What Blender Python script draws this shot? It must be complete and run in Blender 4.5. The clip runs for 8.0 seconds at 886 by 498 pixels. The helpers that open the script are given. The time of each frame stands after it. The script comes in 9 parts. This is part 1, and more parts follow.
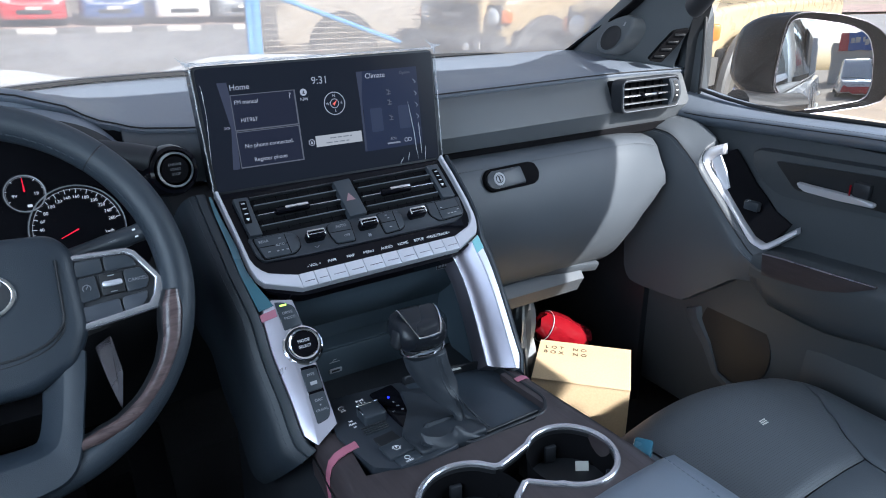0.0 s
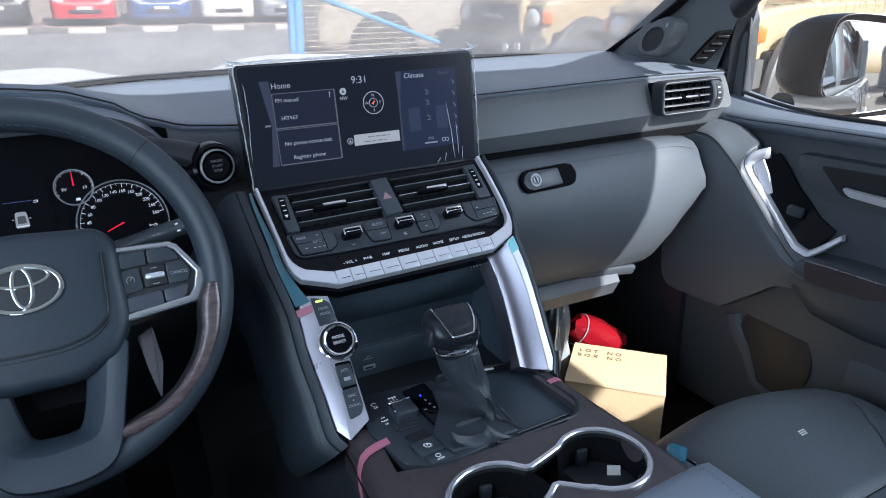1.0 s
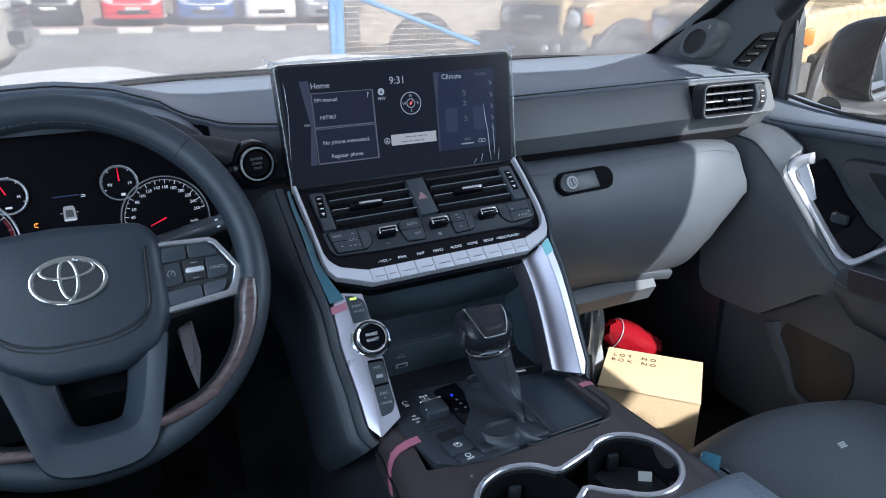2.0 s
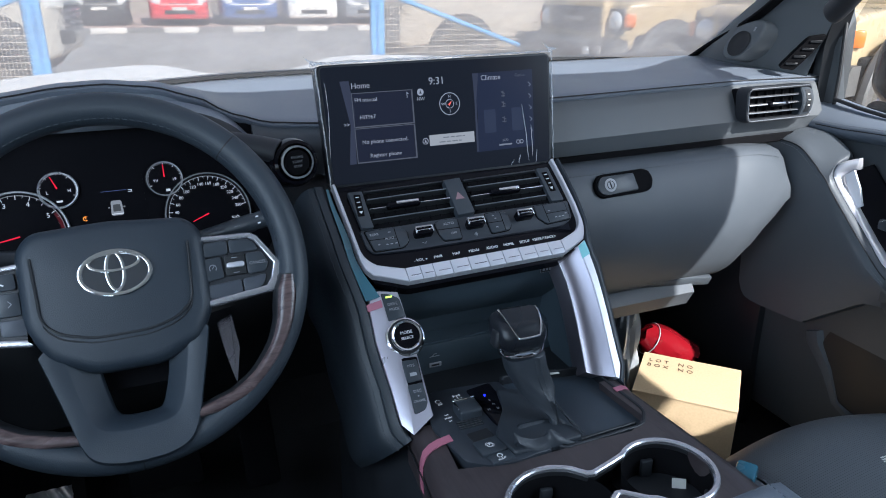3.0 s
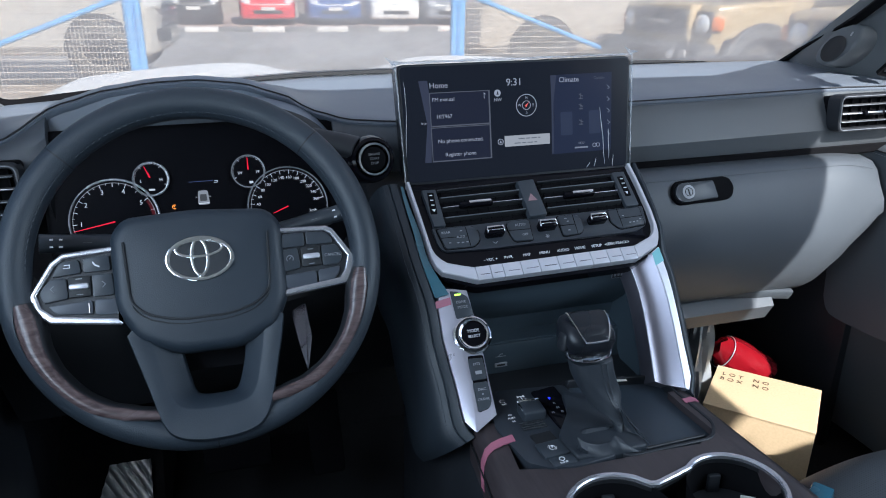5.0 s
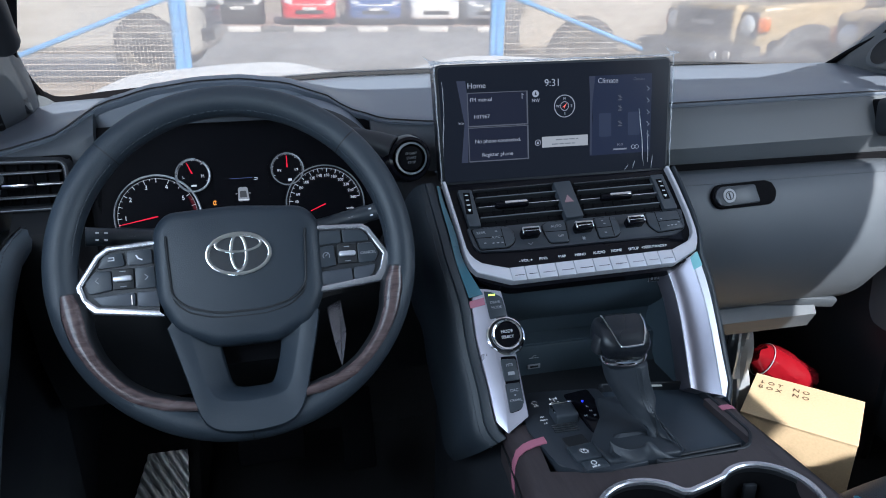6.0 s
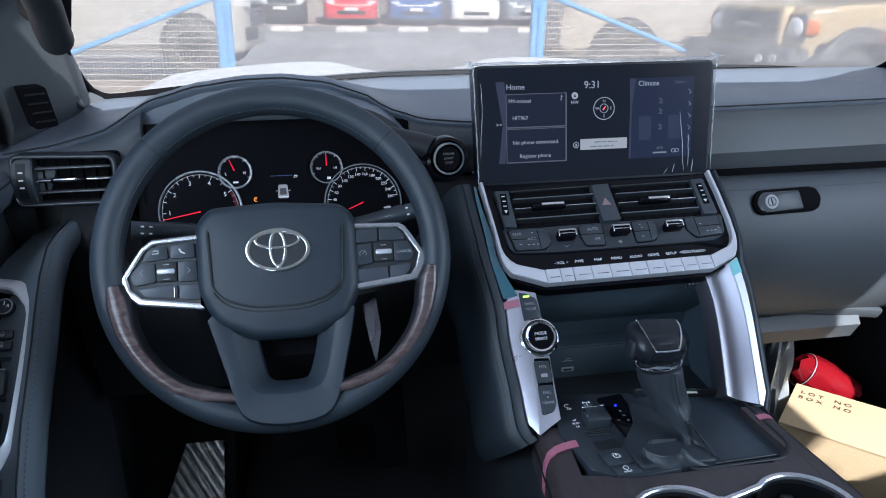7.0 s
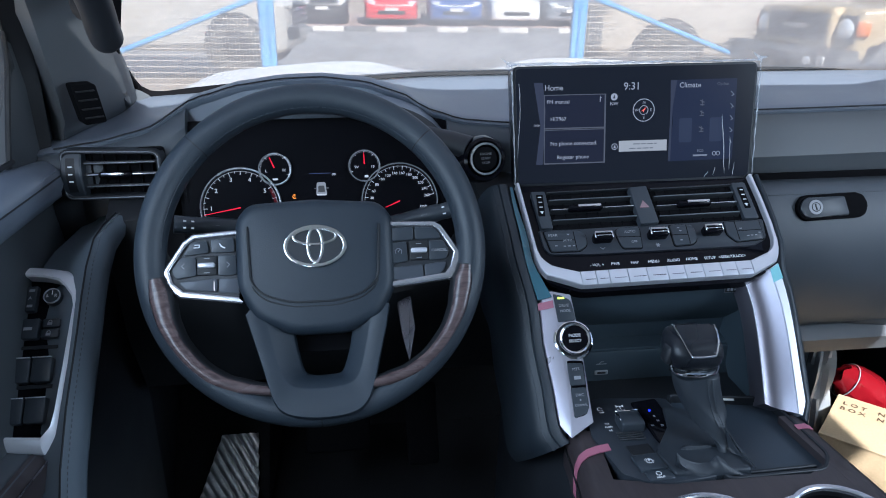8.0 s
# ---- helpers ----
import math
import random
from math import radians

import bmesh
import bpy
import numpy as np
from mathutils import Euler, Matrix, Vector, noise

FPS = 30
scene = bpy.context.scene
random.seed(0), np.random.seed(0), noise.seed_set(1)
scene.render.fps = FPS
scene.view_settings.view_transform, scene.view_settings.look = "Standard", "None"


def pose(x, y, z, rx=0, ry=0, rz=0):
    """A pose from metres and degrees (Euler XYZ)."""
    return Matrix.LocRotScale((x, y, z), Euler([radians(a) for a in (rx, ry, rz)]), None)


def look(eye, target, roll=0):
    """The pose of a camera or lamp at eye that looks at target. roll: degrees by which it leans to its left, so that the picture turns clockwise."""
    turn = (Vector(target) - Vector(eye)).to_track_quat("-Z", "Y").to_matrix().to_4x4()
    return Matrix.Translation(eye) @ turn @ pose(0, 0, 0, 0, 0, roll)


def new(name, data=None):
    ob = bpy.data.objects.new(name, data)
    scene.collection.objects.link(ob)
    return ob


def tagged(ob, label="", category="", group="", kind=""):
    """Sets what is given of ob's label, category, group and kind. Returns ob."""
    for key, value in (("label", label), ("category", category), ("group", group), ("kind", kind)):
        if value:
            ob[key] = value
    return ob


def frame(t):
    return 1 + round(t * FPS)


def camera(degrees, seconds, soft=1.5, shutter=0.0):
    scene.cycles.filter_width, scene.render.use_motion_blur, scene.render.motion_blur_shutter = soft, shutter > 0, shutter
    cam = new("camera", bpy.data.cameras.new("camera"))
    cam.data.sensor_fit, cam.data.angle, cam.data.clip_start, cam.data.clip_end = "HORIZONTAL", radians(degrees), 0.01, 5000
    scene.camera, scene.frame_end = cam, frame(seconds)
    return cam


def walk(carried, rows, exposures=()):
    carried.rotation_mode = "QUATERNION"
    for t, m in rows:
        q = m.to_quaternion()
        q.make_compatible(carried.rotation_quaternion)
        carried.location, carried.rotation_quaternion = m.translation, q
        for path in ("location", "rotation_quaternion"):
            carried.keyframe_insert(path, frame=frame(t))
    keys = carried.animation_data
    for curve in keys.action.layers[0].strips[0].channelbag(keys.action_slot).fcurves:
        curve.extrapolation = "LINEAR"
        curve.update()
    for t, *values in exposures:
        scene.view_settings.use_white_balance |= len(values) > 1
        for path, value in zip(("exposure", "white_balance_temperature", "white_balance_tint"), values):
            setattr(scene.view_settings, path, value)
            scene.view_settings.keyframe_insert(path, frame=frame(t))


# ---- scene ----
cam = camera(65.1, 8.0, 1.0)
PATH = [
    (0, (-0.3533, -0.0090, 1.5255), (0.3740, 1.1777, 0.9663), -0.30),
    (0.5, (-0.3543, -0.0100, 1.5255), (0.3408, 1.1962, 0.9670), -0.32),
    (1, (-0.3543, -0.0120, 1.5255), (0.3069, 1.2135, 0.9678), -0.33),
    (1.5, (-0.3543, -0.0140, 1.5255), (0.2733, 1.2296, 0.9692), -0.35),
    (3, (-0.3563, -0.0190, 1.5265), (0.1670, 1.2733, 0.9732), -0.39),
    (3.5, (-0.3573, -0.0210, 1.5265), (0.1300, 1.2856, 0.9739), -0.41),
    (4, (-0.3573, -0.0230, 1.5265), (0.0940, 1.2971, 0.9754), -0.42),
    (4.5, (-0.3583, -0.0250, 1.5266), (0.0571, 1.3071, 0.9762), -0.33),
    (6, (-0.3583, -0.0280, 1.5266), (-0.0532, 1.3342, 0.9777), -0.36),
    (6.5, (-0.3593, -0.0300, 1.5276), (-0.0910, 1.3400, 0.9789), -0.36),
    (7, (-0.3593, -0.0320, 1.5276), (-0.1291, 1.3455, 0.9802), -0.27),
    (7.5, (-0.3593, -0.0330, 1.5276), (-0.1666, 1.3503, 0.9803), -0.28),
    (8, (-0.3593, -0.0350, 1.5276), (-0.2049, 1.3534, 0.9812), -0.28),
]
walk(cam, [(t, look(eye, target, roll)) for t, eye, target, roll in PATH], [(0.0, 1.22, 5900, 10), (1.5, 1.10, 5850, 10), (4.0, 0.97, 5900, 10), (6.0, 0.99, 5900, 10), (8.0, 1.10, 5680, 10)])

# ---- daylight: high sun from behind on the passenger side ----
SUN = Vector((0.32, -1.29, 1.0)).normalized()
world = bpy.data.worlds.new("world")
scene.world = world
world.use_nodes = True
wn = world.node_tree
sky = wn.nodes.new("ShaderNodeTexSky")
sky.sky_type, sky.sun_disc = "NISHITA", False
sky.sun_elevation = math.asin(SUN.z)
sky.sun_rotation = math.atan2(SUN.x, SUN.y)
sky.dust_density = 3.0
wn.links.new(sky.outputs[0], wn.nodes["Background"].inputs[0])
wn.nodes["Background"].inputs[1].default_value = 0.15
sun_data = bpy.data.lights.new("sun", "SUN")
sun_data.energy, sun_data.angle, sun_data.color = 5.6, radians(0.6), (1.0, 0.95, 0.87)
sun = new("sun", sun_data)
sun.matrix_world = look(SUN * 30, (0, 0, 0))


def window_light(name, x, y, z, facing, wide, high, watts):
    """Sky light that falls in through a side window."""
    d = bpy.data.lights.new(name, "AREA")
    d.shape, d.size, d.size_y, d.energy, d.color = "RECTANGLE", wide, high, watts, (0.74, 0.88, 1.0)
    ob = new(name, d)
    ob.matrix_world = look((x, y, z), (x + facing, y, z - (0.30 if abs(x) > 0.8 else 0.12)))


window_light("window_light", -0.86, 0.08, 1.60, 1, 0.70, 0.44, 4.7)
window_light("window_light", 0.86, -0.02, 1.60, -1, 0.64, 0.44, 4.6)
window_light("window_light", -0.745, -1.15, 1.56, 1, 1.1, 0.40, 3.7)
window_light("window_light", 0.745, -1.15, 1.56, -1, 1.1, 0.40, 3.7)

# ---- small tools ----
UP = Vector((0, 0, 1))


def frame_at(o, u, v):
    """A flat frame: x along u, y along v, z out of the surface."""
    u, v = Vector(u).normalized(), Vector(v).normalized()
    n = u.cross(v)
    m = Matrix((u, v, n)).transposed().to_4x4()
    m.translation = Vector(o)
    return m


def thing(name, base, label, category, group="", kind=""):
    ob = new(name)
    ob.empty_display_size = 0.02
    ob.matrix_world = Matrix.Translation(base)
    return tagged(ob, label, category, group, kind)


def finish(bm, sharp=38):
    bmesh.ops.recalc_face_normals(bm, faces=bm.faces[:])
    for f in bm.faces:
        f.smooth = True
    lim = radians(sharp)
    for e in bm.edges:
        if len(e.link_faces) == 2 and e.calc_face_angle(0) > lim:
            e.smooth = False


def part(name, bm, material, parent=None, label="", sharp=38):
    finish(bm, sharp)
    me = bpy.data.meshes.new(name)
    bm.to_mesh(me)
    bm.free()
    me.materials.append(material)
    ob = new(name, me)
    if parent is not None:
        ob.parent = parent
        ob.matrix_parent_inverse = total(parent).inverted()
    return tagged(ob, label)


def total(ob):
    m = ob.matrix_basis.copy()
    if ob.parent is not None:
        m = total(ob.parent) @ ob.matrix_parent_inverse @ m
    return m


def rbox(sx, sy, sz, r=0.003, seg=2, m=None):
    """A block with rounded edges about its middle."""
    bm = bmesh.new()
    bmesh.ops.create_cube(bm, size=1.0)
    bmesh.ops.scale(bm, vec=(sx, sy, sz), verts=bm.verts)
    if r > 0:
        bmesh.ops.bevel(bm, geom=bm.edges[:], offset=min(r, 0.49 * min(sx, sy, sz)), segments=seg, affect="EDGES", profile=0.5)
    if m is not None:
        bm.transform(m)
    return bm


def join(*bms):
    out = bmesh.new()
    for b in bms:
        me = bpy.data.meshes.new("tmp")
        b.to_mesh(me)
        b.free()
        out.from_mesh(me)
        bpy.data.meshes.remove(me)
    return out


def prism(pts, depth, m, r=0.0, seg=2, lift=0.0):
    """A flat outline, pts in the frame m, as a plate whose face stands lift above the frame and whose body goes depth down."""
    bm = bmesh.new()
    top = [bm.verts.new((x, y, lift)) for x, y in pts]
    bot = [bm.verts.new((x, y, lift - depth)) for x, y in pts]
    n = len(pts)
    f = bm.faces.new(top)
    bm.faces.new(bot[::-1])
    for i in range(n):
        bm.faces.new((top[i], bot[i], bot[(i + 1) % n], top[(i + 1) % n]))
    if r > 0:
        bmesh.ops.bevel(bm, geom=list(f.edges), offset=r, segments=seg, affect="EDGES", profile=0.5)
    bm.transform(m)
    return bm


def rounded(pts, r, n=4):
    """The outline with its corners rounded by about r."""
    out = []
    k = len(pts)
    for i in range(k):
        p, a, b = Vector(pts[i]), Vector(pts[i - 1]), Vector(pts[(i + 1) % k])
        da, db = (a - p), (b - p)
        ra = min(r, 0.45 * da.length, 0.45 * db.length)
        s, e = p + da.normalized() * ra, p + db.normalized() * ra
        for j in range(n + 1):
            t = j / n
            q = s * (1 - t) ** 2 + p * 2 * t * (1 - t) + e * t * t
            out.append((q.x, q.y))
    return out


def smooth_line(pts, n=6, closed=False):
    """Catmull-Rom through 3D points."""
    p = [Vector(q) for q in pts]
    k = len(p)
    out = []
    for i in range(k if closed else k - 1):
        a = p[(i - 1) % k] if closed or i > 0 else p[0]
        b, c = p[i], p[(i + 1) % k]
        d = p[(i + 2) % k] if closed or i + 2 < k else p[-1]
        for j in range(n):
            t = j / n
            out.append(0.5 * ((2 * b) + (c - a) * t + (2 * a - 5 * b + 4 * c - d) * t * t + (3 * b - a - 3 * c + d) * t ** 3))
    if not closed:
        out.append(p[-1])
    return out


def loft(rings, ring_closed=True, caps=True, ends_joined=False):
    bm = bmesh.new()
    vs = [[bm.verts.new(p) for p in ring] for ring in rings]
    n = len(rings[0])
    rows = list(zip(vs, vs[1:]))
    if ends_joined:
        rows.append((vs[-1], vs[0]))
    for a, b in rows:
        for i in range(n if ring_closed else n - 1):
            j = (i + 1) % n
            bm.faces.new((a[i], a[j], b[j], b[i]))
    if caps and ring_closed and not ends_joined:
        bm.faces.new(vs[0][::-1])
        bm.faces.new(vs[-1])
    return bm


def tube(pts, r, n=10, closed=False, flat=1.0, up=(0, 0, 1)):
    """A round (or flattened) bar along points; r is a number or a list."""
    pts = [Vector(p) for p in pts]
    k = len(pts)
    rings = []
    up = Vector(up)
    for i in range(k):
        a = pts[i - 1] if closed or i > 0 else pts[0]
        b = pts[(i + 1) % k] if closed or i + 1 < k else pts[-1]
        t = (b - a).normalized()
        s = t.cross(up)
        s = s.normalized() if s.length > 1e-4 else t.orthogonal().normalized()
        w = s.cross(t)
        rr = r[i] if isinstance(r, (list, tuple)) else r
        rings.append([pts[i] + s * rr * math.cos(2 * math.pi * j / n) + w * rr * flat * math.sin(2 * math.pi * j / n) for j in range(n)])
    return loft(rings, True, True, closed)


def bar(pts, w, h, up=(0, 0, 1), closed=False, r=0.0):
    """A bar of rectangular section (w across, h along up) along points, with chamfered corners."""
    pts = [Vector(p) for p in pts]
    k = len(pts)
    up = Vector(up)
    rings = []
    c = min(w, h) * 0.22
    sec = [(-w / 2 + c, -h / 2), (w / 2 - c, -h / 2), (w / 2, -h / 2 + c), (w / 2, h / 2 - c), (w / 2 - c, h / 2), (-w / 2 + c, h / 2), (-w / 2, h / 2 - c), (-w / 2, -h / 2 + c)]
    for i in range(k):
        a = pts[i - 1] if closed or i > 0 else pts[0]
        b = pts[(i + 1) % k] if closed or i + 1 < k else pts[-1]
        t1 = (pts[i] - a).normalized() if (pts[i] - a).length > 1e-6 else (b - pts[i]).normalized()
        t2 = (b - pts[i]).normalized() if (b - pts[i]).length > 1e-6 else t1
        t = (t1 + t2).normalized()
        s = t.cross(up).normalized()
        q = s.cross(t).normalized()
        mit = 1 / max(0.5, t.dot(t1))
        rings.append([pts[i] + s * x * mit + q * y for x, y in sec])
    return loft(rings, True, True, closed)


def lathe(profile, m, n=32, closed=False):
    """Turns (radius, height) points round the frame's z."""
    rings = []
    for j in range(n):
        a = 2 * math.pi * j / n
        rings.append([m @ Vector((r * math.cos(a), r * math.sin(a), h)) for r, h in profile])
    bm = bmesh.new()
    vs = [[bm.verts.new(p) for p in ring] for ring in rings]
    k = len(profile)
    for j in range(n):
        a, b = vs[j], vs[(j + 1) % n]
        for i in range(k if closed else k - 1):
            bm.faces.new((a[i], b[i], b[(i + 1) % k], a[(i + 1) % k]))
    bmesh.ops.remove_doubles(bm, verts=bm.verts[:], dist=1e-6)
    return bm


def disc(r, m, n=32, lift=0.0, depth=0.001):
    return lathe([(0, lift), (r, lift), (r, lift - depth), (0, lift - depth)], m, n)


def ring(r0, r1, m, n=40, lift=0.0, depth=0.002):
    return lathe([(r0, lift), (r1, lift), (r1, lift - depth), (r0, lift - depth)], m, n, True)


def arc(r0, r1, a0, a1, m, n=24, lift=0.0, depth=0.001):
    out = [(r1 * math.cos(radians(a0 + (a1 - a0) * i / n)), r1 * math.sin(radians(a0 + (a1 - a0) * i / n))) for i in range(n + 1)]
    inn = [(r0 * math.cos(radians(a1 + (a0 - a1) * i / n)), r0 * math.sin(radians(a1 + (a0 - a1) * i / n))) for i in range(n + 1)]
    bm = bmesh.new()
    t = [bm.verts.new((x, y, lift)) for x, y in out + inn]
    k = 2 * n + 2
    for i in range(n):
        bm.faces.new((t[i], t[i + 1], t[k - 2 - i], t[k - 1 - i]))
    bmesh.ops.solidify(bm, geom=bm.faces[:], thickness=depth)
    bm.transform(m)
    return bm


def grid(nx, ny, fn, thick=0.0):
    """A sheet through fn(s, t), s and t from 0 to 1, with thickness if given."""
    bm = bmesh.new()
    vs = [[bm.verts.new(fn(i / nx, j / ny)) for j in range(ny + 1)] for i in range(nx + 1)]
    for i in range(nx):
        for j in range(ny):
            bm.faces.new((vs[i][j], vs[i + 1][j], vs[i + 1][j + 1], vs[i][j + 1]))
    if thick:
        bmesh.ops.recalc_face_normals(bm, faces=bm.faces[:])
        bmesh.ops.solidify(bm, geom=bm.faces[:], thickness=thick)
    return bm


def lettering(name, text, size, m, material, parent, align="CENTER", lift=0.0006, thick=0.0002):
    """Words in the built-in font, as a mesh that stands a little proud of its surface."""
    cu = bpy.data.curves.new(name, "FONT")
    cu.body, cu.size, cu.align_x, cu.align_y, cu.extrude = text, size, align, "CENTER", thick
    cu.resolution_u = 3
    tmp = bpy.data.objects.new(name, cu)
    me = bpy.data.meshes.new_from_object(tmp)
    bpy.data.objects.remove(tmp)
    me.transform(m @ Matrix.Translation((0, 0, lift)))
    me.materials.append(material)
    ob = new(name, me)
    ob.parent = parent
    ob.matrix_parent_inverse = total(parent).inverted()
    return ob


def at(m, x, y, z=0.0, turn=0.0):
    return m @ Matrix.Translation((x, y, z)) @ Matrix.Rotation(radians(turn), 4, "Z")


def curve_at(table, x):
    """Linear read of a table of (x, value)."""
    if x <= table[0][0]:
        return table[0][1]
    for (a, b), (c, d) in zip(table, table[1:]):
        if x <= c:
            t = (x - a) / (c - a)
            t = t * t * (3 - 2 * t) * 0.5 + t * 0.5
            return b + (d - b) * t
    return table[-1][1]


def ribbon(outer, inner, m, lift, depth, c=0.0008):
    """A strip between two lines of as many points in the frame m, with eased edges."""
    rings = []
    for o, i in zip(outer, inner):
        o, i = Vector(o), Vector(i)
        d = (i - o).normalized() * min(c, 0.3 * (i - o).length)
        rings.append([m @ Vector((p.x, p.y, z)) for p, z in ((o, lift - depth), (o, lift - c), (o + d, lift), (i - d, lift), (i, lift - c), (i, lift - depth))])
    return loft(rings)


def stitches(pts, parent, gap=0.006, size=0.0035, material=None):
    """A row of short threads along a line."""
    pts = [Vector(p) for p in pts]
    bms = []
    run = 0.0
    for a, b in zip(pts, pts[1:]):
        d = b - a
        while run < d.length:
            p = a + d.normalized() * run
            q = p + d.normalized() * size
            bms.append(tube([p, q], 0.0006, 5))
            run += gap
        run -= d.length
    return part("stitching", join(*bms), material or THREAD, parent)


# ---- materials ----
def surface(name, colour, rough=0.5, metal=0.0, vary=0.12, scale=8.0, bump=0.0, grain=400.0, coat=0.0, spec=0.5, fine=0.0, rvary=0.08):
    """A painted, moulded or woven surface: broad stains, fine grain and relief."""
    m = bpy.data.materials.new(name)
    m.use_nodes = True
    nt = m.node_tree
    b = nt.nodes["Principled BSDF"]
    b.inputs["Metallic"].default_value = metal
    b.inputs["Coat Weight"].default_value = coat
    b.inputs["Coat Roughness"].default_value = 0.08
    b.inputs["Specular IOR Level"].default_value = spec
    co = nt.nodes.new("ShaderNodeTexCoord")
    n1 = nt.nodes.new("ShaderNodeTexNoise")
    n1.inputs["Scale"].default_value, n1.inputs["Detail"].default_value = scale, 5.0
    nt.links.new(co.outputs["Object"], n1.inputs["Vector"])
    n2 = nt.nodes.new("ShaderNodeTexNoise")
    n2.inputs["Scale"].default_value, n2.inputs["Detail"].default_value = grain, 2.0
    nt.links.new(co.outputs["Object"], n2.inputs["Vector"])
    ramp = nt.nodes.new("ShaderNodeMapRange")
    ramp.inputs["From Min"].default_value, ramp.inputs["From Max"].default_value = 0.3, 0.7
    ramp.inputs["To Min"].default_value, ramp.inputs["To Max"].default_value = 1 - vary, 1 + vary
    nt.links.new(n1.outputs[0], ramp.inputs["Value"])
    r2 = nt.nodes.new("ShaderNodeMapRange")
    r2.inputs["From Min"].default_value, r2.inputs["From Max"].default_value = 0.3, 0.7
    r2.inputs["To Min"].default_value, r2.inputs["To Max"].default_value = 1 - fine, 1 + fine
    nt.links.new(n2.outputs[0], r2.inputs["Value"])
    mul = nt.nodes.new("ShaderNodeMath")
    mul.operation = "MULTIPLY"
    nt.links.new(ramp.outputs[0], mul.inputs[0])
    nt.links.new(r2.outputs[0], mul.inputs[1])
    mix = nt.nodes.new("ShaderNodeVectorMath")
    mix.operation = "SCALE"
    mix.inputs[0].default_value = colour
    nt.links.new(mul.outputs[0], mix.inputs["Scale"])
    nt.links.new(mix.outputs[0], b.inputs["Base Color"])
    rr = nt.nodes.new("ShaderNodeMapRange")
    rr.inputs["From Min"].default_value, rr.inputs["From Max"].default_value = 0.3, 0.7
    rr.inputs["To Min"].default_value, rr.inputs["To Max"].default_value = max(0.02, rough - rvary), min(1, rough + rvary)
    nt.links.new(n1.outputs[0], rr.inputs["Value"])
    nt.links.new(rr.outputs[0], b.inputs["Roughness"])
    if bump:
        bp = nt.nodes.new("ShaderNodeBump")
        bp.inputs["Strength"].default_value, bp.inputs["Distance"].default_value = bump, 0.0006
        nt.links.new(n2.outputs[0], bp.inputs["Height"])
        nt.links.new(bp.outputs[0], b.inputs["Normal"])
    return m


def leather(name, colour, rough=0.45, bump=0.35, grain=900.0):
    """Grained hide or soft moulding: small cells as relief."""
    m = surface(name, colour, rough, vary=0.10, scale=5.0, bump=0.0, grain=grain)
    nt = m.node_tree
    b = nt.nodes["Principled BSDF"]
    co = nt.nodes["Texture Coordinate"]
    vo = nt.nodes.new("ShaderNodeTexVoronoi")
    vo.inputs["Scale"].default_value = grain
    nt.links.new(co.outputs["Object"], vo.inputs["Vector"])
    bp = nt.nodes.new("ShaderNodeBump")
    bp.inputs["Strength"].default_value, bp.inputs["Distance"].default_value = bump, 0.0005
    nt.links.new(vo.outputs["Distance"], bp.inputs["Height"])
    nt.links.new(bp.outputs[0], b.inputs["Normal"])
    return m


def perforated(name, colour):
    """Hide with rows of small holes."""
    m = leather(name, colour, 0.5, 0.3, 700.0)
    nt = m.node_tree
    b = nt.nodes["Principled BSDF"]
    co = nt.nodes["Texture Coordinate"]
    vo = nt.nodes.new("ShaderNodeTexVoronoi")
    vo.voronoi_dimensions = "2D"
    vo.inputs["Scale"].default_value, vo.inputs["Randomness"].default_value = 300.0, 0.0
    nt.links.new(co.outputs["Object"], vo.inputs["Vector"])
    lt = nt.nodes.new("ShaderNodeMath")
    lt.operation = "GREATER_THAN"
    lt.inputs[1].default_value = 0.2
    nt.links.new(vo.outputs["Distance"], lt.inputs[0])
    old = b.inputs["Base Color"].links[0].from_socket
    sc = nt.nodes.new("ShaderNodeVectorMath")
    sc.operation = "SCALE"
    nt.links.new(old, sc.inputs[0])
    mr = nt.nodes.new("ShaderNodeMapRange")
    mr.inputs["To Min"].default_value = 0.4
    nt.links.new(lt.outputs[0], mr.inputs["Value"])
    nt.links.new(mr.outputs[0], sc.inputs["Scale"])
    nt.links.new(sc.outputs[0], b.inputs["Base Color"])
    return m


def wood(name, dark, light, stretch=(6.0, 1.0, 6.0), scale=14.0, rough=0.25):
    m = surface(name, dark, rough, coat=0.12)
    nt = m.node_tree
    b = nt.nodes["Principled BSDF"]
    co = nt.nodes["Texture Coordinate"]
    mp = nt.nodes.new("ShaderNodeMapping")
    mp.inputs["Scale"].default_value = stretch
    nt.links.new(co.outputs["Object"], mp.inputs["Vector"])
    wv = nt.nodes.new("ShaderNodeTexNoise")
    wv.inputs["Scale"].default_value, wv.inputs["Detail"].default_value, wv.inputs["Distortion"].default_value = scale, 8.0, 1.5
    nt.links.new(mp.outputs[0], wv.inputs["Vector"])
    cr = nt.nodes.new("ShaderNodeValToRGB")
    cr.color_ramp.elements[0].position, cr.color_ramp.elements[1].position = 0.35, 0.68
    cr.color_ramp.elements[0].color, cr.color_ramp.elements[1].color = (*dark, 1), (*light, 1)
    nt.links.new(wv.outputs[0], cr.inputs[0])
    nt.links.new(cr.outputs[0], b.inputs["Base Color"])
    return m


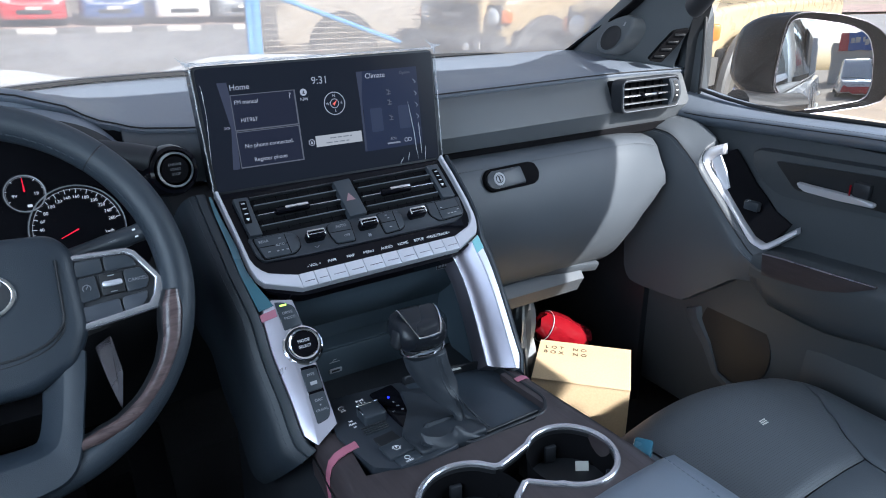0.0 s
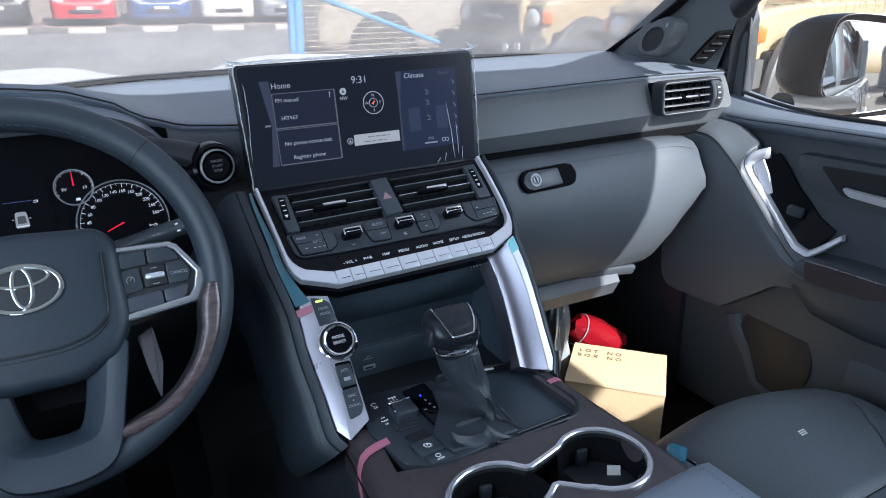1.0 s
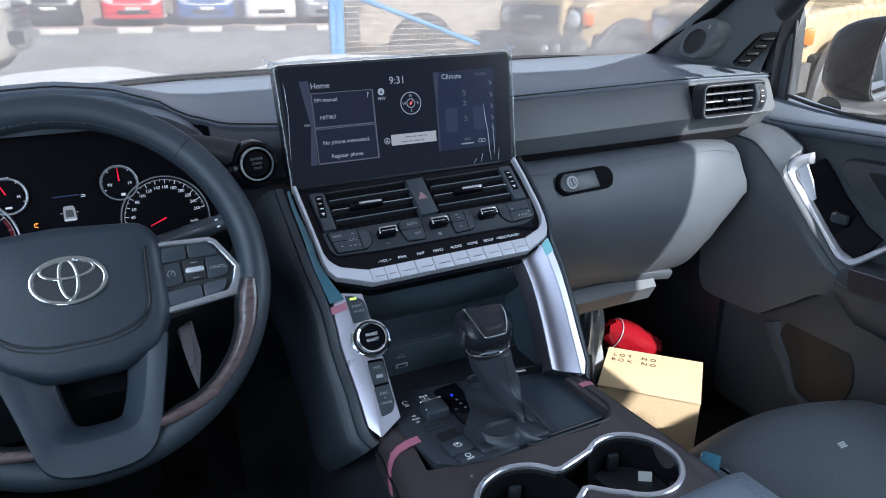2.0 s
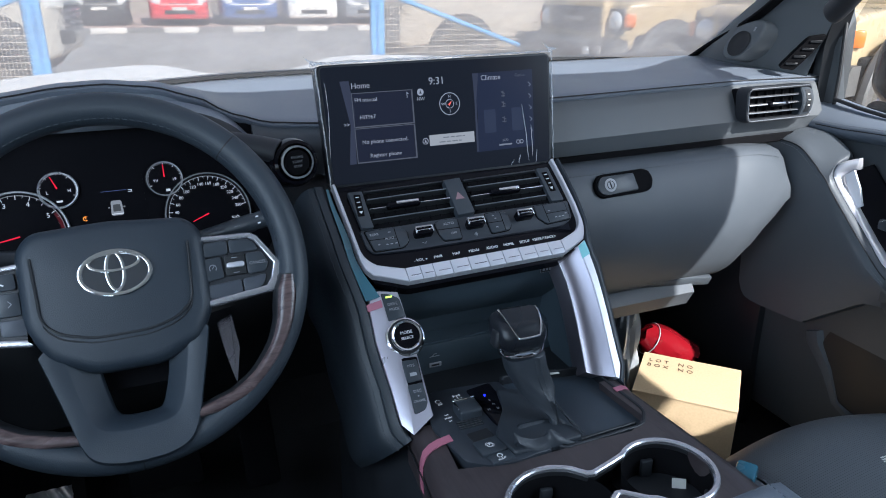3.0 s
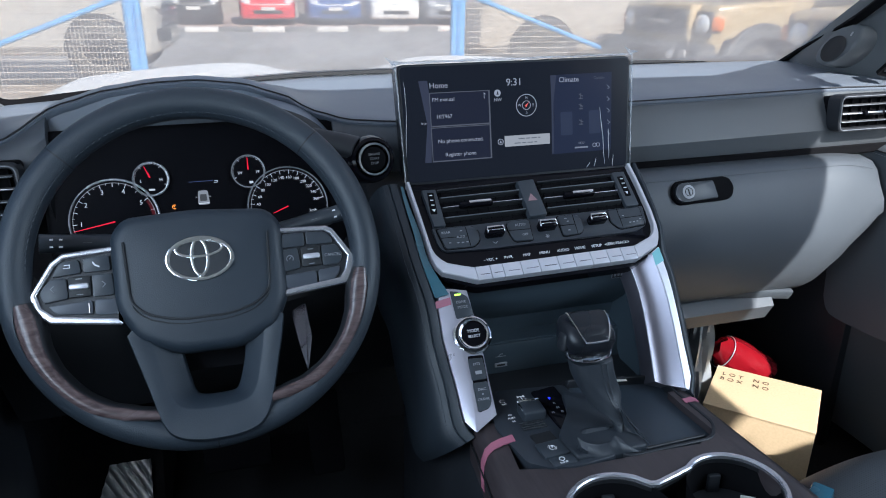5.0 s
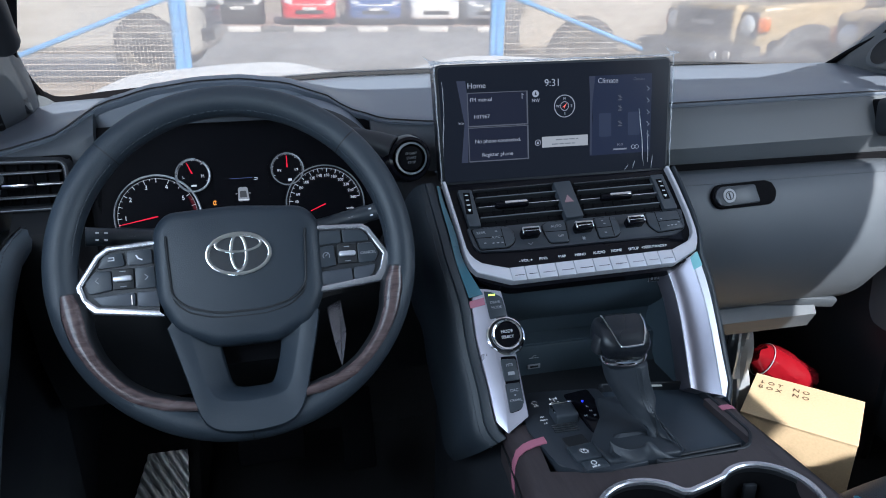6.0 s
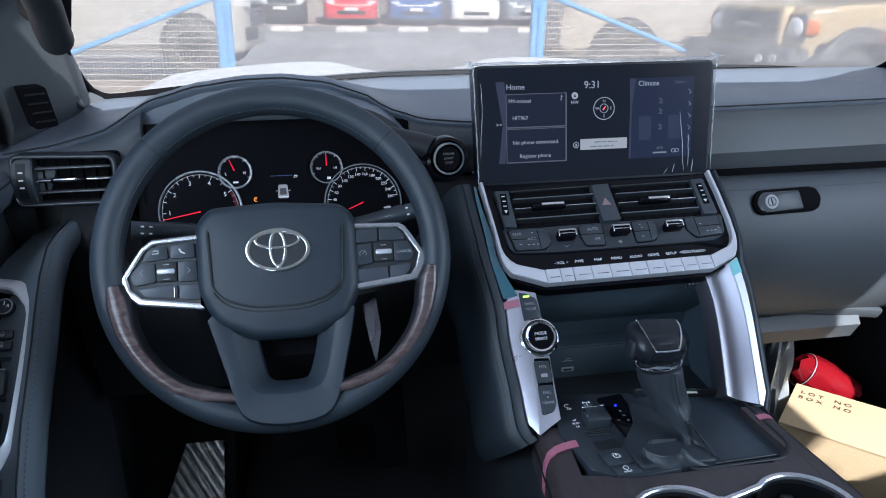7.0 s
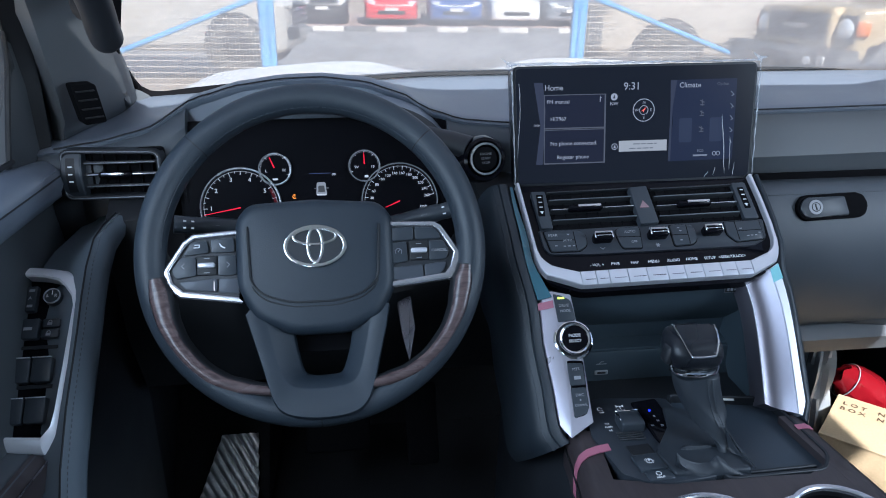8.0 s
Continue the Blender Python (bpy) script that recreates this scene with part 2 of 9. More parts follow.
def glow(name, colour, strength, base=(0.01, 0.01, 0.012), rough=0.15):
    m = surface(name, base, rough, vary=0.0)
    b = m.node_tree.nodes["Principled BSDF"]
    b.inputs["Specular IOR Level"].default_value = 0.05
    b.inputs["Emission Color"].default_value = (*colour, 1)
    b.inputs["Emission Strength"].default_value = strength
    return m


def glass(name, tint=(1, 1, 1), gloss=0.06, rough=0.02):
    """A thin pane: mostly clear, with a little gloss."""
    m = bpy.data.materials.new(name)
    m.use_nodes = True
    nt = m.node_tree
    nt.nodes.remove(nt.nodes["Principled BSDF"])
    tr = nt.nodes.new("ShaderNodeBsdfTransparent")
    tr.inputs[0].default_value = (*tint, 1)
    gl = nt.nodes.new("ShaderNodeBsdfGlossy")
    gl.inputs["Roughness"].default_value = rough
    mx = nt.nodes.new("ShaderNodeMixShader")
    mx.inputs[0].default_value = gloss
    nt.links.new(tr.outputs[0], mx.inputs[1])
    nt.links.new(gl.outputs[0], mx.inputs[2])
    nt.links.new(mx.outputs[0], nt.nodes["Material Output"].inputs[0])
    return m


def dusty(name, tint, gloss, veil):
    """A pane under an uneven pale veil that stands in for glare on the glass."""
    m = glass(name, tint, gloss)
    nt = m.node_tree
    top = nt.nodes["Material Output"].inputs[0].links[0].from_socket
    df = nt.nodes.new("ShaderNodeBsdfDiffuse")
    df.inputs[0].default_value = (0.92, 0.80, 0.68, 1)
    co = nt.nodes.new("ShaderNodeTexCoord")
    no = nt.nodes.new("ShaderNodeTexNoise")
    no.inputs["Scale"].default_value, no.inputs["Detail"].default_value = 7.0, 6.0
    nt.links.new(co.outputs["Object"], no.inputs["Vector"])
    mr = nt.nodes.new("ShaderNodeMapRange")
    mr.inputs["From Min"].default_value, mr.inputs["From Max"].default_value = 0.3, 0.7
    mr.inputs["To Min"].default_value, mr.inputs["To Max"].default_value = veil * 0.75, veil * 1.25
    nt.links.new(no.outputs[0], mr.inputs["Value"])
    mx = nt.nodes.new("ShaderNodeMixShader")
    nt.links.new(mr.outputs[0], mx.inputs[0])
    nt.links.new(top, mx.inputs[1])
    tl = nt.nodes.new("ShaderNodeBsdfTranslucent")
    tl.inputs[0].default_value = (0.92, 0.80, 0.68, 1)
    both = nt.nodes.new("ShaderNodeMixShader")
    both.inputs[0].default_value = 0.7
    nt.links.new(df.outputs[0], both.inputs[1])
    nt.links.new(tl.outputs[0], both.inputs[2])
    nt.links.new(both.outputs[0], mx.inputs[2])
    nt.links.new(mx.outputs[0], nt.nodes["Material Output"].inputs[0])
    return m


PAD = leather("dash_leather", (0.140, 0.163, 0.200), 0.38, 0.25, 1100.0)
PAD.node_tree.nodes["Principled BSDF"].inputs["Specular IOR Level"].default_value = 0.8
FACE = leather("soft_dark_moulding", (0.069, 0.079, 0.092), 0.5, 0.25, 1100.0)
TRIM = surface("dark_plastic", (0.016, 0.018, 0.022), 0.5, bump=0.15, grain=900.0, vary=0.15)
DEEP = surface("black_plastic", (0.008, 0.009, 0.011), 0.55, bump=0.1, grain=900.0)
GLOSS = surface("piano_black", (0.004, 0.004, 0.006), 0.07, vary=0.1, spec=0.14, rvary=0.03)
BUTTON = surface("button_grey", (0.034, 0.041, 0.050), 0.38, vary=0.1, grain=700.0, bump=0.05)
WHEEL_HIDE = leather("wheel_leather", (0.0245, 0.0325, 0.0420), 0.44, 0.30, 1300.0)
HUB = leather("hub_moulding", (0.0180, 0.0258, 0.0355), 0.48, 0.25, 1400.0)
SILVER = surface("satin_silver", (0.66, 0.66, 0.71), 0.32, 0.5, vary=0.015, scale=20.0, rvary=0.03)
# paler, less metallic copy of the satin silver with light put into its colour
LIT_SILVER = surface("lit_satin_silver", (0.74, 0.75, 0.80), 0.34, 0.12, vary=0.015, scale=20.0, rvary=0.03)
DARK_SILVER = surface("smoked_silver", (0.28, 0.27, 0.31), 0.27, 0.85, vary=0.08, scale=12.0)
CHROME = surface("chrome", (0.82, 0.83, 0.85), 0.07, 1.0, vary=0.03, rvary=0.03)
WOOD = wood("dark_walnut", (0.038, 0.030, 0.032), (0.049, 0.039, 0.041), (9.0, 1.0, 9.0), 16.0, 0.36)
WHEEL_WOOD = wood("wheel_walnut", (0.054, 0.036, 0.036), (0.125, 0.088, 0.086), (1.5, 9.0, 9.0), 16.0, 0.26)
THREAD = surface("grey_thread", (0.065, 0.072, 0.080), 0.8)
# white print with a faint glow added to brighten it
WHITE_INK = glow("glowing_white_marking", (0.85, 0.88, 0.95), 0.10, (0.55, 0.57, 0.6))
GREY_INK = surface("grey_marking", (0.30, 0.31, 0.33), 0.6)
CARPET = surface("black_carpet", (0.010, 0.010, 0.011), 0.95, bump=0.9, grain=500.0, fine=0.4)
HEADLINER = surface("grey_headliner", (0.34, 0.33, 0.31), 0.9, bump=0.4, grain=900.0)
SEAT = leather("seat_leather", (0.056, 0.065, 0.076), 0.48, 0.3, 800.0)
SEAT_HOLES = perforated("perforated_leather", (0.062, 0.070, 0.080))
WHITE_PAINT = surface("white_car_paint", (0.80, 0.80, 0.80), 0.25, vary=0.02, coat=0.8)
# tints dim the bright outside; the pale veil paints the glare haze
PANE = dusty("window_glass", (0.58, 0.59, 0.59), 0.05, 0.02)
SCREEN_GLASS = dusty("windscreen_glass", (0.43, 0.425, 0.41), 0.04, 0.38)
DOOR = leather("door_moulding", (0.046, 0.053, 0.060), 0.5, 0.25, 1000.0)
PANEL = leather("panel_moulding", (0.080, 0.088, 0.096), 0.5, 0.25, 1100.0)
SPOKE = surface("brushed_spoke", (0.60, 0.60, 0.64), 0.24, 0.85, vary=0.03, scale=20.0, rvary=0.03)
BLADE = surface("dim_blade_edge", (0.17, 0.18, 0.20), 0.35, 0.4, vary=0.1)
PALE_THREAD = surface("pale_grey_thread", (0.20, 0.21, 0.22), 0.8)
BELT_THREAD = surface("blue_grey_thread", (0.105, 0.120, 0.145), 0.8)
DIM_THREAD = surface("dim_thread", (0.036, 0.044, 0.054), 0.8)
# near-black for plain black parts and for painting shade in hollows and gaps
VOID = surface("black_and_painted_shade", (0.004, 0.004, 0.005), 0.9, spec=0.1)


# ---- the car's shell ----
def lip_z(x):
    return curve_at(LIP, x)


LIP = [(-0.80, 1.318), (-0.72, 1.326), (-0.66, 1.338), (-0.585, 1.378), (-0.53, 1.392), (-0.47, 1.399), (-0.42, 1.400), (-0.362, 1.394),
       (-0.31, 1.378), (-0.268, 1.354), (-0.22, 1.340), (-0.15, 1.335), (0.0, 1.338), (0.2, 1.345), (0.6, 1.349), (0.80, 1.345)]
EDGE = [(-0.80, 0.90), (-0.68, 0.93), (-0.60, 0.955), (-0.42, 0.965), (-0.30, 0.957), (-0.24, 0.944), (-0.18, 0.935), (-0.10, 0.93), (0.0, 0.93), (0.80, 0.93)]


def dashboard():
    dash = thing("dashboard", (0, 1.0, 0.9), "dark blue-grey stitched leather dashboard with a hooded gauge binnacle", "dashboard")
    xs = [-0.80 + 1.60 * i / 96 for i in range(97)]

    def top_ring(x):
        z, y = lip_z(x), curve_at(EDGE, x)
        zb = 1.334 + 0.02 * min(1, max(0, (x + 0.75) / 0.5))
        back = [(1.38 - 0.06 * abs(x) ** 2, zb - 0.012), (1.30 - 0.06 * abs(x) ** 2, zb), (1.20 - 0.05 * x * x, zb + 0.004)]
        mid = [(y + 0.17, zb * 0.55 + z * 0.45 + 0.003), (y + 0.09, zb * 0.2 + z * 0.8 + 0.004), (y + 0.03, z + 0.002), (y + 0.008, z), (y, z - 0.004)]
        low = [(y + 0.004, z - 0.012), (y + 0.03, z - 0.02), (1.30, zb - 0.04)]
        return [Vector((x, a, b)) for a, b in back + mid + low]

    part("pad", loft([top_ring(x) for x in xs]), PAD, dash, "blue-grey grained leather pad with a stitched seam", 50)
    seam = [Vector((x, curve_at(EDGE, x) + 0.003, lip_z(x) - 0.0005)) for x in xs if x > -0.78]
    part("seam", tube(seam, 0.0012, 6), DEEP, dash)

    # passenger front panel under the pad
    def panel(x):
        z = lip_z(x)
        pts = [(0.934, z - 0.006), (0.927, z - 0.010), (0.919, z - 0.024), (0.910, z - 0.042), (0.9015, z - 0.060), (0.900, z - 0.064), (0.9015, z - 0.068), (0.909, 1.262), (0.913, 1.250), (0.918, 1.246), (0.96, 1.246), (0.98, z - 0.01)]
        return [Vector((x, a, b)) for a, b in pts]

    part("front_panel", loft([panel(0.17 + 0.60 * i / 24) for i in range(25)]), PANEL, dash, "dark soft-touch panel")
    # black strip that paints the shade in the gap above the glove box
    part("gap_shade_strip", rbox(0.56, 0.03, 0.018, 0.003, 1, pose(0.45, 0.925, 1.2455)), VOID, dash)

    # driver side face around the binnacle
    def face(x):
        z, y = lip_z(x), curve_at(EDGE, x)
        pts = [(y + 0.004, z - 0.006), (y - 0.010, z - 0.014), (y - 0.020, z - 0.030), (y - 0.02, 1.268), (y + 0.06, 1.262), (y + 0.06, z - 0.01)]
        return [Vector((x, a, b)) for a, b in pts]

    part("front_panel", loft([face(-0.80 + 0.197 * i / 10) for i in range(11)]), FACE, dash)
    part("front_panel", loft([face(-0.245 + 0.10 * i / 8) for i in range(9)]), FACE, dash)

    # hood of the gauges
    c = Vector((-0.424, 0, 1.262))

    def hood(y, wx, wz, dz):
        ring_ = []
        for i in range(41):
            a = math.pi * (i / 40) * 1.16 - math.pi * 0.08
            ring_.append(Vector((c.x + wx * math.copysign(abs(math.cos(a)) ** 0.75, math.cos(a)), y - 0.02 * math.sin(a), c.z + dz + wz * math.copysign(abs(math.sin(a)) ** 0.8, math.sin(a)))))
        return ring_

    part("binnacle_lip", loft([hood(0.970, 0.190, 0.1195, 0), hood(0.950, 0.1895, 0.117, 0), hood(0.935, 0.188, 0.1145, 0)], False), PAD, dash, "blue-grey leather gauge hood", 60)
    part("binnacle", loft([hood(0.935, 0.188, 0.1145, 0), hood(0.922, 0.1865, 0.110, 0), hood(0.914, 0.184, 0.106, 0), hood(0.925, 0.181, 0.101, 0), hood(0.96, 0.178, 0.094, 0), hood(1.0, 0.174, 0.090, 0), hood(1.0, 0.09, 0.05, 0), hood(1.0, 0.01, 0.005, 0)], False), DEEP, dash, "black gauge hood", 60)

    part("hood_back", grid(40, 4, lambda s, t: Vector((-0.645 + 0.45 * s, 0.972, 1.24 + (lip_z(-0.645 + 0.45 * s) - 0.010 - 1.24) * t)), 0.01), PAD, dash)

    # knee panels
    def knee(x):
        pull = 0.05 * math.exp(-((x + 0.42) / 0.10) ** 2)
        k = 0.085 * min(1, max(0, (0.215 - abs(x + 0.426)) / 0.02))
        pts = [(0.905, 1.262 - k), (0.885, 1.255 - k), (0.860, 1.235 - k * 0.9), (0.852 - pull, 1.16 - k * 0.4), (0.862 - pull, 1.06), (0.90, 0.96), (0.97, 0.93), (1.02, 1.0), (1.0, 1.26)]
        return [Vector((x, a, b)) for a, b in pts]

    part("knee_panel", loft([knee(-0.70 + 0.545 * i / 30) for i in range(31)]), DEEP, dash, "black knee panel")

    # glove box: a bulging door with a handle recess and a lock
    def belly(x, grow=0.0):
        e = max(0.0, (x - 0.56) / 0.11)
        drop = 0.055 * e ** 2.2
        shrink = 0.10 * e ** 2.0
        pts = [(0.912, 1.243 - 0.2 * drop), (0.880, 1.243 - 0.3 * drop), (0.866, 1.236 - 0.4 * drop), (0.852, 1.21 - 0.4 * drop), (0.840, 1.17), (0.836, 1.13 + 0.2 * shrink), (0.845, 1.09 + 0.5 * shrink),
               (0.863, 1.045 + 0.9 * shrink), (0.883, 1.012 + 1.25 * shrink), (0.896, 1.000 + 1.45 * shrink), (0.93, 1.005 + 1.45 * shrink), (0.97, 1.20)]
        return [Vector((x, a + 0.25 * drop, b)) for a, b in pts]

    box_ = thing("glove_box", (0.42, 0.9, 1.0), "closed dark grey glove box lid with lock and finger recess", "glove box")
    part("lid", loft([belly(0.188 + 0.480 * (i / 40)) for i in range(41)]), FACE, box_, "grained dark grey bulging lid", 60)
    stitches([Vector((0.20 + 0.44 * i / 30, 0.8645, 1.2335 - 0.4 * 0.055 * max(0, (0.20 + 0.44 * i / 30 - 0.56) / 0.11) ** 2.2)) for i in range(31)], box_)
    H = frame_at((0.306, 0.8520, 1.2165), (1, 0, 0), (0, 0.42, 0.91))
    out = rounded([(-0.056, 0.006), (-0.046, 0.018), (0.040, 0.020), (0.052, 0.010), (0.052, -0.008), (0.042, -0.017), (-0.044, -0.019), (-0.056, -0.008)], 0.006, 3)
    # a raised black plate paints the shade of the finger recess
    part("recess", prism(out, 0.02, H, 0.002, 2, 0.003), VOID, box_, "black plate painting the finger recess's shade")
    inn = rounded([(-0.052, 0.004), (-0.043, 0.014), (0.016, 0.015), (0.022, -0.013), (-0.042, -0.015), (-0.052, -0.007)], 0.004, 3)
    part("handle", prism(inn, 0.006, H, 0.0015, 2, 0.006), BUTTON, box_, "dark grey lever")
    part("lock", join(disc(0.0105, at(H, -0.030, 0), 28, 0.0072), ), GREY_INK, box_, "round silver key lock")
    part("keyhole", rbox(0.0022, 0.010, 0.001, 0.0003, 1, at(H, -0.030, 0, 0.0074, 12)), DEEP, box_)
    part("ring", ring(0.0058, 0.0068, at(H, -0.030, 0), 28, 0.0078, 0.001), DEEP, box_)
    # lower tray under the lid
    def lower(x):
        pts = [(0.905, 1.004), (0.892, 0.998), (0.880, 0.980), (0.896, 0.949), (0.96, 0.945), (1.05, 0.98), (1.02, 1.03)]
        return [Vector((x, a, b)) for a, b in pts]
    part("lower_edge", loft([lower(0.20 + 0.306 * i / 10) for i in range(11)]), FACE, dash)
    part("pale_catch", rbox(0.16, 0.012, 0.020, 0.004, 2, pose(0.47, 0.893, 1.003, 20, 8, 0)), SEAT, dash)
    # inner sides and the wall of the footwell
    part("bulkhead", rbox(1.56, 0.05, 0.60, 0.01, 1, pose(0, 1.30, 0.86)), CARPET, dash, "black carpeted bulkhead")
    part("end_cap", rbox(0.05, 0.30, 0.30, 0.02, 2, pose(0.745, 1.06, 1.15)), TRIM, dash)
    part("end_cap", rbox(0.05, 0.30, 0.30, 0.02, 2, pose(-0.765, 1.06, 1.15)), TRIM, dash)
    part("kick_panel", rbox(0.03, 0.40, 0.50, 0.02, 2, pose(0.74, 1.12, 0.82)), TRIM, dash)
    part("kick_panel", rbox(0.03, 0.40, 0.50, 0.02, 2, pose(-0.76, 1.12, 0.82)), TRIM, dash)
    return dash


def air_vent(x, z, w, h, y, side, tilt=8):
    """A side outlet: a black plate that paints the hollow's shade in a slim frame, three blades, a chrome tab and a
    bowed shut-off wheel at its outer end.
    """
    v = thing("air_vent", (x, y, z), "dark side air vent with chrome centre blade and tab", "air vent", "dash side vents")
    m = frame_at((x, y, z), (1, 0, 0), (0, math.sin(radians(tilt)), math.cos(radians(tilt))))
    mn = m.to_3x3() @ Vector((0, 0, 1))
    hw, hh = w / 2, h / 2
    o = 0.024
    a, b = (-hw + (o if side < 0 else 0.004), hw - (o if side > 0 else 0.004))
    part("hollow", prism(rounded([(-hw, hh), (hw, hh), (hw, -hh), (-hw, -hh)], 0.006, 3)[::-1], 0.05, m, 0.0, 2, -0.011), VOID, v, "black plate painting the hollow's shade")
    loop = rounded([(-hw, hh), (hw, hh - (0.004 if side < 0 else 0)), (hw, -hh), (-hw, -hh)], 0.010, 4)
    part("frame", bar([m @ Vector((p, q, -0.008)) for p, q in loop], 0.006, 0.028, mn, True), TRIM, v, "dark slim frame")
    part("frame_line", tube([m @ Vector((p, q, 0.0062)) for p, q in loop], 0.0009, 6, True), BLADE, v)
    for k in range(6):
        part("fin", rbox(0.002, h * 0.85, 0.006, 0.0005, 1, at(m, a + (b - a) * (k + 0.5) / 6, 0, -0.0085)), VOID, v)
    for k in (-1, 0, 1):
        yy = k * h * 0.245 - 0.001
        b1 = part("blade", rbox(b - a, 0.0034, 0.016, 0.0012, 2, at(m, (a + b) / 2, yy - 0.0006, -0.006) @ Matrix.Rotation(radians(-12), 4, "X")), DEEP, v)
        part("blade_edge", rbox(b - a - 0.003, 0.0016 if k else 0.0022, 0.002, 0.0006, 2, at(m, (a + b) / 2, yy, 0.0028)), SPOKE if k == 0 else BLADE, b1)
    cx = (a + b) / 2 + 0.006 * side
    tab = part("tab", rbox(0.042, 0.0080, 0.012, 0.0034, 3, at(m, cx, -0.001, 0.003)), GLOSS, v)
    part("tab_trim", rbox(0.030, 0.0048, 0.004, 0.0016, 2, at(m, cx - 0.002, 0.0, 0.0086)), CHROME, tab)
    # bowed end with the wheel
    e0, e1 = (hw - o, hw + 0.002) if side > 0 else (-hw - 0.002, -hw + o)
    rows_ = []
    for i in range(9):
        t = i / 8
        q = -hh + 2 * hh * t
        bow = 0.010 * math.sin(math.pi * t) + 0.002
        rows_.append([m @ Vector((p, q, zz)) for p, zz in ((e0, -0.02), (e0, bow - 0.002), (e0 + 0.002, bow), (e1 - 0.002, bow), (e1, bow - 0.002), (e1, -0.02))])
    cap = part("end_cap", loft(rows_), BUTTON, v, "bowed dark grey end")
    ec = (e0 + e1) / 2
    rows_ = []
    for i in range(9):
        t = 0.14 + 0.72 * i / 8
        q = -hh + 2 * hh * t
        bow = 0.010 * math.sin(math.pi * t) + 0.0026
        rows_.append([m @ Vector((p, q, zz)) for p, zz in ((ec - 0.0055, bow - 0.003), (ec - 0.0055, bow), (ec + 0.0055, bow), (ec + 0.0055, bow - 0.003))])
    part("thumb_wheel", loft(rows_), DEEP, cap, "black thumb wheel")
    for k in (-1, 0, 1):
        part("mark", rbox(0.0052, 0.0018, 0.0012, 0.0002, 1, at(m, ec, 0.0095 * k + 0.002, 0.0028 + 0.010 * math.sin(math.pi * (0.5 + (0.0095 * k + 0.002) / h)))), WHITE_INK, cap)
    return v


dashboard()
air_vent(0.640, 1.314, 0.142, 0.054, 0.887, 1, 6)
air_vent(-0.691, 1.290, 0.120, 0.062, 0.893, -1, 6)


def car_body():
    """Roof, floor, pillars, glass and bonnet around the seats."""
    ceil = part("ceiling", grid(16, 24, lambda s, t: Vector((-0.71 + 1.42 * s, 0.50 - 3.1 * t, 1.80 + 0.07 * math.sin(math.pi * s) * (0.5 + 0.5 * math.sin(math.pi * min(1, t * 1.2 + 0.1))))), 0.04), HEADLINER)
    tagged(ceil, "light grey cloth headliner above the seats", "ceiling", kind="structure")
    fl = part("floor", rbox(1.86, 3.9, 0.05, 0.01, 1, pose(0, -0.65, 0.575)), CARPET)
    tagged(fl, "black carpeted car floor under the seats", "floor", kind="structure")
    back = part("wall_rear", rbox(1.60, 0.06, 1.3, 0.02, 1, pose(0, -2.6, 1.2)), HEADLINER)
    tagged(back, "grey trimmed tail of the cabin", "wall", kind="structure")
    for s in (-1, 1):
        w = part("wall_side", join(rbox(0.06, 1.5, 0.75, 0.02, 1, pose(s * 0.80, -1.15, 0.93)), rbox(0.06, 0.75, 1.25, 0.02, 1, pose(s * 0.78, -2.25, 1.2))), TRIM)
        tagged(w, "dark trimmed rear side of the cabin", "wall", kind="structure")
        # unseen pillar, its middle rows widened forward to keep sun off the seat
        p = part("pillar_centre", loft([[Vector((s * (x0 + dx), y0 + dy, z)) for dx, dy in ((-0.03, -0.07), (0.03, -0.07), (0.03, f), (-0.03, f))] for x0, y0, z, f in ((0.80, -0.56, 0.6, 0.10), (0.80, -0.52, 1.3, 0.32), (0.755, -0.59, 1.56, 0.34), (0.735, -0.63, 1.68, 0.15), (0.72, -0.68, 1.82, 0.13))]), HEADLINER)
        tagged(p, "grey centre pillar between the side windows, widened to block sun", "pillar", kind="structure")
    ws = part("window_front", grid(24, 12, lambda s, t: Vector(((s * 2 - 1) * (0.79 - 0.16 * t), 1.36 - 0.08 * (s * 2 - 1) ** 2 - 0.82 * t, 1.325 + 0.50 * t + 0.02 * t * (1 - t)))), SCREEN_GLASS)
    ws.visible_shadow = False
    tagged(ws, "curved windscreen above the dashboard with painted haze and dimming tint", "window", kind="structure")
    # black edge of the windscreen along the dashboard
    def frit(x):
        y = 1.300 - 0.06 * x * x
        z = 1.336 + 0.02 * min(1, max(0, (x + 0.75) / 0.5))
        return Vector((x, y, z + 0.0035))
    fr = part("windscreen_border", bar([frit(-0.60 + 1.32 * i / 40) for i in range(41)], 0.03, 0.007), DEEP)
    tagged(fr, "black lower border of the windscreen", "trim", kind="structure")
    for s in (-1, 1):
        side = [(-0.60, 1.268, 1.344), (-0.655, 1.262, 1.340), (-0.726, 1.252, 1.336), (-0.750, 1.232, 1.356), (-0.744, 1.17, 1.386), (-0.728, 1.085, 1.426), (-0.703, 1.02, 1.452), (-0.685, 0.975, 1.473), (-0.655, 0.90, 1.51)]
        b = part("windscreen_border", bar(smooth_line(side if s < 0 else [(s * 0.68, 1.274, 1.347), (s * 0.730, 1.262, 1.349), (s * 0.748, 1.235, 1.356), (s * 0.740, 1.165, 1.390), (s * 0.728, 1.085, 1.426), (s * 0.703, 1.02, 1.452), (s * 0.685, 0.975, 1.473), (s * 0.655, 0.90, 1.51)], 5), 0.016, 0.007 if s > 0 else 0.012, (0, -0.6, 0.8)), VOID)
        tagged(b, "black side border of the windscreen by the pillar", "trim", kind="structure")


car_body()


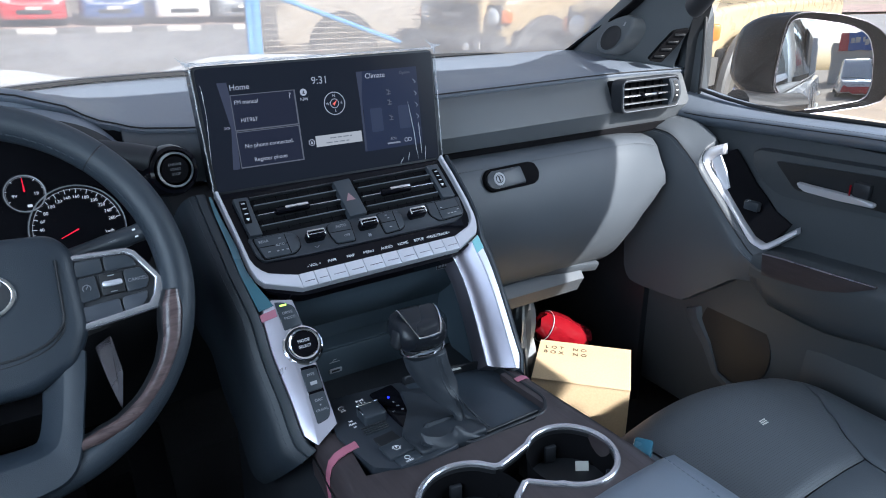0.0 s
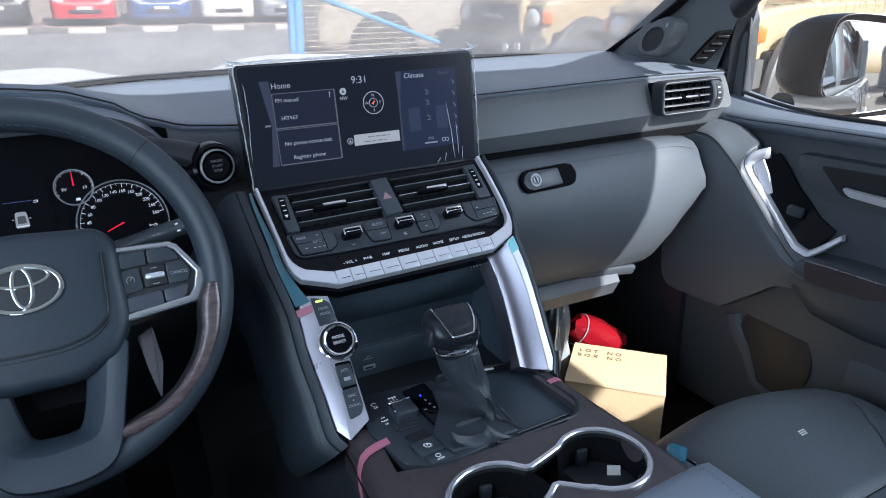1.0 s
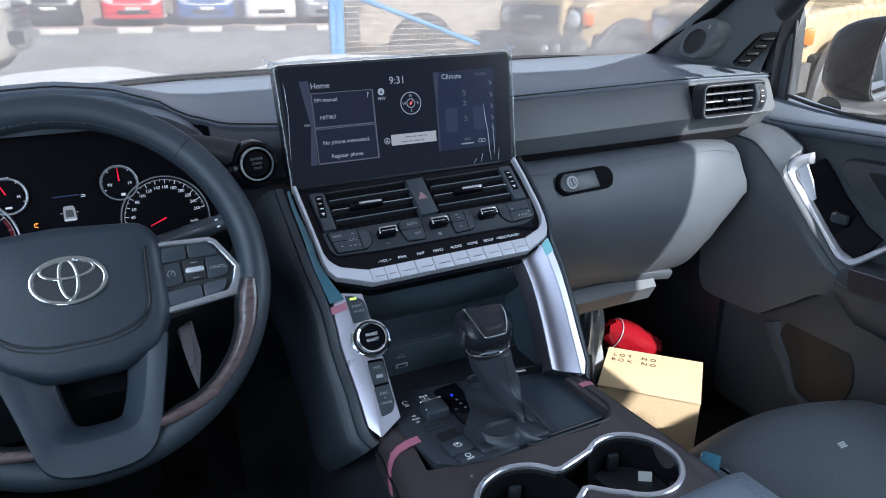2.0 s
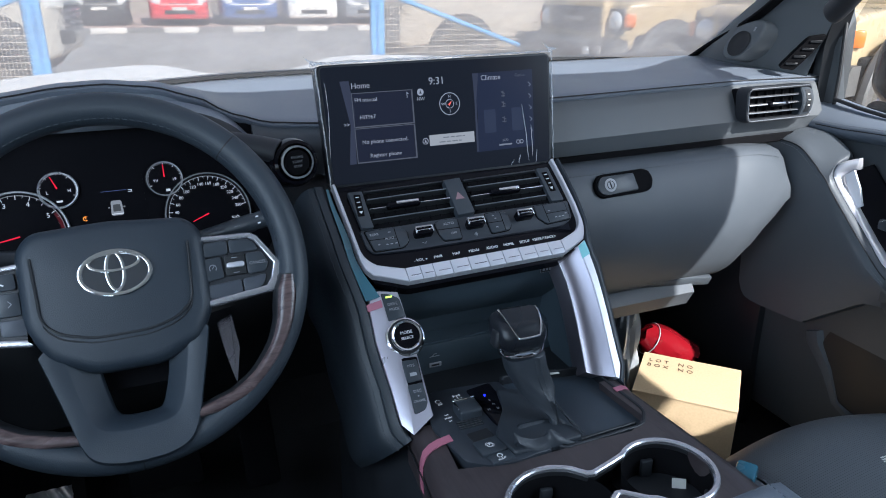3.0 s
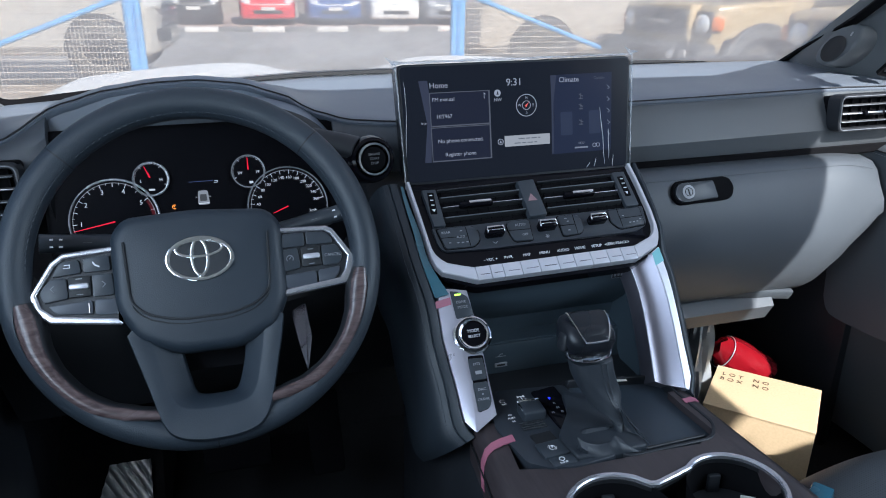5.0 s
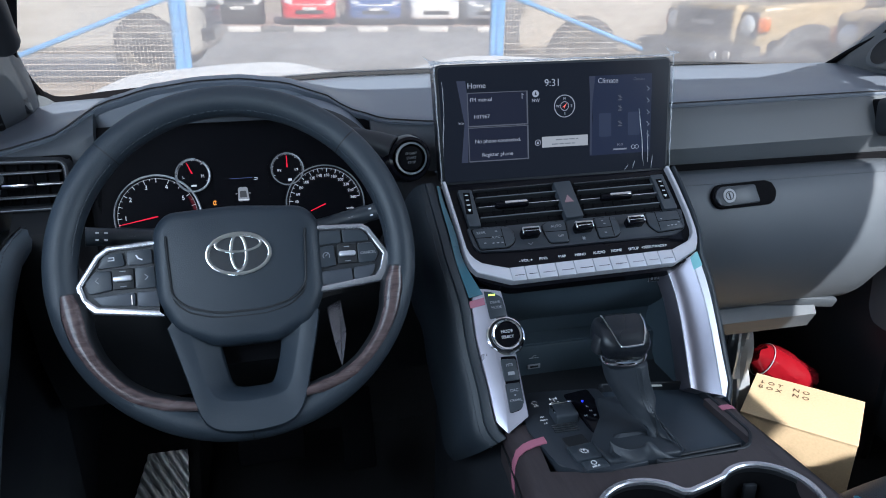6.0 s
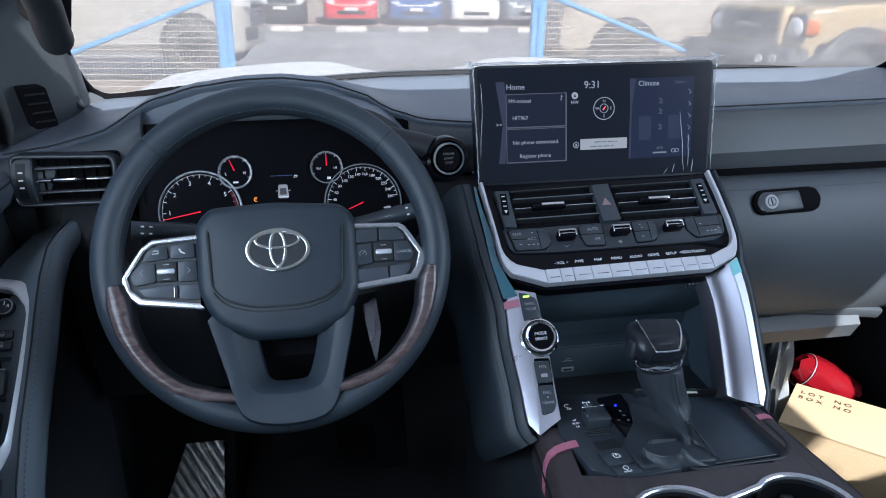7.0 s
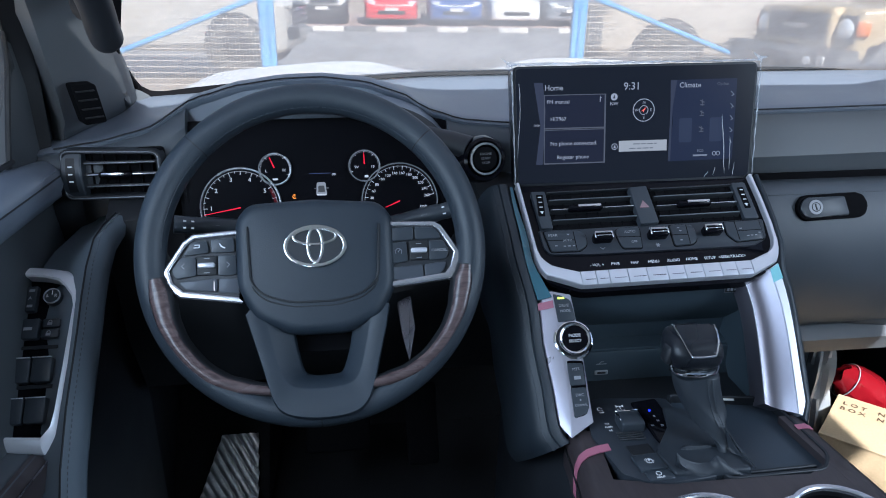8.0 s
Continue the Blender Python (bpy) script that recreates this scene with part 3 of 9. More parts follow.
def a_pillar(s):
    """A windscreen pillar with its tweeter, defroster slots and grab handle."""
    p = thing("windscreen_pillar", (s * 0.74, 0.95, 1.32), "dark grey windscreen pillar trim with tweeter and vent slots", "pillar", "windscreen pillars", "structure")
    rows = [(1.318, 0.780, 1.30, 0.770, 0.950), (1.350, 0.764, 1.25, 0.757, 0.938), (1.390, 0.748, 1.19, 0.753, 0.922), (1.430, 0.735, 1.125, 0.751, 0.905), (1.480, 0.712, 1.035, 0.749, 0.885), (1.55, 0.690, 0.92, 0.742, 0.845), (1.65, 0.66, 0.75, 0.725, 0.70), (1.81, 0.62, 0.50, 0.69, 0.44)]
    rings_ = []
    for z, xi, yi, xo, yo in rows:
        k = 0.040 * max(0.25, 1 - (z - 1.318) / 0.30)
        ring_ = []
        for i in range(11):
            t = i / 10
            bow = k * math.sin(math.pi * t ** 0.8)
            ring_.append(Vector((s * (xi + (xo - xi) * t - bow), yi + (yo - yi) * t - 0.25 * bow, z + 0.01 * math.sin(math.pi * t))))
        ring_ += [Vector((s * (xo + 0.025), yo + 0.02, z)), Vector((s * (xi + 0.035), yi + 0.02, z - 0.02))]
        rings_.append(ring_)
    part("cover", loft(rings_), TRIM_SOFT, p, "", 60)
    b = frame_at((s * 0.7215, 0.929, 1.380 if s > 0 else 1.376), (s * 0.62, -0.50 * s * s, 0.0) if s > 0 else (0.62, 0.50, 0.0), (s * 0.10, -0.20, 0.97))
    lean = [(0.0267, 0.0441), (0.0150, 0.0150), (-0.0049, -0.0190), (-0.0304, -0.0151), (-0.0153, 0.0138), (-0.0001, 0.0390)] if s > 0 else [(-0.013, 0.0270), (0.017, 0.0265), (0.015, -0.0265), (-0.014, -0.0275)]
    part("grille_back", prism(rounded(lean[::-1], 0.004, 3), 0.02, b, 0.0, 1, 0.0070 if s < 0 else 0.0105), VOID, p, "black vent opening")
    for k in range(4):
        if s < 0:
            part("slot", rbox(0.024, 0.0020, 0.003, 0.0006, 1, at(b, 0.0015, -0.0180 + 0.0120 * k, 0.0075)), DEEP, p)
        else:
            part("slot", rbox(0.019, 0.0040, 0.003, 0.0006, 1, at(b, -0.0125 + 0.0082 * k, -0.0070 + 0.0135 * k, 0.0115)), DEEP, p)
    tw = frame_at((s * 0.700, 1.036, 1.404) if s > 0 else (-0.728, 1.090, 1.378), (0.0, -1.0, 0.0) if s > 0 else (0.0, 1.0, 0.0), (s * 0.16, -0.30, 0.93))
    ox = 0.036 if s > 0 else 0.014
    oval = [(ox * math.cos(a) + s * 0.014 * math.sin(a), 0.040 * math.sin(a)) for a in [2 * math.pi * i / 28 for i in range(28)]]
    sp = part("tweeter", prism(oval, 0.05 if s > 0 else 0.02, tw, 0.006 if s > 0 else 0.004, 3, 0.014 if s > 0 else -0.002), TRIM_SOFT, p, "oval tweeter housing")
    part("tweeter_cone", lathe([(0.011, 0.0010), (0.006, 0.0004), (0.0, 0.0010)] if s < 0 else [(0.025, 0.0165), (0.023, 0.0150), (0.012, 0.0140), (0.0, 0.0155)], at(tw, s * -0.002, -0.008), 28), DEEP, sp, "black mesh speaker cone")
    part("badge_bar", rbox(0.004, 0.008, 0.001, 0.0002, 1, at(tw, s * 0.018, 0.022, 0.0148 if s > 0 else -0.001)), GREY_INK, sp)
    if s < 0:
        up = [(-0.744, 1.165, 1.384), (-0.750, 1.228, 1.354), (-0.726, 1.248, 1.333), (-0.655, 1.258, 1.337), (-0.60, 1.262, 1.340)]
        low = [(-0.738, 1.10, 1.335), (-0.730, 1.13, 1.318), (-0.705, 1.15, 1.312), (-0.645, 1.15, 1.312), (-0.60, 1.16, 1.312)]
        sink = [(x, y + 0.02, z - 0.03) for x, y, z in up]
        part("corner_cover", loft([[Vector(a), Vector(c), Vector(b_)] for a, b_, c in zip(up, sink, low)]), TRIM_SOFT, p, "", 50)
    g = thing("grab_handle", (s * 0.65, 0.84, 1.45), "dark soft-grip grab handle on the windscreen pillar", "handle", "pillar grab handles")
    pts = smooth_line([(s * 0.6430, 0.8160, 1.4635), (s * 0.6425, 0.811, 1.467), (s * 0.640, 0.795, 1.481), (s * 0.634, 0.76, 1.514), (s * 0.628, 0.66, 1.60), (s * 0.64, 0.58, 1.67)], 5)
    part("grip", tube(pts, [(0.011, 0.0145, 0.0165, 0.0172, 0.0176)[i] if i < 5 else 0.0178 for i in range(len(pts))], 18), TRIM, g)
    part("foot", tube([(s * 0.645, 0.800, 1.495), (s * 0.660, 0.818, 1.500), (s * 0.668, 0.838, 1.505), (s * 0.672, 0.88, 1.515)], [0.016, 0.017, 0.017, 0.017], 14), DEEP, g)

TRIM_SOFT = leather("pillar_moulding", (0.092, 0.102, 0.110), 0.6, 0.2, 900.0)
a_pillar(-1)
a_pillar(1)
for s in (-1, 1):
    sp = part("trim", loft([[Vector((s * x, y, z)), Vector((s * (x + 0.02), y - 0.02, z)), Vector((s * (x + 0.03), y + 0.02, z))] for x, y, z in ((0.775, 0.925, 1.29), (0.772, 0.925, 1.40), (0.765, 0.905, 1.49), (0.745, 0.80, 1.58), (0.71, 0.45, 1.80))]), DEEP)
    tagged(sp, "black rubber door seal beside the windscreen pillar", "trim", kind="structure")
    rl = part("trim", tube([(s * 0.70, 0.46, 1.80), (s * 0.705, -0.3, 1.815), (s * 0.705, -1.2, 1.815), (s * 0.70, -2.5, 1.80)], 0.022, 10), HEADLINER)
    tagged(rl, "grey roof rail trim above the side windows", "trim", kind="structure")


# ---- touchscreen ----
def touchscreen():
    t = thing("touchscreen", (0, 0.86, 1.26), "large wrapped touchscreen showing a home page, compass and climate panel", "screen")
    S = frame_at((0, 0.853, 1.3445), (1, 0, 0), (0, 0.028, 0.151))
    out = rounded([(-0.167, 0.077), (0.167, 0.078), (0.163, -0.077), (-0.163, -0.078)], 0.007, 4)
    part("housing", prism(out, 0.034, S, 0.003, 3, -0.001), TRIM, t, "dark grey housing")
    part("glass", prism(rounded([(-0.164, 0.074), (0.164, 0.075), (0.160, -0.074), (-0.160, -0.075)], 0.006, 4), 0.001, S, 0, 1, 0.0004), SCREEN, t, "glossy black screen")
    part("foot", rbox(0.24, 0.05, 0.05, 0.01, 2, pose(0, 0.885, 1.262)), DEEP, t)

    def pane(name, pts, mat_, lift):
        return part(name, prism(pts, 0.0002, S, 0, 1, lift), mat_, t)

    def line(name, pts, w, mat_, lift=0.0012):
        return part(name, bar([S @ Vector((x, y, lift)) for x, y in pts], w, 0.0003, S.to_3x3() @ Vector((0, 0, 1))), mat_, t)

    def q(x0, y0, x1, y1):
        return [(x0, y0), (x1, y0), (x1, y1), (x0, y1)]

    def word(text, x, y, size, align="LEFT", m=None):
        return lettering("text", text, size, at(S, x, y), m or UI_WHITE, t, align, 0.0014, 0.0001)

    # home page
    pane("page_edge", [(-0.140, 0.056), (-0.128, 0.056), (-0.124, 0.02), (-0.128, -0.05), (-0.137, -0.05), (-0.131, 0.0)], UI_FAINT, 0.0008)
    word("Home", -0.126, 0.049, 0.0100)
    for y0, y1 in ((0.040, -0.003), (-0.005, -0.049)):
        pane("tile", q(-0.126, y1, -0.043, y0), UI_TILE, 0.0008)
        line("tile_edge", [(-0.126, y0), (-0.043, y0)], 0.0010, UI_GREY)
        line("tile_edge", [(-0.126, y1), (-0.043, y1)], 0.0016, UI_GREY)
        line("tile_edge", [(-0.044, y0), (-0.044, y1)], 0.0020, UI_GREY)
        line("tile_edge", [(-0.126, y0), (-0.126, y1)], 0.0010, UI_GREY)
    word("FM manual", -0.123, 0.031, 0.0070)
    word("HIT967", -0.118, 0.009, 0.0070)
    word("No phone connected.", -0.086, -0.023, 0.0072, "CENTER")
    word("Register phone", -0.087, -0.041, 0.0071, "CENTER")
    word(">>", -0.136, 0.001, 0.007, "CENTER")
    line("note", [(-0.051, 0.030), (-0.051, 0.037), (-0.049, 0.035)], 0.0009, UI_WHITE)
    # map page
    word("9:31", -0.008, 0.049, 0.0135, "CENTER")
    part("heading_mark", disc(0.0046, at(S, -0.032, 0.036), 20, 0.0012, 0.0003), UI_WHITE, t)
    part("heading_arrow", prism([(0, 0.003), (0.0016, -0.002), (-0.0016, -0.002)], 0.0002, at(S, -0.032, 0.036), 0, 1, 0.0015), UI_DARK, t)
    word("NW", -0.032, 0.027, 0.0062, "CENTER")
    part("compass_ring", ring(0.0140, 0.0150, at(S, 0.009, 0.018), 48, 0.0012, 0.0003), UI_WHITE, t)
    part("compass_ring", ring(0.0054, 0.0062, at(S, 0.009, 0.018), 32, 0.0012, 0.0003), UI_WHITE, t)
    for ch, a in (("N", 90), ("E", 0), ("S", -90), ("W", 180)):
        word(ch, 0.009 + 0.0098 * math.cos(radians(a)), 0.018 + 0.0098 * math.sin(radians(a)), 0.0052, "CENTER")
    part("compass_needle", prism([(0.0, 0.005), (0.0016, -0.003), (0, -0.0015), (-0.0016, -0.003)], 0.0002, at(S, 0.009, 0.018, 0, -40), 0, 1, 0.0013), UI_RED, t)
    pane("position_field", q(-0.024, -0.0360, 0.0425, -0.0215), UI_PALE, 0.0009)
    for k, (a, b) in enumerate((((-0.004, 0.028)), ((-0.010, 0.030)))):
        x = a
        yy = -0.0262 - 0.0058 * k
        for w in (0.009, 0.006, 0.008, 0.004):
            line("writing_bar", [(x, yy), (min(b, x + w), yy)], 0.0014, UI_MID)
            x += w + 0.002
    part("position_icon", ring(0.0034, 0.0042, at(S, -0.030, -0.029), 24, 0.0012, 0.0003), UI_WHITE, t)
    part("position_icon", prism([(0, 0.0024), (0.0018, -0.0018), (-0.0018, -0.0018)], 0.0002, at(S, -0.030, -0.029), 0, 1, 0.0013), UI_WHITE, t)
    # climate page
    pane("climate_page", [(0.046, 0.056), (0.138, 0.057), (0.136, -0.050), (0.045, -0.051), (0.050, 0.0)], UI_BLUE, 0.0006)
    pane("page_edge", [(0.045, 0.056), (0.054, 0.056), (0.049, 0.02), (0.048, -0.05), (0.045, -0.05), (0.046, 0.02)], UI_FAINT, 0.0009)
    word("Climate", 0.057, 0.049, 0.0096)
    word("Option", 0.118, 0.050, 0.0058, "CENTER", UI_GREY)
    for x in (0.068, 0.111):
        pane("seat_icon", rounded(q(x - 0.009, -0.026, x + 0.009, 0.006), 0.002, 2), UI_SEAT, 0.0009)
    for x, y in ((0.090, 0.026), (0.090, 0.012), (0.090, -0.009)):
        line("icon", [(x - 0.003, y + 0.003), (x + 0.003, y)], 0.0012, UI_GREY)
        line("icon", [(x - 0.003, y - 0.003), (x + 0.003, y - 0.003)], 0.0012, UI_GREY)
        line("icon", [(x, y + 0.004), (x, y - 0.004)], 0.0010, UI_GREY)
    word("ECO", 0.090, -0.038, 0.0045, "CENTER", UI_DIM)
    line("writing_bar", [(0.080, -0.044), (0.100, -0.044)], 0.0022, UI_DIM)
    part("icon", ring(0.0022, 0.0029, at(S, 0.110, -0.042), 18, 0.0012, 0.0003), UI_WHITE, t)
    part("icon", ring(0.0022, 0.0029, at(S, 0.1155, -0.042), 18, 0.0012, 0.0003), UI_WHITE, t)
    for k in range(5):
        line("icon", [(0.130, 0.040 - 0.016 * k), (0.134, 0.036 - 0.016 * k), (0.131, 0.034 - 0.016 * k)], 0.0009, UI_DIM)
    # protective film: loose, wrinkled at its edges
    f = thing("screen_film", (0, 0.85, 1.42), "clear crinkled protective film wrapped over the touchscreen", "film")
    rnd = random.Random(3)

    def edge(pts, r):
        out_ = []
        for p in pts:
            out_.append(Vector(p) + Vector((rnd.uniform(-1, 1), rnd.uniform(-1, 1), rnd.uniform(-1, 1))) * r)
        return out_
    tl, tr, br, bl = (S @ Vector(v) for v in ((-0.1695, 0.079, 0.002), (0.1695, 0.080, 0.002), (0.165, -0.079, 0.002), (-0.165, -0.080, 0.002)))
    for a, b, w in ((tl, tr, 0.0010), (tr, br, 0.0007), (br, bl, 0.0005), (bl, tl, 0.0008)):
        pts = edge([a.lerp(b, i / 30) for i in range(31)], 0.0005)
        part("fold", tube(pts, [w * rnd.uniform(0.6, 1.6) for _ in pts], 5), FILM, f)
    def over(s_, t_):
        x = -0.170 + 0.340 * s_
        wob = 0.0016 * math.sin(37 * s_ + 5 * t_) + 0.0010 * math.sin(91 * s_)
        return S @ Vector((x, 0.0795 + 0.0030 * math.sin(math.pi * t_) + wob * t_, 0.003 - 0.040 * t_))
    part("top_flap", grid(60, 4, over), FILM_SHEET, f)
    for sx in (-1, 1):
        def side_(s_, t_, sx=sx):
            w = 0.0012 * math.sin(30 * s_ + 7 * t_) + 0.0008 * math.sin(83 * s_)
            return S @ Vector((sx * (0.1688 - 0.004 * (1 - s_) + w), -0.078 + 0.156 * s_, 0.003 - 0.036 * t_))
        part("side_flap", grid(40, 3, side_), FILM_SHEET, f)
    for x0, y0, dx, dy in ((0.118, 0.010, 0.006, -0.055), (0.122, -0.030, 0.003, -0.04), (0.131, -0.02, 0.001, -0.045), (0.139, -0.055, -0.002, -0.018), (0.112, -0.060, -0.003, -0.012), (0.102, -0.066, -0.006, -0.008), (-0.158, 0.03, -0.004, -0.07), (-0.160, 0.055, 0.002, -0.03)):
        pts = edge([S @ Vector((x0 + dx * i / 8, y0 + dy * i / 8, 0.0022)) for i in range(9)], 0.0004)
        part("wrinkle", tube(pts, [0.0005 * math.sin(math.pi * (i + 0.5) / 9) + 0.0001 for i in range(9)], 5), FILM, f)
    for m_ in (Matrix.Translation((-0.176, 0.080, -0.010)), Matrix.Translation((0.164, 0.083, -0.004))):
        part("loose_corner", prism([(-0.006, 0.010), (0.003, 0.004), (0.020, 0.001), (0.006, -0.003)], 0.0003, S @ m_ @ Matrix.Rotation(0.3, 4, "X"), 0, 1, 0), FILM, f)


SCREEN = glow("screen_glass", (0.004, 0.005, 0.008), 1.0, (0.006, 0.007, 0.009), 0.16)
SCREEN.node_tree.nodes["Principled BSDF"].inputs["Specular IOR Level"].default_value = 0.06
UI_WHITE = glow("screen_white", (0.70, 0.76, 0.92), 0.23)
UI_GREY = glow("screen_grey", (0.20, 0.22, 0.28), 0.22)
UI_FAINT = glow("screen_faint", (0.050, 0.060, 0.100), 0.35)
UI_DIM = glow("screen_dim", (0.40, 0.44, 0.55), 0.24)
UI_TILE = glow("screen_tile", (0.016, 0.020, 0.040), 0.35)
UI_BLUE = glow("screen_blue", (0.026, 0.038, 0.085), 0.26)
UI_SEAT = glow("screen_seat", (0.040, 0.055, 0.105), 0.32)
UI_PALE = glow("screen_pale", (0.70, 0.74, 0.80), 0.24)
UI_DARK = glow("screen_dark", (0.05, 0.06, 0.08), 0.3)
UI_MID = glow("screen_mid", (0.30, 0.33, 0.38), 0.24)
UI_RED = glow("screen_red", (0.9, 0.15, 0.12), 0.6)
FILM = surface("film_fold", (0.75, 0.78, 0.82), 0.12, vary=0.1, coat=0.6)
FILM.node_tree.nodes["Principled BSDF"].inputs["Alpha"].default_value = 0.32
FILM_SHEET = glass("film_sheet", (0.96, 0.97, 0.98), 0.30, 0.16)
touchscreen()


# ---- centre stack ----
C = frame_at((0, 0.7675, 1.223), (1, 0, 0), (0, 0.771, 0.637))
CN = C.to_3x3() @ Vector((0, 0, 1))


def centre_stack():
    st = thing("centre_stack", (0, 0.77, 1.18), "gloss black climate panel framed by a satin silver trim", "control panel")
    out = rounded([(-0.165, 0.080), (0.161, 0.081), (0.163, 0.004), (0.158, -0.028), (0.142, -0.042), (0.118, -0.0515), (-0.1065, -0.0550), (-0.142, -0.0430), (-0.152, -0.033), (-0.158, 0.0)], 0.006, 3)
    part("body", prism(out, 0.02, C, 0.001, 2, -0.005), GLOSS, st)
    back = rounded([(-0.169, 0.080), (0.167, 0.080), (0.164, -0.034), (0.152, -0.056), (0.112, -0.0745), (-0.106, -0.0775), (-0.148, -0.060), (-0.160, -0.034)], 0.008, 3)
    part("shroud", prism(back, 0.016, C, 0.002, 2, -0.008), GLOSS, st, "gloss black lower lip")
    # silver trim: an arm down each side that sweeps into the key bar
    arms = (([(-0.1668, 0.080), (-0.1640, 0.045), (-0.1608, 0.009), (-0.1588, -0.021), (-0.1578, -0.034), (-0.1540, -0.047), (-0.1470, -0.0565), (-0.1262, -0.0645), (-0.1056, -0.0727)],
             [(-0.1625, 0.080), (-0.1595, 0.045), (-0.1564, 0.009), (-0.1540, -0.021), (-0.1510, -0.0305), (-0.1460, -0.0375), (-0.1390, -0.0437), (-0.1230, -0.0490), (-0.1064, -0.0540)]),
            ([(0.1590, 0.081), (0.1616, 0.045), (0.1628, 0.004), (0.1616, -0.022), (0.1594, -0.034), (0.1560, -0.0430), (0.1500, -0.0533), (0.1330, -0.0612), (0.1160, -0.0690)],
             [(0.1545, 0.081), (0.1572, 0.045), (0.1582, 0.004), (0.1568, -0.018), (0.1540, -0.0275), (0.1490, -0.0345), (0.1422, -0.0396), (0.1290, -0.0448), (0.1166, -0.0496)]))
    for o, i in arms:
        part("trim_arm", ribbon(o, i, C, 0.0035, 0.014, 0.0010), SILVER, st, "satin silver trim", 30)
    xs = [-0.1058, -0.0868, -0.0702, -0.0462, -0.0217, 0.0043, 0.0272, 0.0510, 0.0747, 0.0950, 0.1160]
    for a, b in zip(xs, xs[1:]):
        ta, tb = (-0.0539 + 0.0042 * (x + 0.106) / 0.222 for x in (a, b))
        ba, bb = (-0.0728 + 0.0037 * (x + 0.106) / 0.222 for x in (a, b))
        k = part("key", prism([(a + 0.0004, ta), (b - 0.0003, tb), (b - 0.0003, bb), (a + 0.0004, ba)], 0.014, C, 0.0009, 2, 0.0035), SILVER, st, "satin silver key")
        part("key_line", rbox((b - a) * 0.66, 0.0010, 0.0006, 0.0002, 1, at(C, a + (b - a) * 0.58, ta * 0.40 + ba * 0.60, 0.0035, 0.9)), DARK_SILVER, k)
    for text, x, y in (("- VOL +", -0.0800, -0.0424), ("PWR", -0.0563, -0.0418), ("MAP", -0.0311, -0.0414), ("MENU", -0.0063, -0.0412), ("AUDIO", 0.0199, -0.0408), ("HOME", 0.0441, -0.0402), ("SETUP", 0.0683, -0.0399), ("<SEEK/TRACK>", 0.0983, -0.0393)):
        lettering("text", text, 0.0054, at(C, x, y, -0.0050, 0.8), WHITE_INK, st)
    # two outlets: a black plate painting the hollow's shade, faint uprights, two dim blades and a bright middle one
    for s in (-1, 1):
        a, b = (-0.1290, -0.0140) if s < 0 else (0.0120, 0.1260)
        v = part("outlet", prism([(a, 0.0665), (b + 0.002, 0.0710), (b + 0.003, 0.0110), (a + 0.001, 0.0100)], 0.03, C, 0, 1, -0.0040), VOID, st, "black plate painting the air outlet's shade")
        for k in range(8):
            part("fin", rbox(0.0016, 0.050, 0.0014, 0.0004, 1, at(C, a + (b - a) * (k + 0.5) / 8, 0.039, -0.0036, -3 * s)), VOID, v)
        part("blade", rbox(b - a - 0.001, 0.0022, 0.006, 0.0006, 1, at(C, (a + b) / 2, 0.0655, -0.0012, 1.2)), TRIM, v)
        for k, y in enumerate((0.0515, 0.0368, 0.0212)):
            bl = part("blade", rbox(b - a - 0.002, 0.0030, 0.010, 0.0008, 2, at(C, (a + b) / 2, y - 0.0008, -0.0020, 1.0) @ Matrix.Rotation(radians(-20), 4, "X")), DEEP, v)
            part("blade_edge", rbox(b - a - 0.004, 0.0013, 0.0016, 0.0005, 2, at(C, (a + b) / 2, y, 0.0036, 1.0)), SPOKE if k == 1 else BLADE, bl)
        cx = -0.0785 if s < 0 else 0.0680
        tab = part("tab", rbox(0.046, 0.0080, 0.010, 0.0032, 3, at(C, cx - 0.004, 0.0362, 0.005, 1)), GLOSS, v)
        part("tab_trim", rbox(0.031, 0.0046, 0.003, 0.0014, 2, at(C, cx + 0.001, 0.0372, 0.0096, 1)), CHROME, tab)
        strip_ = [(-0.1492, 0.0665), (-0.1302, 0.0660), (-0.1283, 0.0098), (-0.1440, 0.0105)] if s < 0 else [(0.1262, 0.0690), (0.1456, 0.0693), (0.1486, 0.0125), (0.1284, 0.0125)]
        sp = part("strip", prism(rounded(strip_, 0.002, 2), 0.02, C, 0.0012, 2, 0.002), BUTTON, st, "dark grey strip")
        e, tl = (-0.1392, 3.0) if s < 0 else (0.1370, -3.0)
        part("slot", prism(rounded([(-0.0044, 0.0155), (0.0044, 0.0155), (0.0044, -0.0175), (-0.0044, -0.0175)], 0.001, 2), 0.002, at(C, e, 0.0455, 0, -tl), 0.0004, 1, 0.0026), VOID, sp)
        for y in (0.0565, 0.0490, 0.0415):
            part("mark", rbox(0.0046, 0.0014, 0.0006, 0.0002, 1, at(C, e - s * 0.012 * (y - 0.0455), y, 0.0029)), WHITE_INK, sp)
        part("arrow", prism([(-0.0024, 0.0020), (0.0024, 0.0020), (0, -0.0022)], 0.0006, at(C, e, 0.0330), 0, 1, 0.0032), WHITE_INK, sp)
    hz = part("hazard_switch", prism(rounded([(-0.0180, 0.0655), (0.0065, 0.0670), (0.0105, 0.0100), (-0.0148, 0.0085)], 0.002, 2), 0.02, C, 0.0015, 2, 0.006), BUTTON, st, "dark grey hazard switch")
    tri = [(0, 0.0064), (0.0066, -0.0050), (-0.0066, -0.0050)]
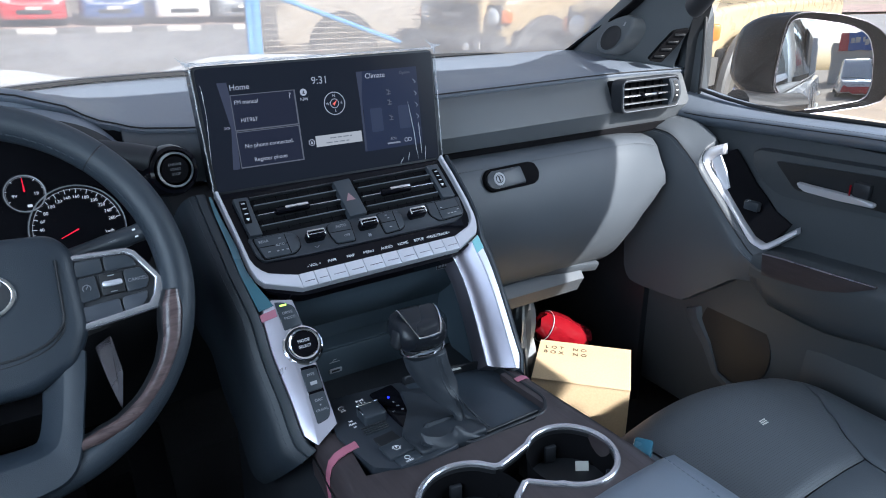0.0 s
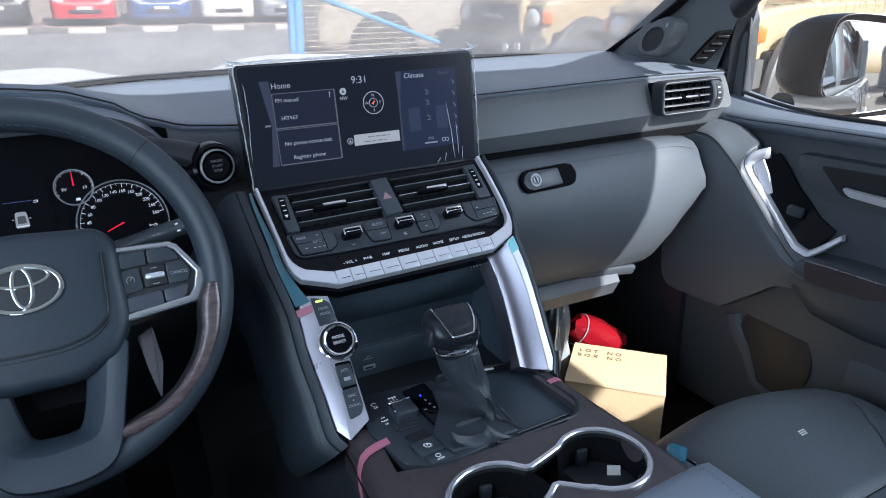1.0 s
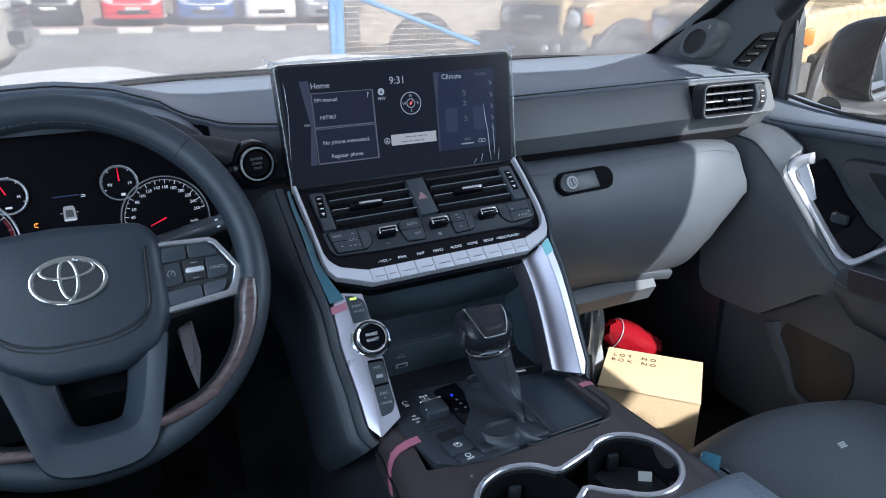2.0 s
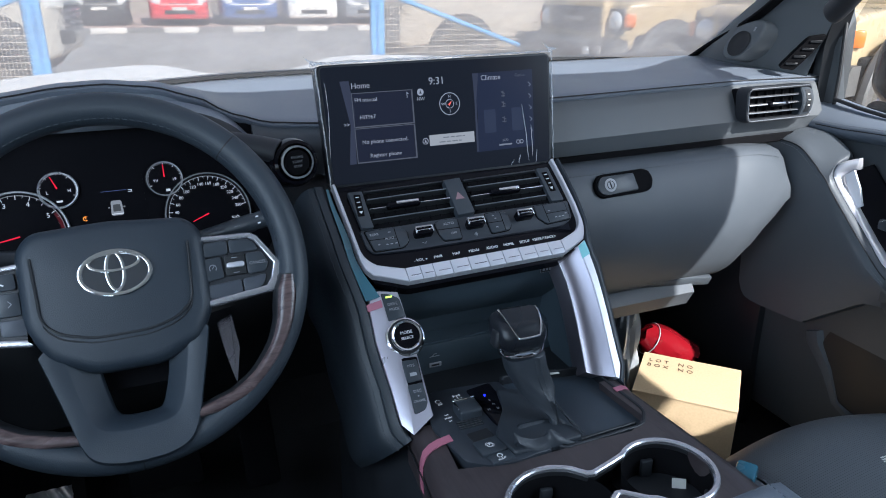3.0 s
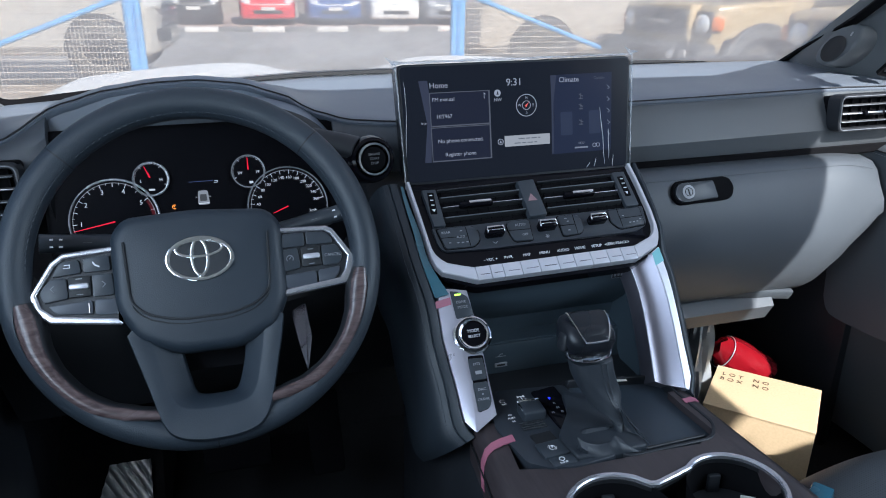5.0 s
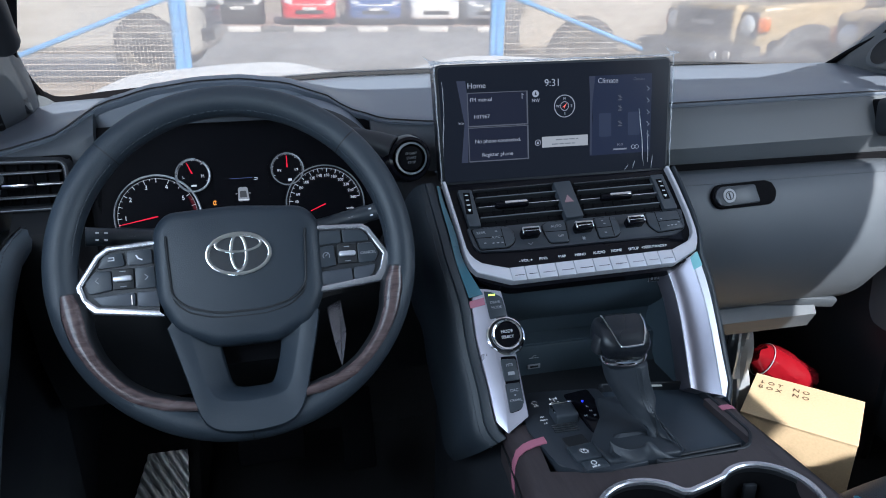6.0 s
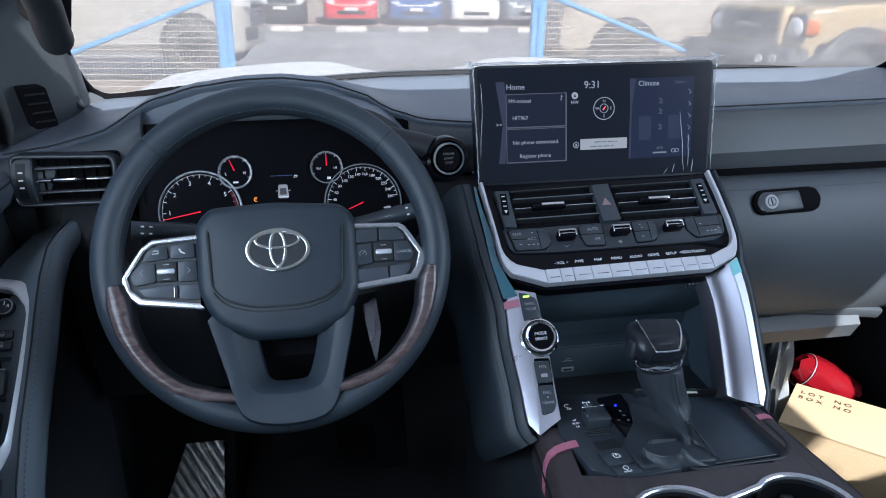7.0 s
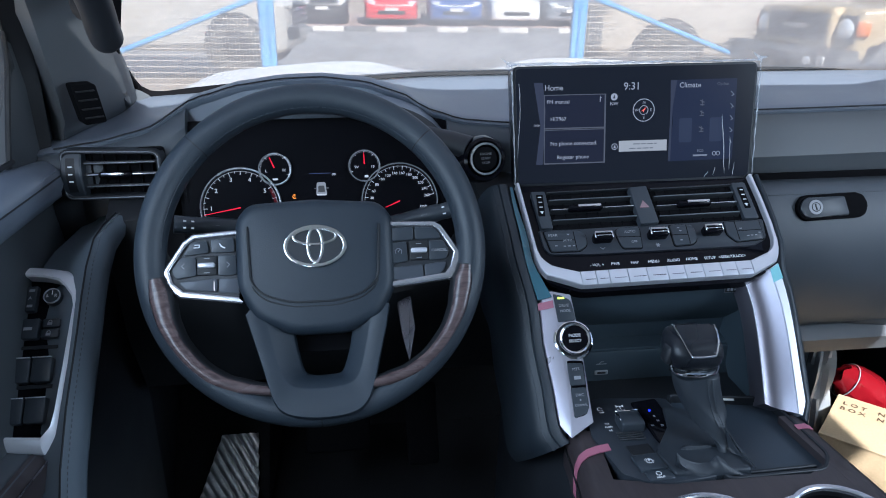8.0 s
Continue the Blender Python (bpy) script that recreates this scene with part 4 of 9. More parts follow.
    part("triangle", prism(tri, 0.0006, at(C, -0.0042, 0.0375, 0, 1), 0, 1, 0.0066), HAZ, hz, "dim red triangle outline")
    # climate keys
    ctl = rounded([(-0.1475, 0.0100), (-0.100, 0.0085), (-0.030, 0.0100), (0.060, 0.0110), (0.1555, 0.0130), (0.1500, -0.0170), (0.1310, -0.0262), (-0.0830, -0.0280), (-0.1375, -0.0255), (-0.1435, -0.0170)], 0.004, 3)
    part("control_plate", prism(ctl, 0.01, C, 0.0018, 3, -0.0015), CONTROL, st, "dark grey control plate")

    def pod(pts, split, words=(), dots=()):
        part("pod_gap", prism(rounded([(x + (x - sum(p[0] for p in pts) / len(pts)) * 0.05, y + (y - sum(p[1] for p in pts) / len(pts)) * 0.08) for x, y in pts], 0.004, 3), 0.006, C, 0, 1, -0.0009), VOID, st)
        pd = part("key_pod", prism(rounded(pts, 0.0035, 3), 0.008, C, 0.0011, 2, 0.0010), BUTTON, st, "dark key pod")
        for (x0, y0), (x1, y1) in split:
            part("key_joint", bar([C @ Vector((x0, y0, 0.0010)), C @ Vector((x1, y1, 0.0010))], 0.0009, 0.0006, CN), VOID, pd)
        for text, x, y, sz in words:
            lettering("text", text, sz, at(C, x, y, 0.0008, 1), GREY_INK, pd)
        for x, y in dots:
            part("mark", rbox(0.0030, 0.0012, 0.0005, 0.0001, 1, at(C, x, y, 0.0013)), GREY_INK, pd)
        return pd

    pod([(-0.1415, 0.0063), (-0.0958, 0.0063), (-0.0879, -0.0019), (-0.0890, -0.0160), (-0.0982, -0.0232), (-0.1355, -0.0233)], (((-0.1390, -0.0075), (-0.1030, -0.0080)), ((-0.1035, 0.0050), (-0.1030, -0.0225))),
        (("REAR", -0.1310, -0.0005, 0.0050), ("AUTO", -0.1130, -0.0085, 0.0042)), ((-0.1108, 0.0005), (-0.1180, -0.0165), (-0.1120, -0.0165), (-0.1060, -0.0165), (-0.1285, -0.0155)))
    pod([(-0.0487, 0.0033), (-0.0414, 0.0073), (-0.0157, 0.0073), (-0.0180, -0.0232), (-0.0432, -0.0226), (-0.0470, -0.0111)], (((-0.0475, -0.0065), (-0.0170, -0.0070)),), (("AUTO", -0.0300, 0.0003, 0.0054), ("OFF", -0.0270, -0.0145, 0.0046)))
    pod([(0.0240, 0.0077), (0.0527, 0.0077), (0.0572, -0.0001), (0.0560, -0.0163), (0.0497, -0.0213), (0.0252, -0.0226)], (((0.0250, -0.0070), (0.0460, -0.0070)), ((0.0465, 0.0070), (0.0455, -0.0210))), (), ((0.0350, 0.0030), (0.0370, -0.0015), (0.0350, -0.0150)))
    pod([(0.0983, 0.0089), (0.1470, 0.0103), (0.1464, -0.0180), (0.1084, -0.0207), (0.0987, -0.0094)], (((0.1130, -0.0055), (0.1460, -0.0045)), ((0.1130, 0.0090), (0.1125, -0.0195))), (), ((0.1185, -0.0018), (0.1255, -0.0130), (0.1310, -0.0127), (0.1365, -0.0124), (0.1420, -0.0090)))
    for x, y in ((-0.0680, -0.0080), (0.0050, -0.0062), (0.0780, -0.0045)):
        kn = part("toggle", rbox(0.0250, 0.0110, 0.016, 0.003, 3, at(C, x, y, 0.003, 1)), GLOSS, st, "chrome-edged toggle switch")
        part("toggle_trim", rbox(0.0235, 0.0030, 0.004, 0.0012, 2, at(C, x, y + 0.0040, 0.0104, 1)), CHROME, kn)
        part("toggle_edge", rbox(0.0215, 0.0014, 0.003, 0.0005, 1, at(C, x, y - 0.0010, 0.0112, 1)), CHROME, kn)
        for sx in (-1, 1):
            part("toggle_edge", rbox(0.0018, 0.0085, 0.003, 0.0005, 1, at(C, x + sx * 0.0112, y, 0.0104, 1)), CHROME, kn)
    part("mark", bar([C @ Vector((x, y, -0.0008)) for x, y in ((-0.0720, -0.0195), (-0.0690, -0.0222), (-0.0660, -0.0195))], 0.0006, 0.0006, CN), GREY_INK, st)
    for x, y in ((0.0000, 0.0045), (0.0035, -0.0195)):
        for a in (0, 60, 120):
            part("fan_mark", rbox(0.0055, 0.0010, 0.0005, 0.0001, 1, at(C, x, y, -0.0010, a)), GREY_INK, st)
    return st


# red print with a slight glow added
HAZ = glow("hazard_red", (0.75, 0.42, 0.44), 0.03, (0.22, 0.15, 0.165))
CONTROL = surface("control_plate_grey", (0.026, 0.031, 0.039), 0.42, vary=0.1, grain=700.0, bump=0.05)
centre_stack()


# ---- struts beside the shelf, and the shelf's back ----
K = frame_at((0, 0.67, 1.114), (1, 0, 0), (0, 0.129, 0.152))
KN = K.to_3x3() @ Vector((0, 0, 1))


def strut(s):
    st = thing("console_strut", (s * 0.14, 0.61, 1.04), "satin silver strut joining the climate panel to the console", "trim strut", "console struts")
    if s > 0:
        rows = (((0.1120, 0.0850), (0.1415, 0.0865), (0.1538, 0.0935)), ((0.1150, 0.0600), (0.1440, 0.0620), (0.1562, 0.0590)), ((0.1162, 0.0416), (0.1454, 0.0400), (0.1562, 0.0400)),
                ((0.1150, 0.0150), (0.1450, 0.0150), (0.1550, 0.0150)), ((0.1123, -0.0113), (0.1432, -0.0105), (0.1530, -0.0110)), ((0.1080, -0.0450), (0.1397, -0.0455), (0.1499, -0.0416)),
                ((0.1040, -0.0740), (0.1362, -0.0780), (0.1468, -0.0800)), ((0.1040, -0.0775), (0.1345, -0.0930), (0.1390, -0.0958)))
        face, edge_ = [], []
        for i_, e_, o_ in rows:
            i_, e_, o_ = Vector(i_), Vector(e_), Vector(o_)
            face.append([K @ Vector((*i_.lerp(e_, f), h)) for f, h in ((0.0, -0.045), (0.0, -0.013), (0.03, -0.0118), (0.12, -0.0120), (0.25, -0.0122), (0.40, -0.0112), (0.55, -0.0088), (0.70, -0.0055), (0.85, -0.0015), (1.0, 0.0026), (1.0, -0.030))])
            edge_.append([K @ Vector((*e_.lerp(o_, f), h)) for f, h in ((0.0, -0.02), (0.0, 0.0030), (0.06, 0.0040), (0.94, 0.0040), (1.0, 0.0028), (1.0, -0.02))])
        part("face", loft(face), STRUT_FACE, st, "hollow satin lilac grey face", 55)
        part("inner_line", tube([r[2] for r in face[:-1]], 0.0007, 6), SILVER, st)
        part("bright_edge", loft(edge_), SILVER, st, "bright silver edge", 40)
        side_ = [(C, (0.1640, 0.081), (0.1710, 0.081)), (C, (0.1655, 0.045), (0.1735, 0.045)), (C, (0.1655, 0.006), (0.1735, 0.006)), (C, (0.1630, -0.024), (0.1715, -0.026)), (K, (0.1560, 0.0880), (0.1660, 0.088)),
                 (K, (0.1575, 0.0590), (0.1685, 0.0560)), (K, (0.1572, 0.0400), (0.1675, 0.040)), (K, (0.1540, -0.0110), (0.1638, -0.0140)), (K, (0.1508, -0.0416), (0.1604, -0.045)), (K, (0.1478, -0.0800), (0.1560, -0.082)), (K, (0.1400, -0.0965), (0.1455, -0.109))]
        rings_ = []
        for m_, a_, b_ in side_:
            a_, b_ = Vector(a_), Vector(b_)
            rings_.append([m_ @ Vector((*a_.lerp(b_, f), h)) for f, h in ((0.0, -0.03), (0.0, 0.0005), (0.2, 0.0030), (0.6, 0.0030), (0.9, 0.0), (1.0, -0.006), (1.05, -0.04), (1.05, -0.10))])
        part("flank", loft(rings_), FLANK, st, "dark leather flank", 50)
        part("tape", prism([(0.1412, 0.0855), (0.1536, 0.0927), (0.1555, 0.0735), (0.1418, 0.0680)], 0.0005, K, 0, 1, 0.0046), TAPE_AQUA, st, "pale blue protective tape")
        return
    # two facets that meet in a ridge: a dull outer one and a bright inner one
    rows = (((-0.1545, 0.0705), (-0.1450, 0.0712), (-0.1206, 0.0664)), ((-0.1596, 0.0495), (-0.1440, 0.0500), (-0.1188, 0.0500)), ((-0.1600, 0.0110), (-0.1415, 0.0110), (-0.1166, 0.0110)),
            ((-0.1575, -0.0180), (-0.1405, -0.0180), (-0.1155, -0.0180)), ((-0.1550, -0.0470), (-0.1400, -0.0490), (-0.1150, -0.0470)), ((-0.1537, -0.0740), (-0.1408, -0.0830), (-0.1145, -0.0720)), ((-0.1528, -0.0867), (-0.1426, -0.1016), (-0.1142, -0.0855)))
    rings_ = []
    for o_, c_, i_ in rows:
        o_, c_, i_ = Vector(o_), Vector(c_), Vector(i_)
        rings_.append([K @ Vector((p.x, p.y, z)) for p, z in ((o_, -0.02), (o_, -0.0010), (o_.lerp(c_, 0.06), 0.0002), (o_.lerp(c_, 0.96), 0.0056), (c_.lerp(i_, 0.02), 0.0058), (c_.lerp(i_, 0.95), 0.0040), (i_, 0.0030), (i_, -0.02))])
    part("face", loft(rings_), LILAC, st, "satin silver two-faced strut", 14)
    # stitched leather flank that rolls over into the driver footwell
    edge_ = [(C, -0.1760, 0.085, -0.008), (C, -0.1744, 0.048, -0.006), (C, -0.1712, 0.0024, -0.006), (C, -0.1697, -0.035, -0.004), (K, -0.1618, 0.0575, 0.000), (K, -0.1610, 0.0110, -0.001), (K, -0.1590, -0.018, -0.001), (K, -0.1562, -0.047, -0.001), (K, -0.1541, -0.087, -0.001), (K, -0.1435, -0.106, -0.001)]
    prof_ = ((0.0, -0.010), (0.0, 0.0), (0.003, 0.0022), (0.0110, 0.0022), (0.0122, 0.0006), (0.0134, 0.0020), (0.0200, -0.0005), (0.0270, -0.0075), (0.0330, -0.0220), (0.0375, -0.0460), (0.0400, -0.0800), (0.0400, -0.1300))
    line = [smooth_line([m_ @ Vector((x - dx, y - 0.35 * dx * (i > 7), z + dz)) for i, (m_, x, y, z) in enumerate(edge_)], 4) for dx, dz in prof_]
    part("flank", loft([[c_[k] for c_ in line] for k in range(len(line[0]))], False), FLANK, st, "dark stitched leather flank", 40)
    stitches([p + KN * 0.0006 for p in line[6]], st, 0.0055, 0.0030, DIM_THREAD)
    film_ = [smooth_line(c_, 4) for c_ in zip(*[[C @ Vector((x, y, -0.0035)) for x, y in r] for r in (((-0.1738, 0.078), (-0.1708, 0.078)), ((-0.1738, 0.048), (-0.1685, 0.048)), ((-0.1706, 0.0024), (-0.1622, 0.002)), ((-0.1692, -0.035), (-0.1600, -0.035)))], [K @ Vector((x, y, z)) for x, y, z in ((-0.1614, 0.062, 0.0022), (-0.1446, 0.064, 0.0070))])]
    part("film_strip", loft([[a_, b_, b_ - CN * 0.0006, a_ - CN * 0.0006] for a_, b_ in zip(*film_)]), TAPE_BLUE, st, "pale blue protective film")
    part("tape", loft([[K @ Vector((x, y0, z)), K @ Vector((x, y1, z)), K @ Vector((x, y1, z - 0.0006)), K @ Vector((x, y0, z - 0.0006))] for x, y0, y1, z in ((-0.1618, 0.0580, 0.0490, 0.0012), (-0.1590, 0.0583, 0.0493, 0.0024), (-0.1442, 0.0598, 0.0506, 0.0074))]), TAPE_RED, st, "red tape")
    pd = part("drive_key", prism(rounded([(-0.1430, 0.0682), (-0.1340, 0.0655), (-0.1222, 0.0586), (-0.1182, 0.0350), (-0.1410, 0.0322)], 0.002, 3), 0.01, K, 0.001, 2, 0.0065), BUTTON, st, "dark drive mode key")
    part("lamp", rbox(0.008, 0.0022, 0.0006, 0.0002, 1, at(K, -0.134, 0.062, 0.0068)), GREEN, pd, "green lamp")
    lettering("text", "DRIVE", 0.0046, at(K, -0.1315, 0.0525, 0.0063), GREY_INK, pd)
    lettering("text", "MODE", 0.0046, at(K, -0.1305, 0.0460, 0.0063), GREY_INK, pd)
    kn = at(K, -0.1250, 0.0108, 0.001)
    kb = part("mode_dial", lathe([(0, 0.010), (0.0150, 0.010), (0.0158, 0.0115), (0.0178, 0.0122), (0.0186, 0.0110), (0.0190, 0.006), (0.0235, 0.004), (0.0245, 0.002), (0.0245, -0.004)], kn, 48), CHROME, st, "chrome mode dial")
    part("dial_face", disc(0.0148, kn, 40, 0.0112), GLOSS, kb, "gloss black dial face")
    part("dial_groove", ring(0.0192, 0.0212, kn, 48, 0.0066, 0.004), DEEP, kb)
    lettering("text", "MODE", 0.0052, at(kn, 0, 0.0035, 0.0112), WHITE_INK, kb)
    lettering("text", "SELECT", 0.0047, at(kn, 0, -0.0030, 0.0112), WHITE_INK, kb)
    low = rounded([(-0.1388, -0.013), (-0.1168, -0.0145), (-0.1180, -0.0700), (-0.1218, -0.0772), (-0.1360, -0.0802), (-0.1390, -0.0760)], 0.003, 3)
    pl = part("key_plate", prism(low, 0.006, K, 0.001, 2, 0.0055), GLOSS, st, "black key plate")
    part("key", prism(rounded([(-0.137, -0.017), (-0.1185, -0.018), (-0.118, -0.043), (-0.1365, -0.043)], 0.002, 2), 0.003, K, 0.0008, 2, 0.0072), BUTTON, pl)
    part("key", prism(rounded([(-0.1365, -0.046), (-0.118, -0.046), (-0.1175, -0.068), (-0.121, -0.076), (-0.136, -0.080)], 0.002, 2), 0.003, K, 0.0008, 2, 0.0072), BUTTON, pl)
    lettering("text", "MTS", 0.0047, at(K, -0.1275, -0.0245, 0.0068), GREY_INK, pl)
    part("icon", rbox(0.008, 0.004, 0.0004, 0.0001, 1, at(K, -0.1270, -0.0345, 0.0074)), GREY_INK, pl)
    lettering("text", "DAC", 0.0047, at(K, -0.127, -0.0545, 0.0068), GREY_INK, pl)
    part("icon", rbox(0.0016, 0.0016, 0.0004, 0, 1, at(K, -0.127, -0.060, 0.0074)), GREY_INK, pl)
    lettering("text", "CRAWL", 0.0042, at(K, -0.127, -0.066, 0.0068), GREY_INK, pl)


STRUT_FACE = surface("satin_lilac_grey", (0.30, 0.285, 0.33), 0.34, 0.85, vary=0.02, scale=12.0, rvary=0.02)
LILAC = surface("lilac_silver", (0.46, 0.44, 0.50), 0.30, 0.6, vary=0.02, scale=15.0, rvary=0.03)
FLANK = leather("flank_leather", (0.017, 0.023, 0.030), 0.42, 0.3, 1000.0)
TAPE_BLUE = surface("blue_film", (0.055, 0.15, 0.195), 0.25, vary=0.08, coat=0.3)
TAPE_AQUA = surface("aqua_film", (0.22, 0.52, 0.55), 0.25, vary=0.08, coat=0.3)
TAPE_RED = surface("faded_red_tape", (0.42, 0.14, 0.20), 0.45, vary=0.12)
GREEN = glow("green_lamp", (0.5, 1.0, 0.1), 1.5)
strut(-1)
strut(1)


def shelf_back():
    sh = thing("storage_shelf", (0, 0.77, 1.02), "black recessed shelf with USB socket under the climate panel", "shelf")

    def prof(x):
        pts = [(0.775, 1.178), (0.752, 1.168), (0.747, 1.150), (0.752, 1.128), (0.770, 1.100), (0.800, 1.075), (0.805, 1.050), (0.782, 1.046), (0.780, 1.030), (0.778, 0.99), (0.86, 0.98), (0.86, 1.178)]
        return [Vector((x, a, b)) for a, b in pts]
    part("back", loft([prof(-0.152 + 0.304 * i / 6) for i in range(7)]), SHELF, sh, "dark moulded back panel")
    for sx in (-1, 1):
        part("side_wall", prism([(sx * 0.141 - 0.006, -0.105), (sx * 0.141 + 0.006, -0.105), (sx * 0.141 + 0.006, 0.075), (sx * 0.141 - 0.006, 0.075)], 0.12, K, 0, 1, -0.026), SHELF, sh)
    U = frame_at((0, 0.778, 1.018), (1, 0, 0), (0, 0.06, 1.0))
    part("socket_panel", prism(rounded([(-0.135, 0.026), (0.140, 0.026), (0.140, -0.030), (-0.135, -0.030)], 0.004, 2), 0.05, U, 0.002, 2, 0.002), SHELF, sh)
    part("ledge", bar([U @ Vector((-0.135, -0.030, 0.006)), U @ Vector((0.140, -0.030, 0.006))], 0.006, 0.008), TRIM, sh)
    us = part("usb_socket", rbox(0.019, 0.0070, 0.002, 0.001, 1, at(U, -0.048, -0.005, 0.003)), GREY_INK, sh, "grey USB socket flap")
    part("socket_slot", rbox(0.012, 0.003, 0.001, 0.0005, 1, at(U, -0.048, -0.005, 0.0042)), DEEP, us)
    un = U.to_3x3() @ Vector((0, 0, 1))
    part("usb_mark", bar([U @ Vector(v) for v in ((-0.056, 0.008, 0.003), (-0.041, 0.008, 0.003))], 0.0010, 0.0006, un), GREY_INK, us)
    part("usb_mark", bar([U @ Vector(v) for v in ((-0.052, 0.008, 0.003), (-0.049, 0.0115, 0.003), (-0.045, 0.0115, 0.003))], 0.0009, 0.0006, un), GREY_INK, us)
    J = frame_at((0.108, 0.7475, 1.147), (1, 0, 0), (0, -0.10, 0.95))
    jb = part("audio_badge", rbox(0.019, 0.013, 0.001, 0.0003, 1, at(J, 0, 0, 0.0016)), GREY_INK, sh, "small framed grey audio badge")
    part("badge_field", rbox(0.0176, 0.0116, 0.001, 0.0002, 1, at(J, 0, 0, 0.0020)), TRIM, jb)
    for dx in (-0.005, 0.0, 0.005):
        part("badge_bar", rbox(0.0032, 0.006, 0.0008, 0.0002, 1, at(J, dx, 0.0, 0.0028)), GREY_INK, jb)


SHELF = surface("shelf_plastic", (0.044, 0.062, 0.077), 0.45, spec=0.4, bump=0.15, grain=900.0)

shelf_back()


# ---- steering wheel ----
W = frame_at((-0.4214, 0.6863, 1.2494), (1, 0, 0), (0, 0.490, 0.872))
WN = W.to_3x3() @ Vector((0, 0, 1))

KEY_GREY = surface("satin_key_grey", (0.055, 0.062, 0.076), 0.42, 0.1, vary=0.03, scale=20.0)


def rim_arc(a0, a1, R, rr, rz, n=60, m=14, dz=0.0, close=False):
    rings_ = []
    for i in range(n + (0 if close else 1)):
        a = radians(a0 + (a1 - a0) * i / n)
        ring_ = []
        for j in range(m):
            b = 2 * math.pi * j / m
            r = R + rr * math.cos(b)
            ring_.append(W @ Vector((r * math.cos(a), r * math.sin(a), dz + rz * math.sin(b))))
        rings_.append(ring_)
    return loft(rings_, True, not close, close)


INSERT_OUT = [(18, 0.1620), (22, 0.1650), (30, 0.1730), (40, 0.1795), (52, 0.1812), (65, 0.1818), (74, 0.1800), (81, 0.1760)]
INSERT_IN = [(18, 0.1500), (28, 0.1545), (36, 0.1600), (45, 0.1627), (56, 0.1625), (64, 0.1598), (71, 0.1555), (76, 0.1545), (81, 0.1580)]


def thumb_arc(a0, a1, grow=0.0):
    """A glossy rim insert, broader towards both spokes."""
    rings_ = []
    for i in range(61):
        a = a0 + (a1 - a0) * i / 60
        d = abs(a - 270)
        ro, ri = curve_at(INSERT_OUT, d) + grow, curve_at(INSERT_IN, d) - grow
        r0, rr = (ro + ri) / 2, (ro - ri) / 2
        rings_.append([W @ Vector(((r0 + rr * math.copysign(abs(math.cos(b)) ** 0.8, math.cos(b))) * math.cos(radians(a)), (r0 + rr * math.copysign(abs(math.cos(b)) ** 0.8, math.cos(b))) * math.sin(radians(a)), (0.0200 - 1.5 * grow) * math.copysign(abs(math.sin(b)) ** 0.7, math.sin(b)))) for b in [2 * math.pi * j / 22 for j in range(22)]])
    return loft(rings_)


def hoop(outer, inner, depth, m, lift, r=0.0):
    """A plate between two outlines of as many points."""
    bm = bmesh.new()
    n = len(outer)
    ot = [bm.verts.new((x, y, lift)) for x, y in outer]
    it = [bm.verts.new((x, y, lift)) for x, y in inner]
    ob_ = [bm.verts.new((x, y, lift - depth)) for x, y in outer]
    ib = [bm.verts.new((x, y, lift - depth)) for x, y in inner]
    for i in range(n):
        j = (i + 1) % n
        bm.faces.new((ot[i], ot[j], it[j], it[i]))
        bm.faces.new((ob_[j], ob_[i], ib[i], ib[j]))
        bm.faces.new((ot[j], ot[i], ob_[i], ob_[j]))
        bm.faces.new((it[i], it[j], ib[j], ib[i]))
    if r:
        edges = [e for e in bm.edges if all(abs(v.co.z - lift) < 1e-6 for v in e.verts) and len({v in ot for v in e.verts}) == 1]
        bmesh.ops.bevel(bm, geom=edges, offset=r, segments=3, affect="EDGES", profile=0.5)
    bm.transform(m)
    return bm


def dome(pts, m, lift, rise, depth, steps=5):
    """A cushion: an outline drawn in and up in steps to a rounded top."""
    cx = sum(p[0] for p in pts) / len(pts)
    cy = sum(p[1] for p in pts) / len(pts)
    rings_ = [[m @ Vector((x, y, lift - depth)) for x, y in pts]]
    for k in range(steps + 1):
        a = 0.5 * math.pi * k / steps
        f = 1 - 0.16 * (1 - math.cos(a))
        rings_.append([m @ Vector((cx + (x - cx) * f, cy + (y - cy) * f, lift + rise * math.sin(a))) for x, y in pts])
    for f, g in ((0.6, 1.10), (0.3, 1.16), (0.02, 1.18)):
        rings_.append([m @ Vector((cx + (x - cx) * f * 0.84, cy + (y - cy) * f * 0.84, lift + rise * g)) for x, y in pts])
    return loft(rings_)


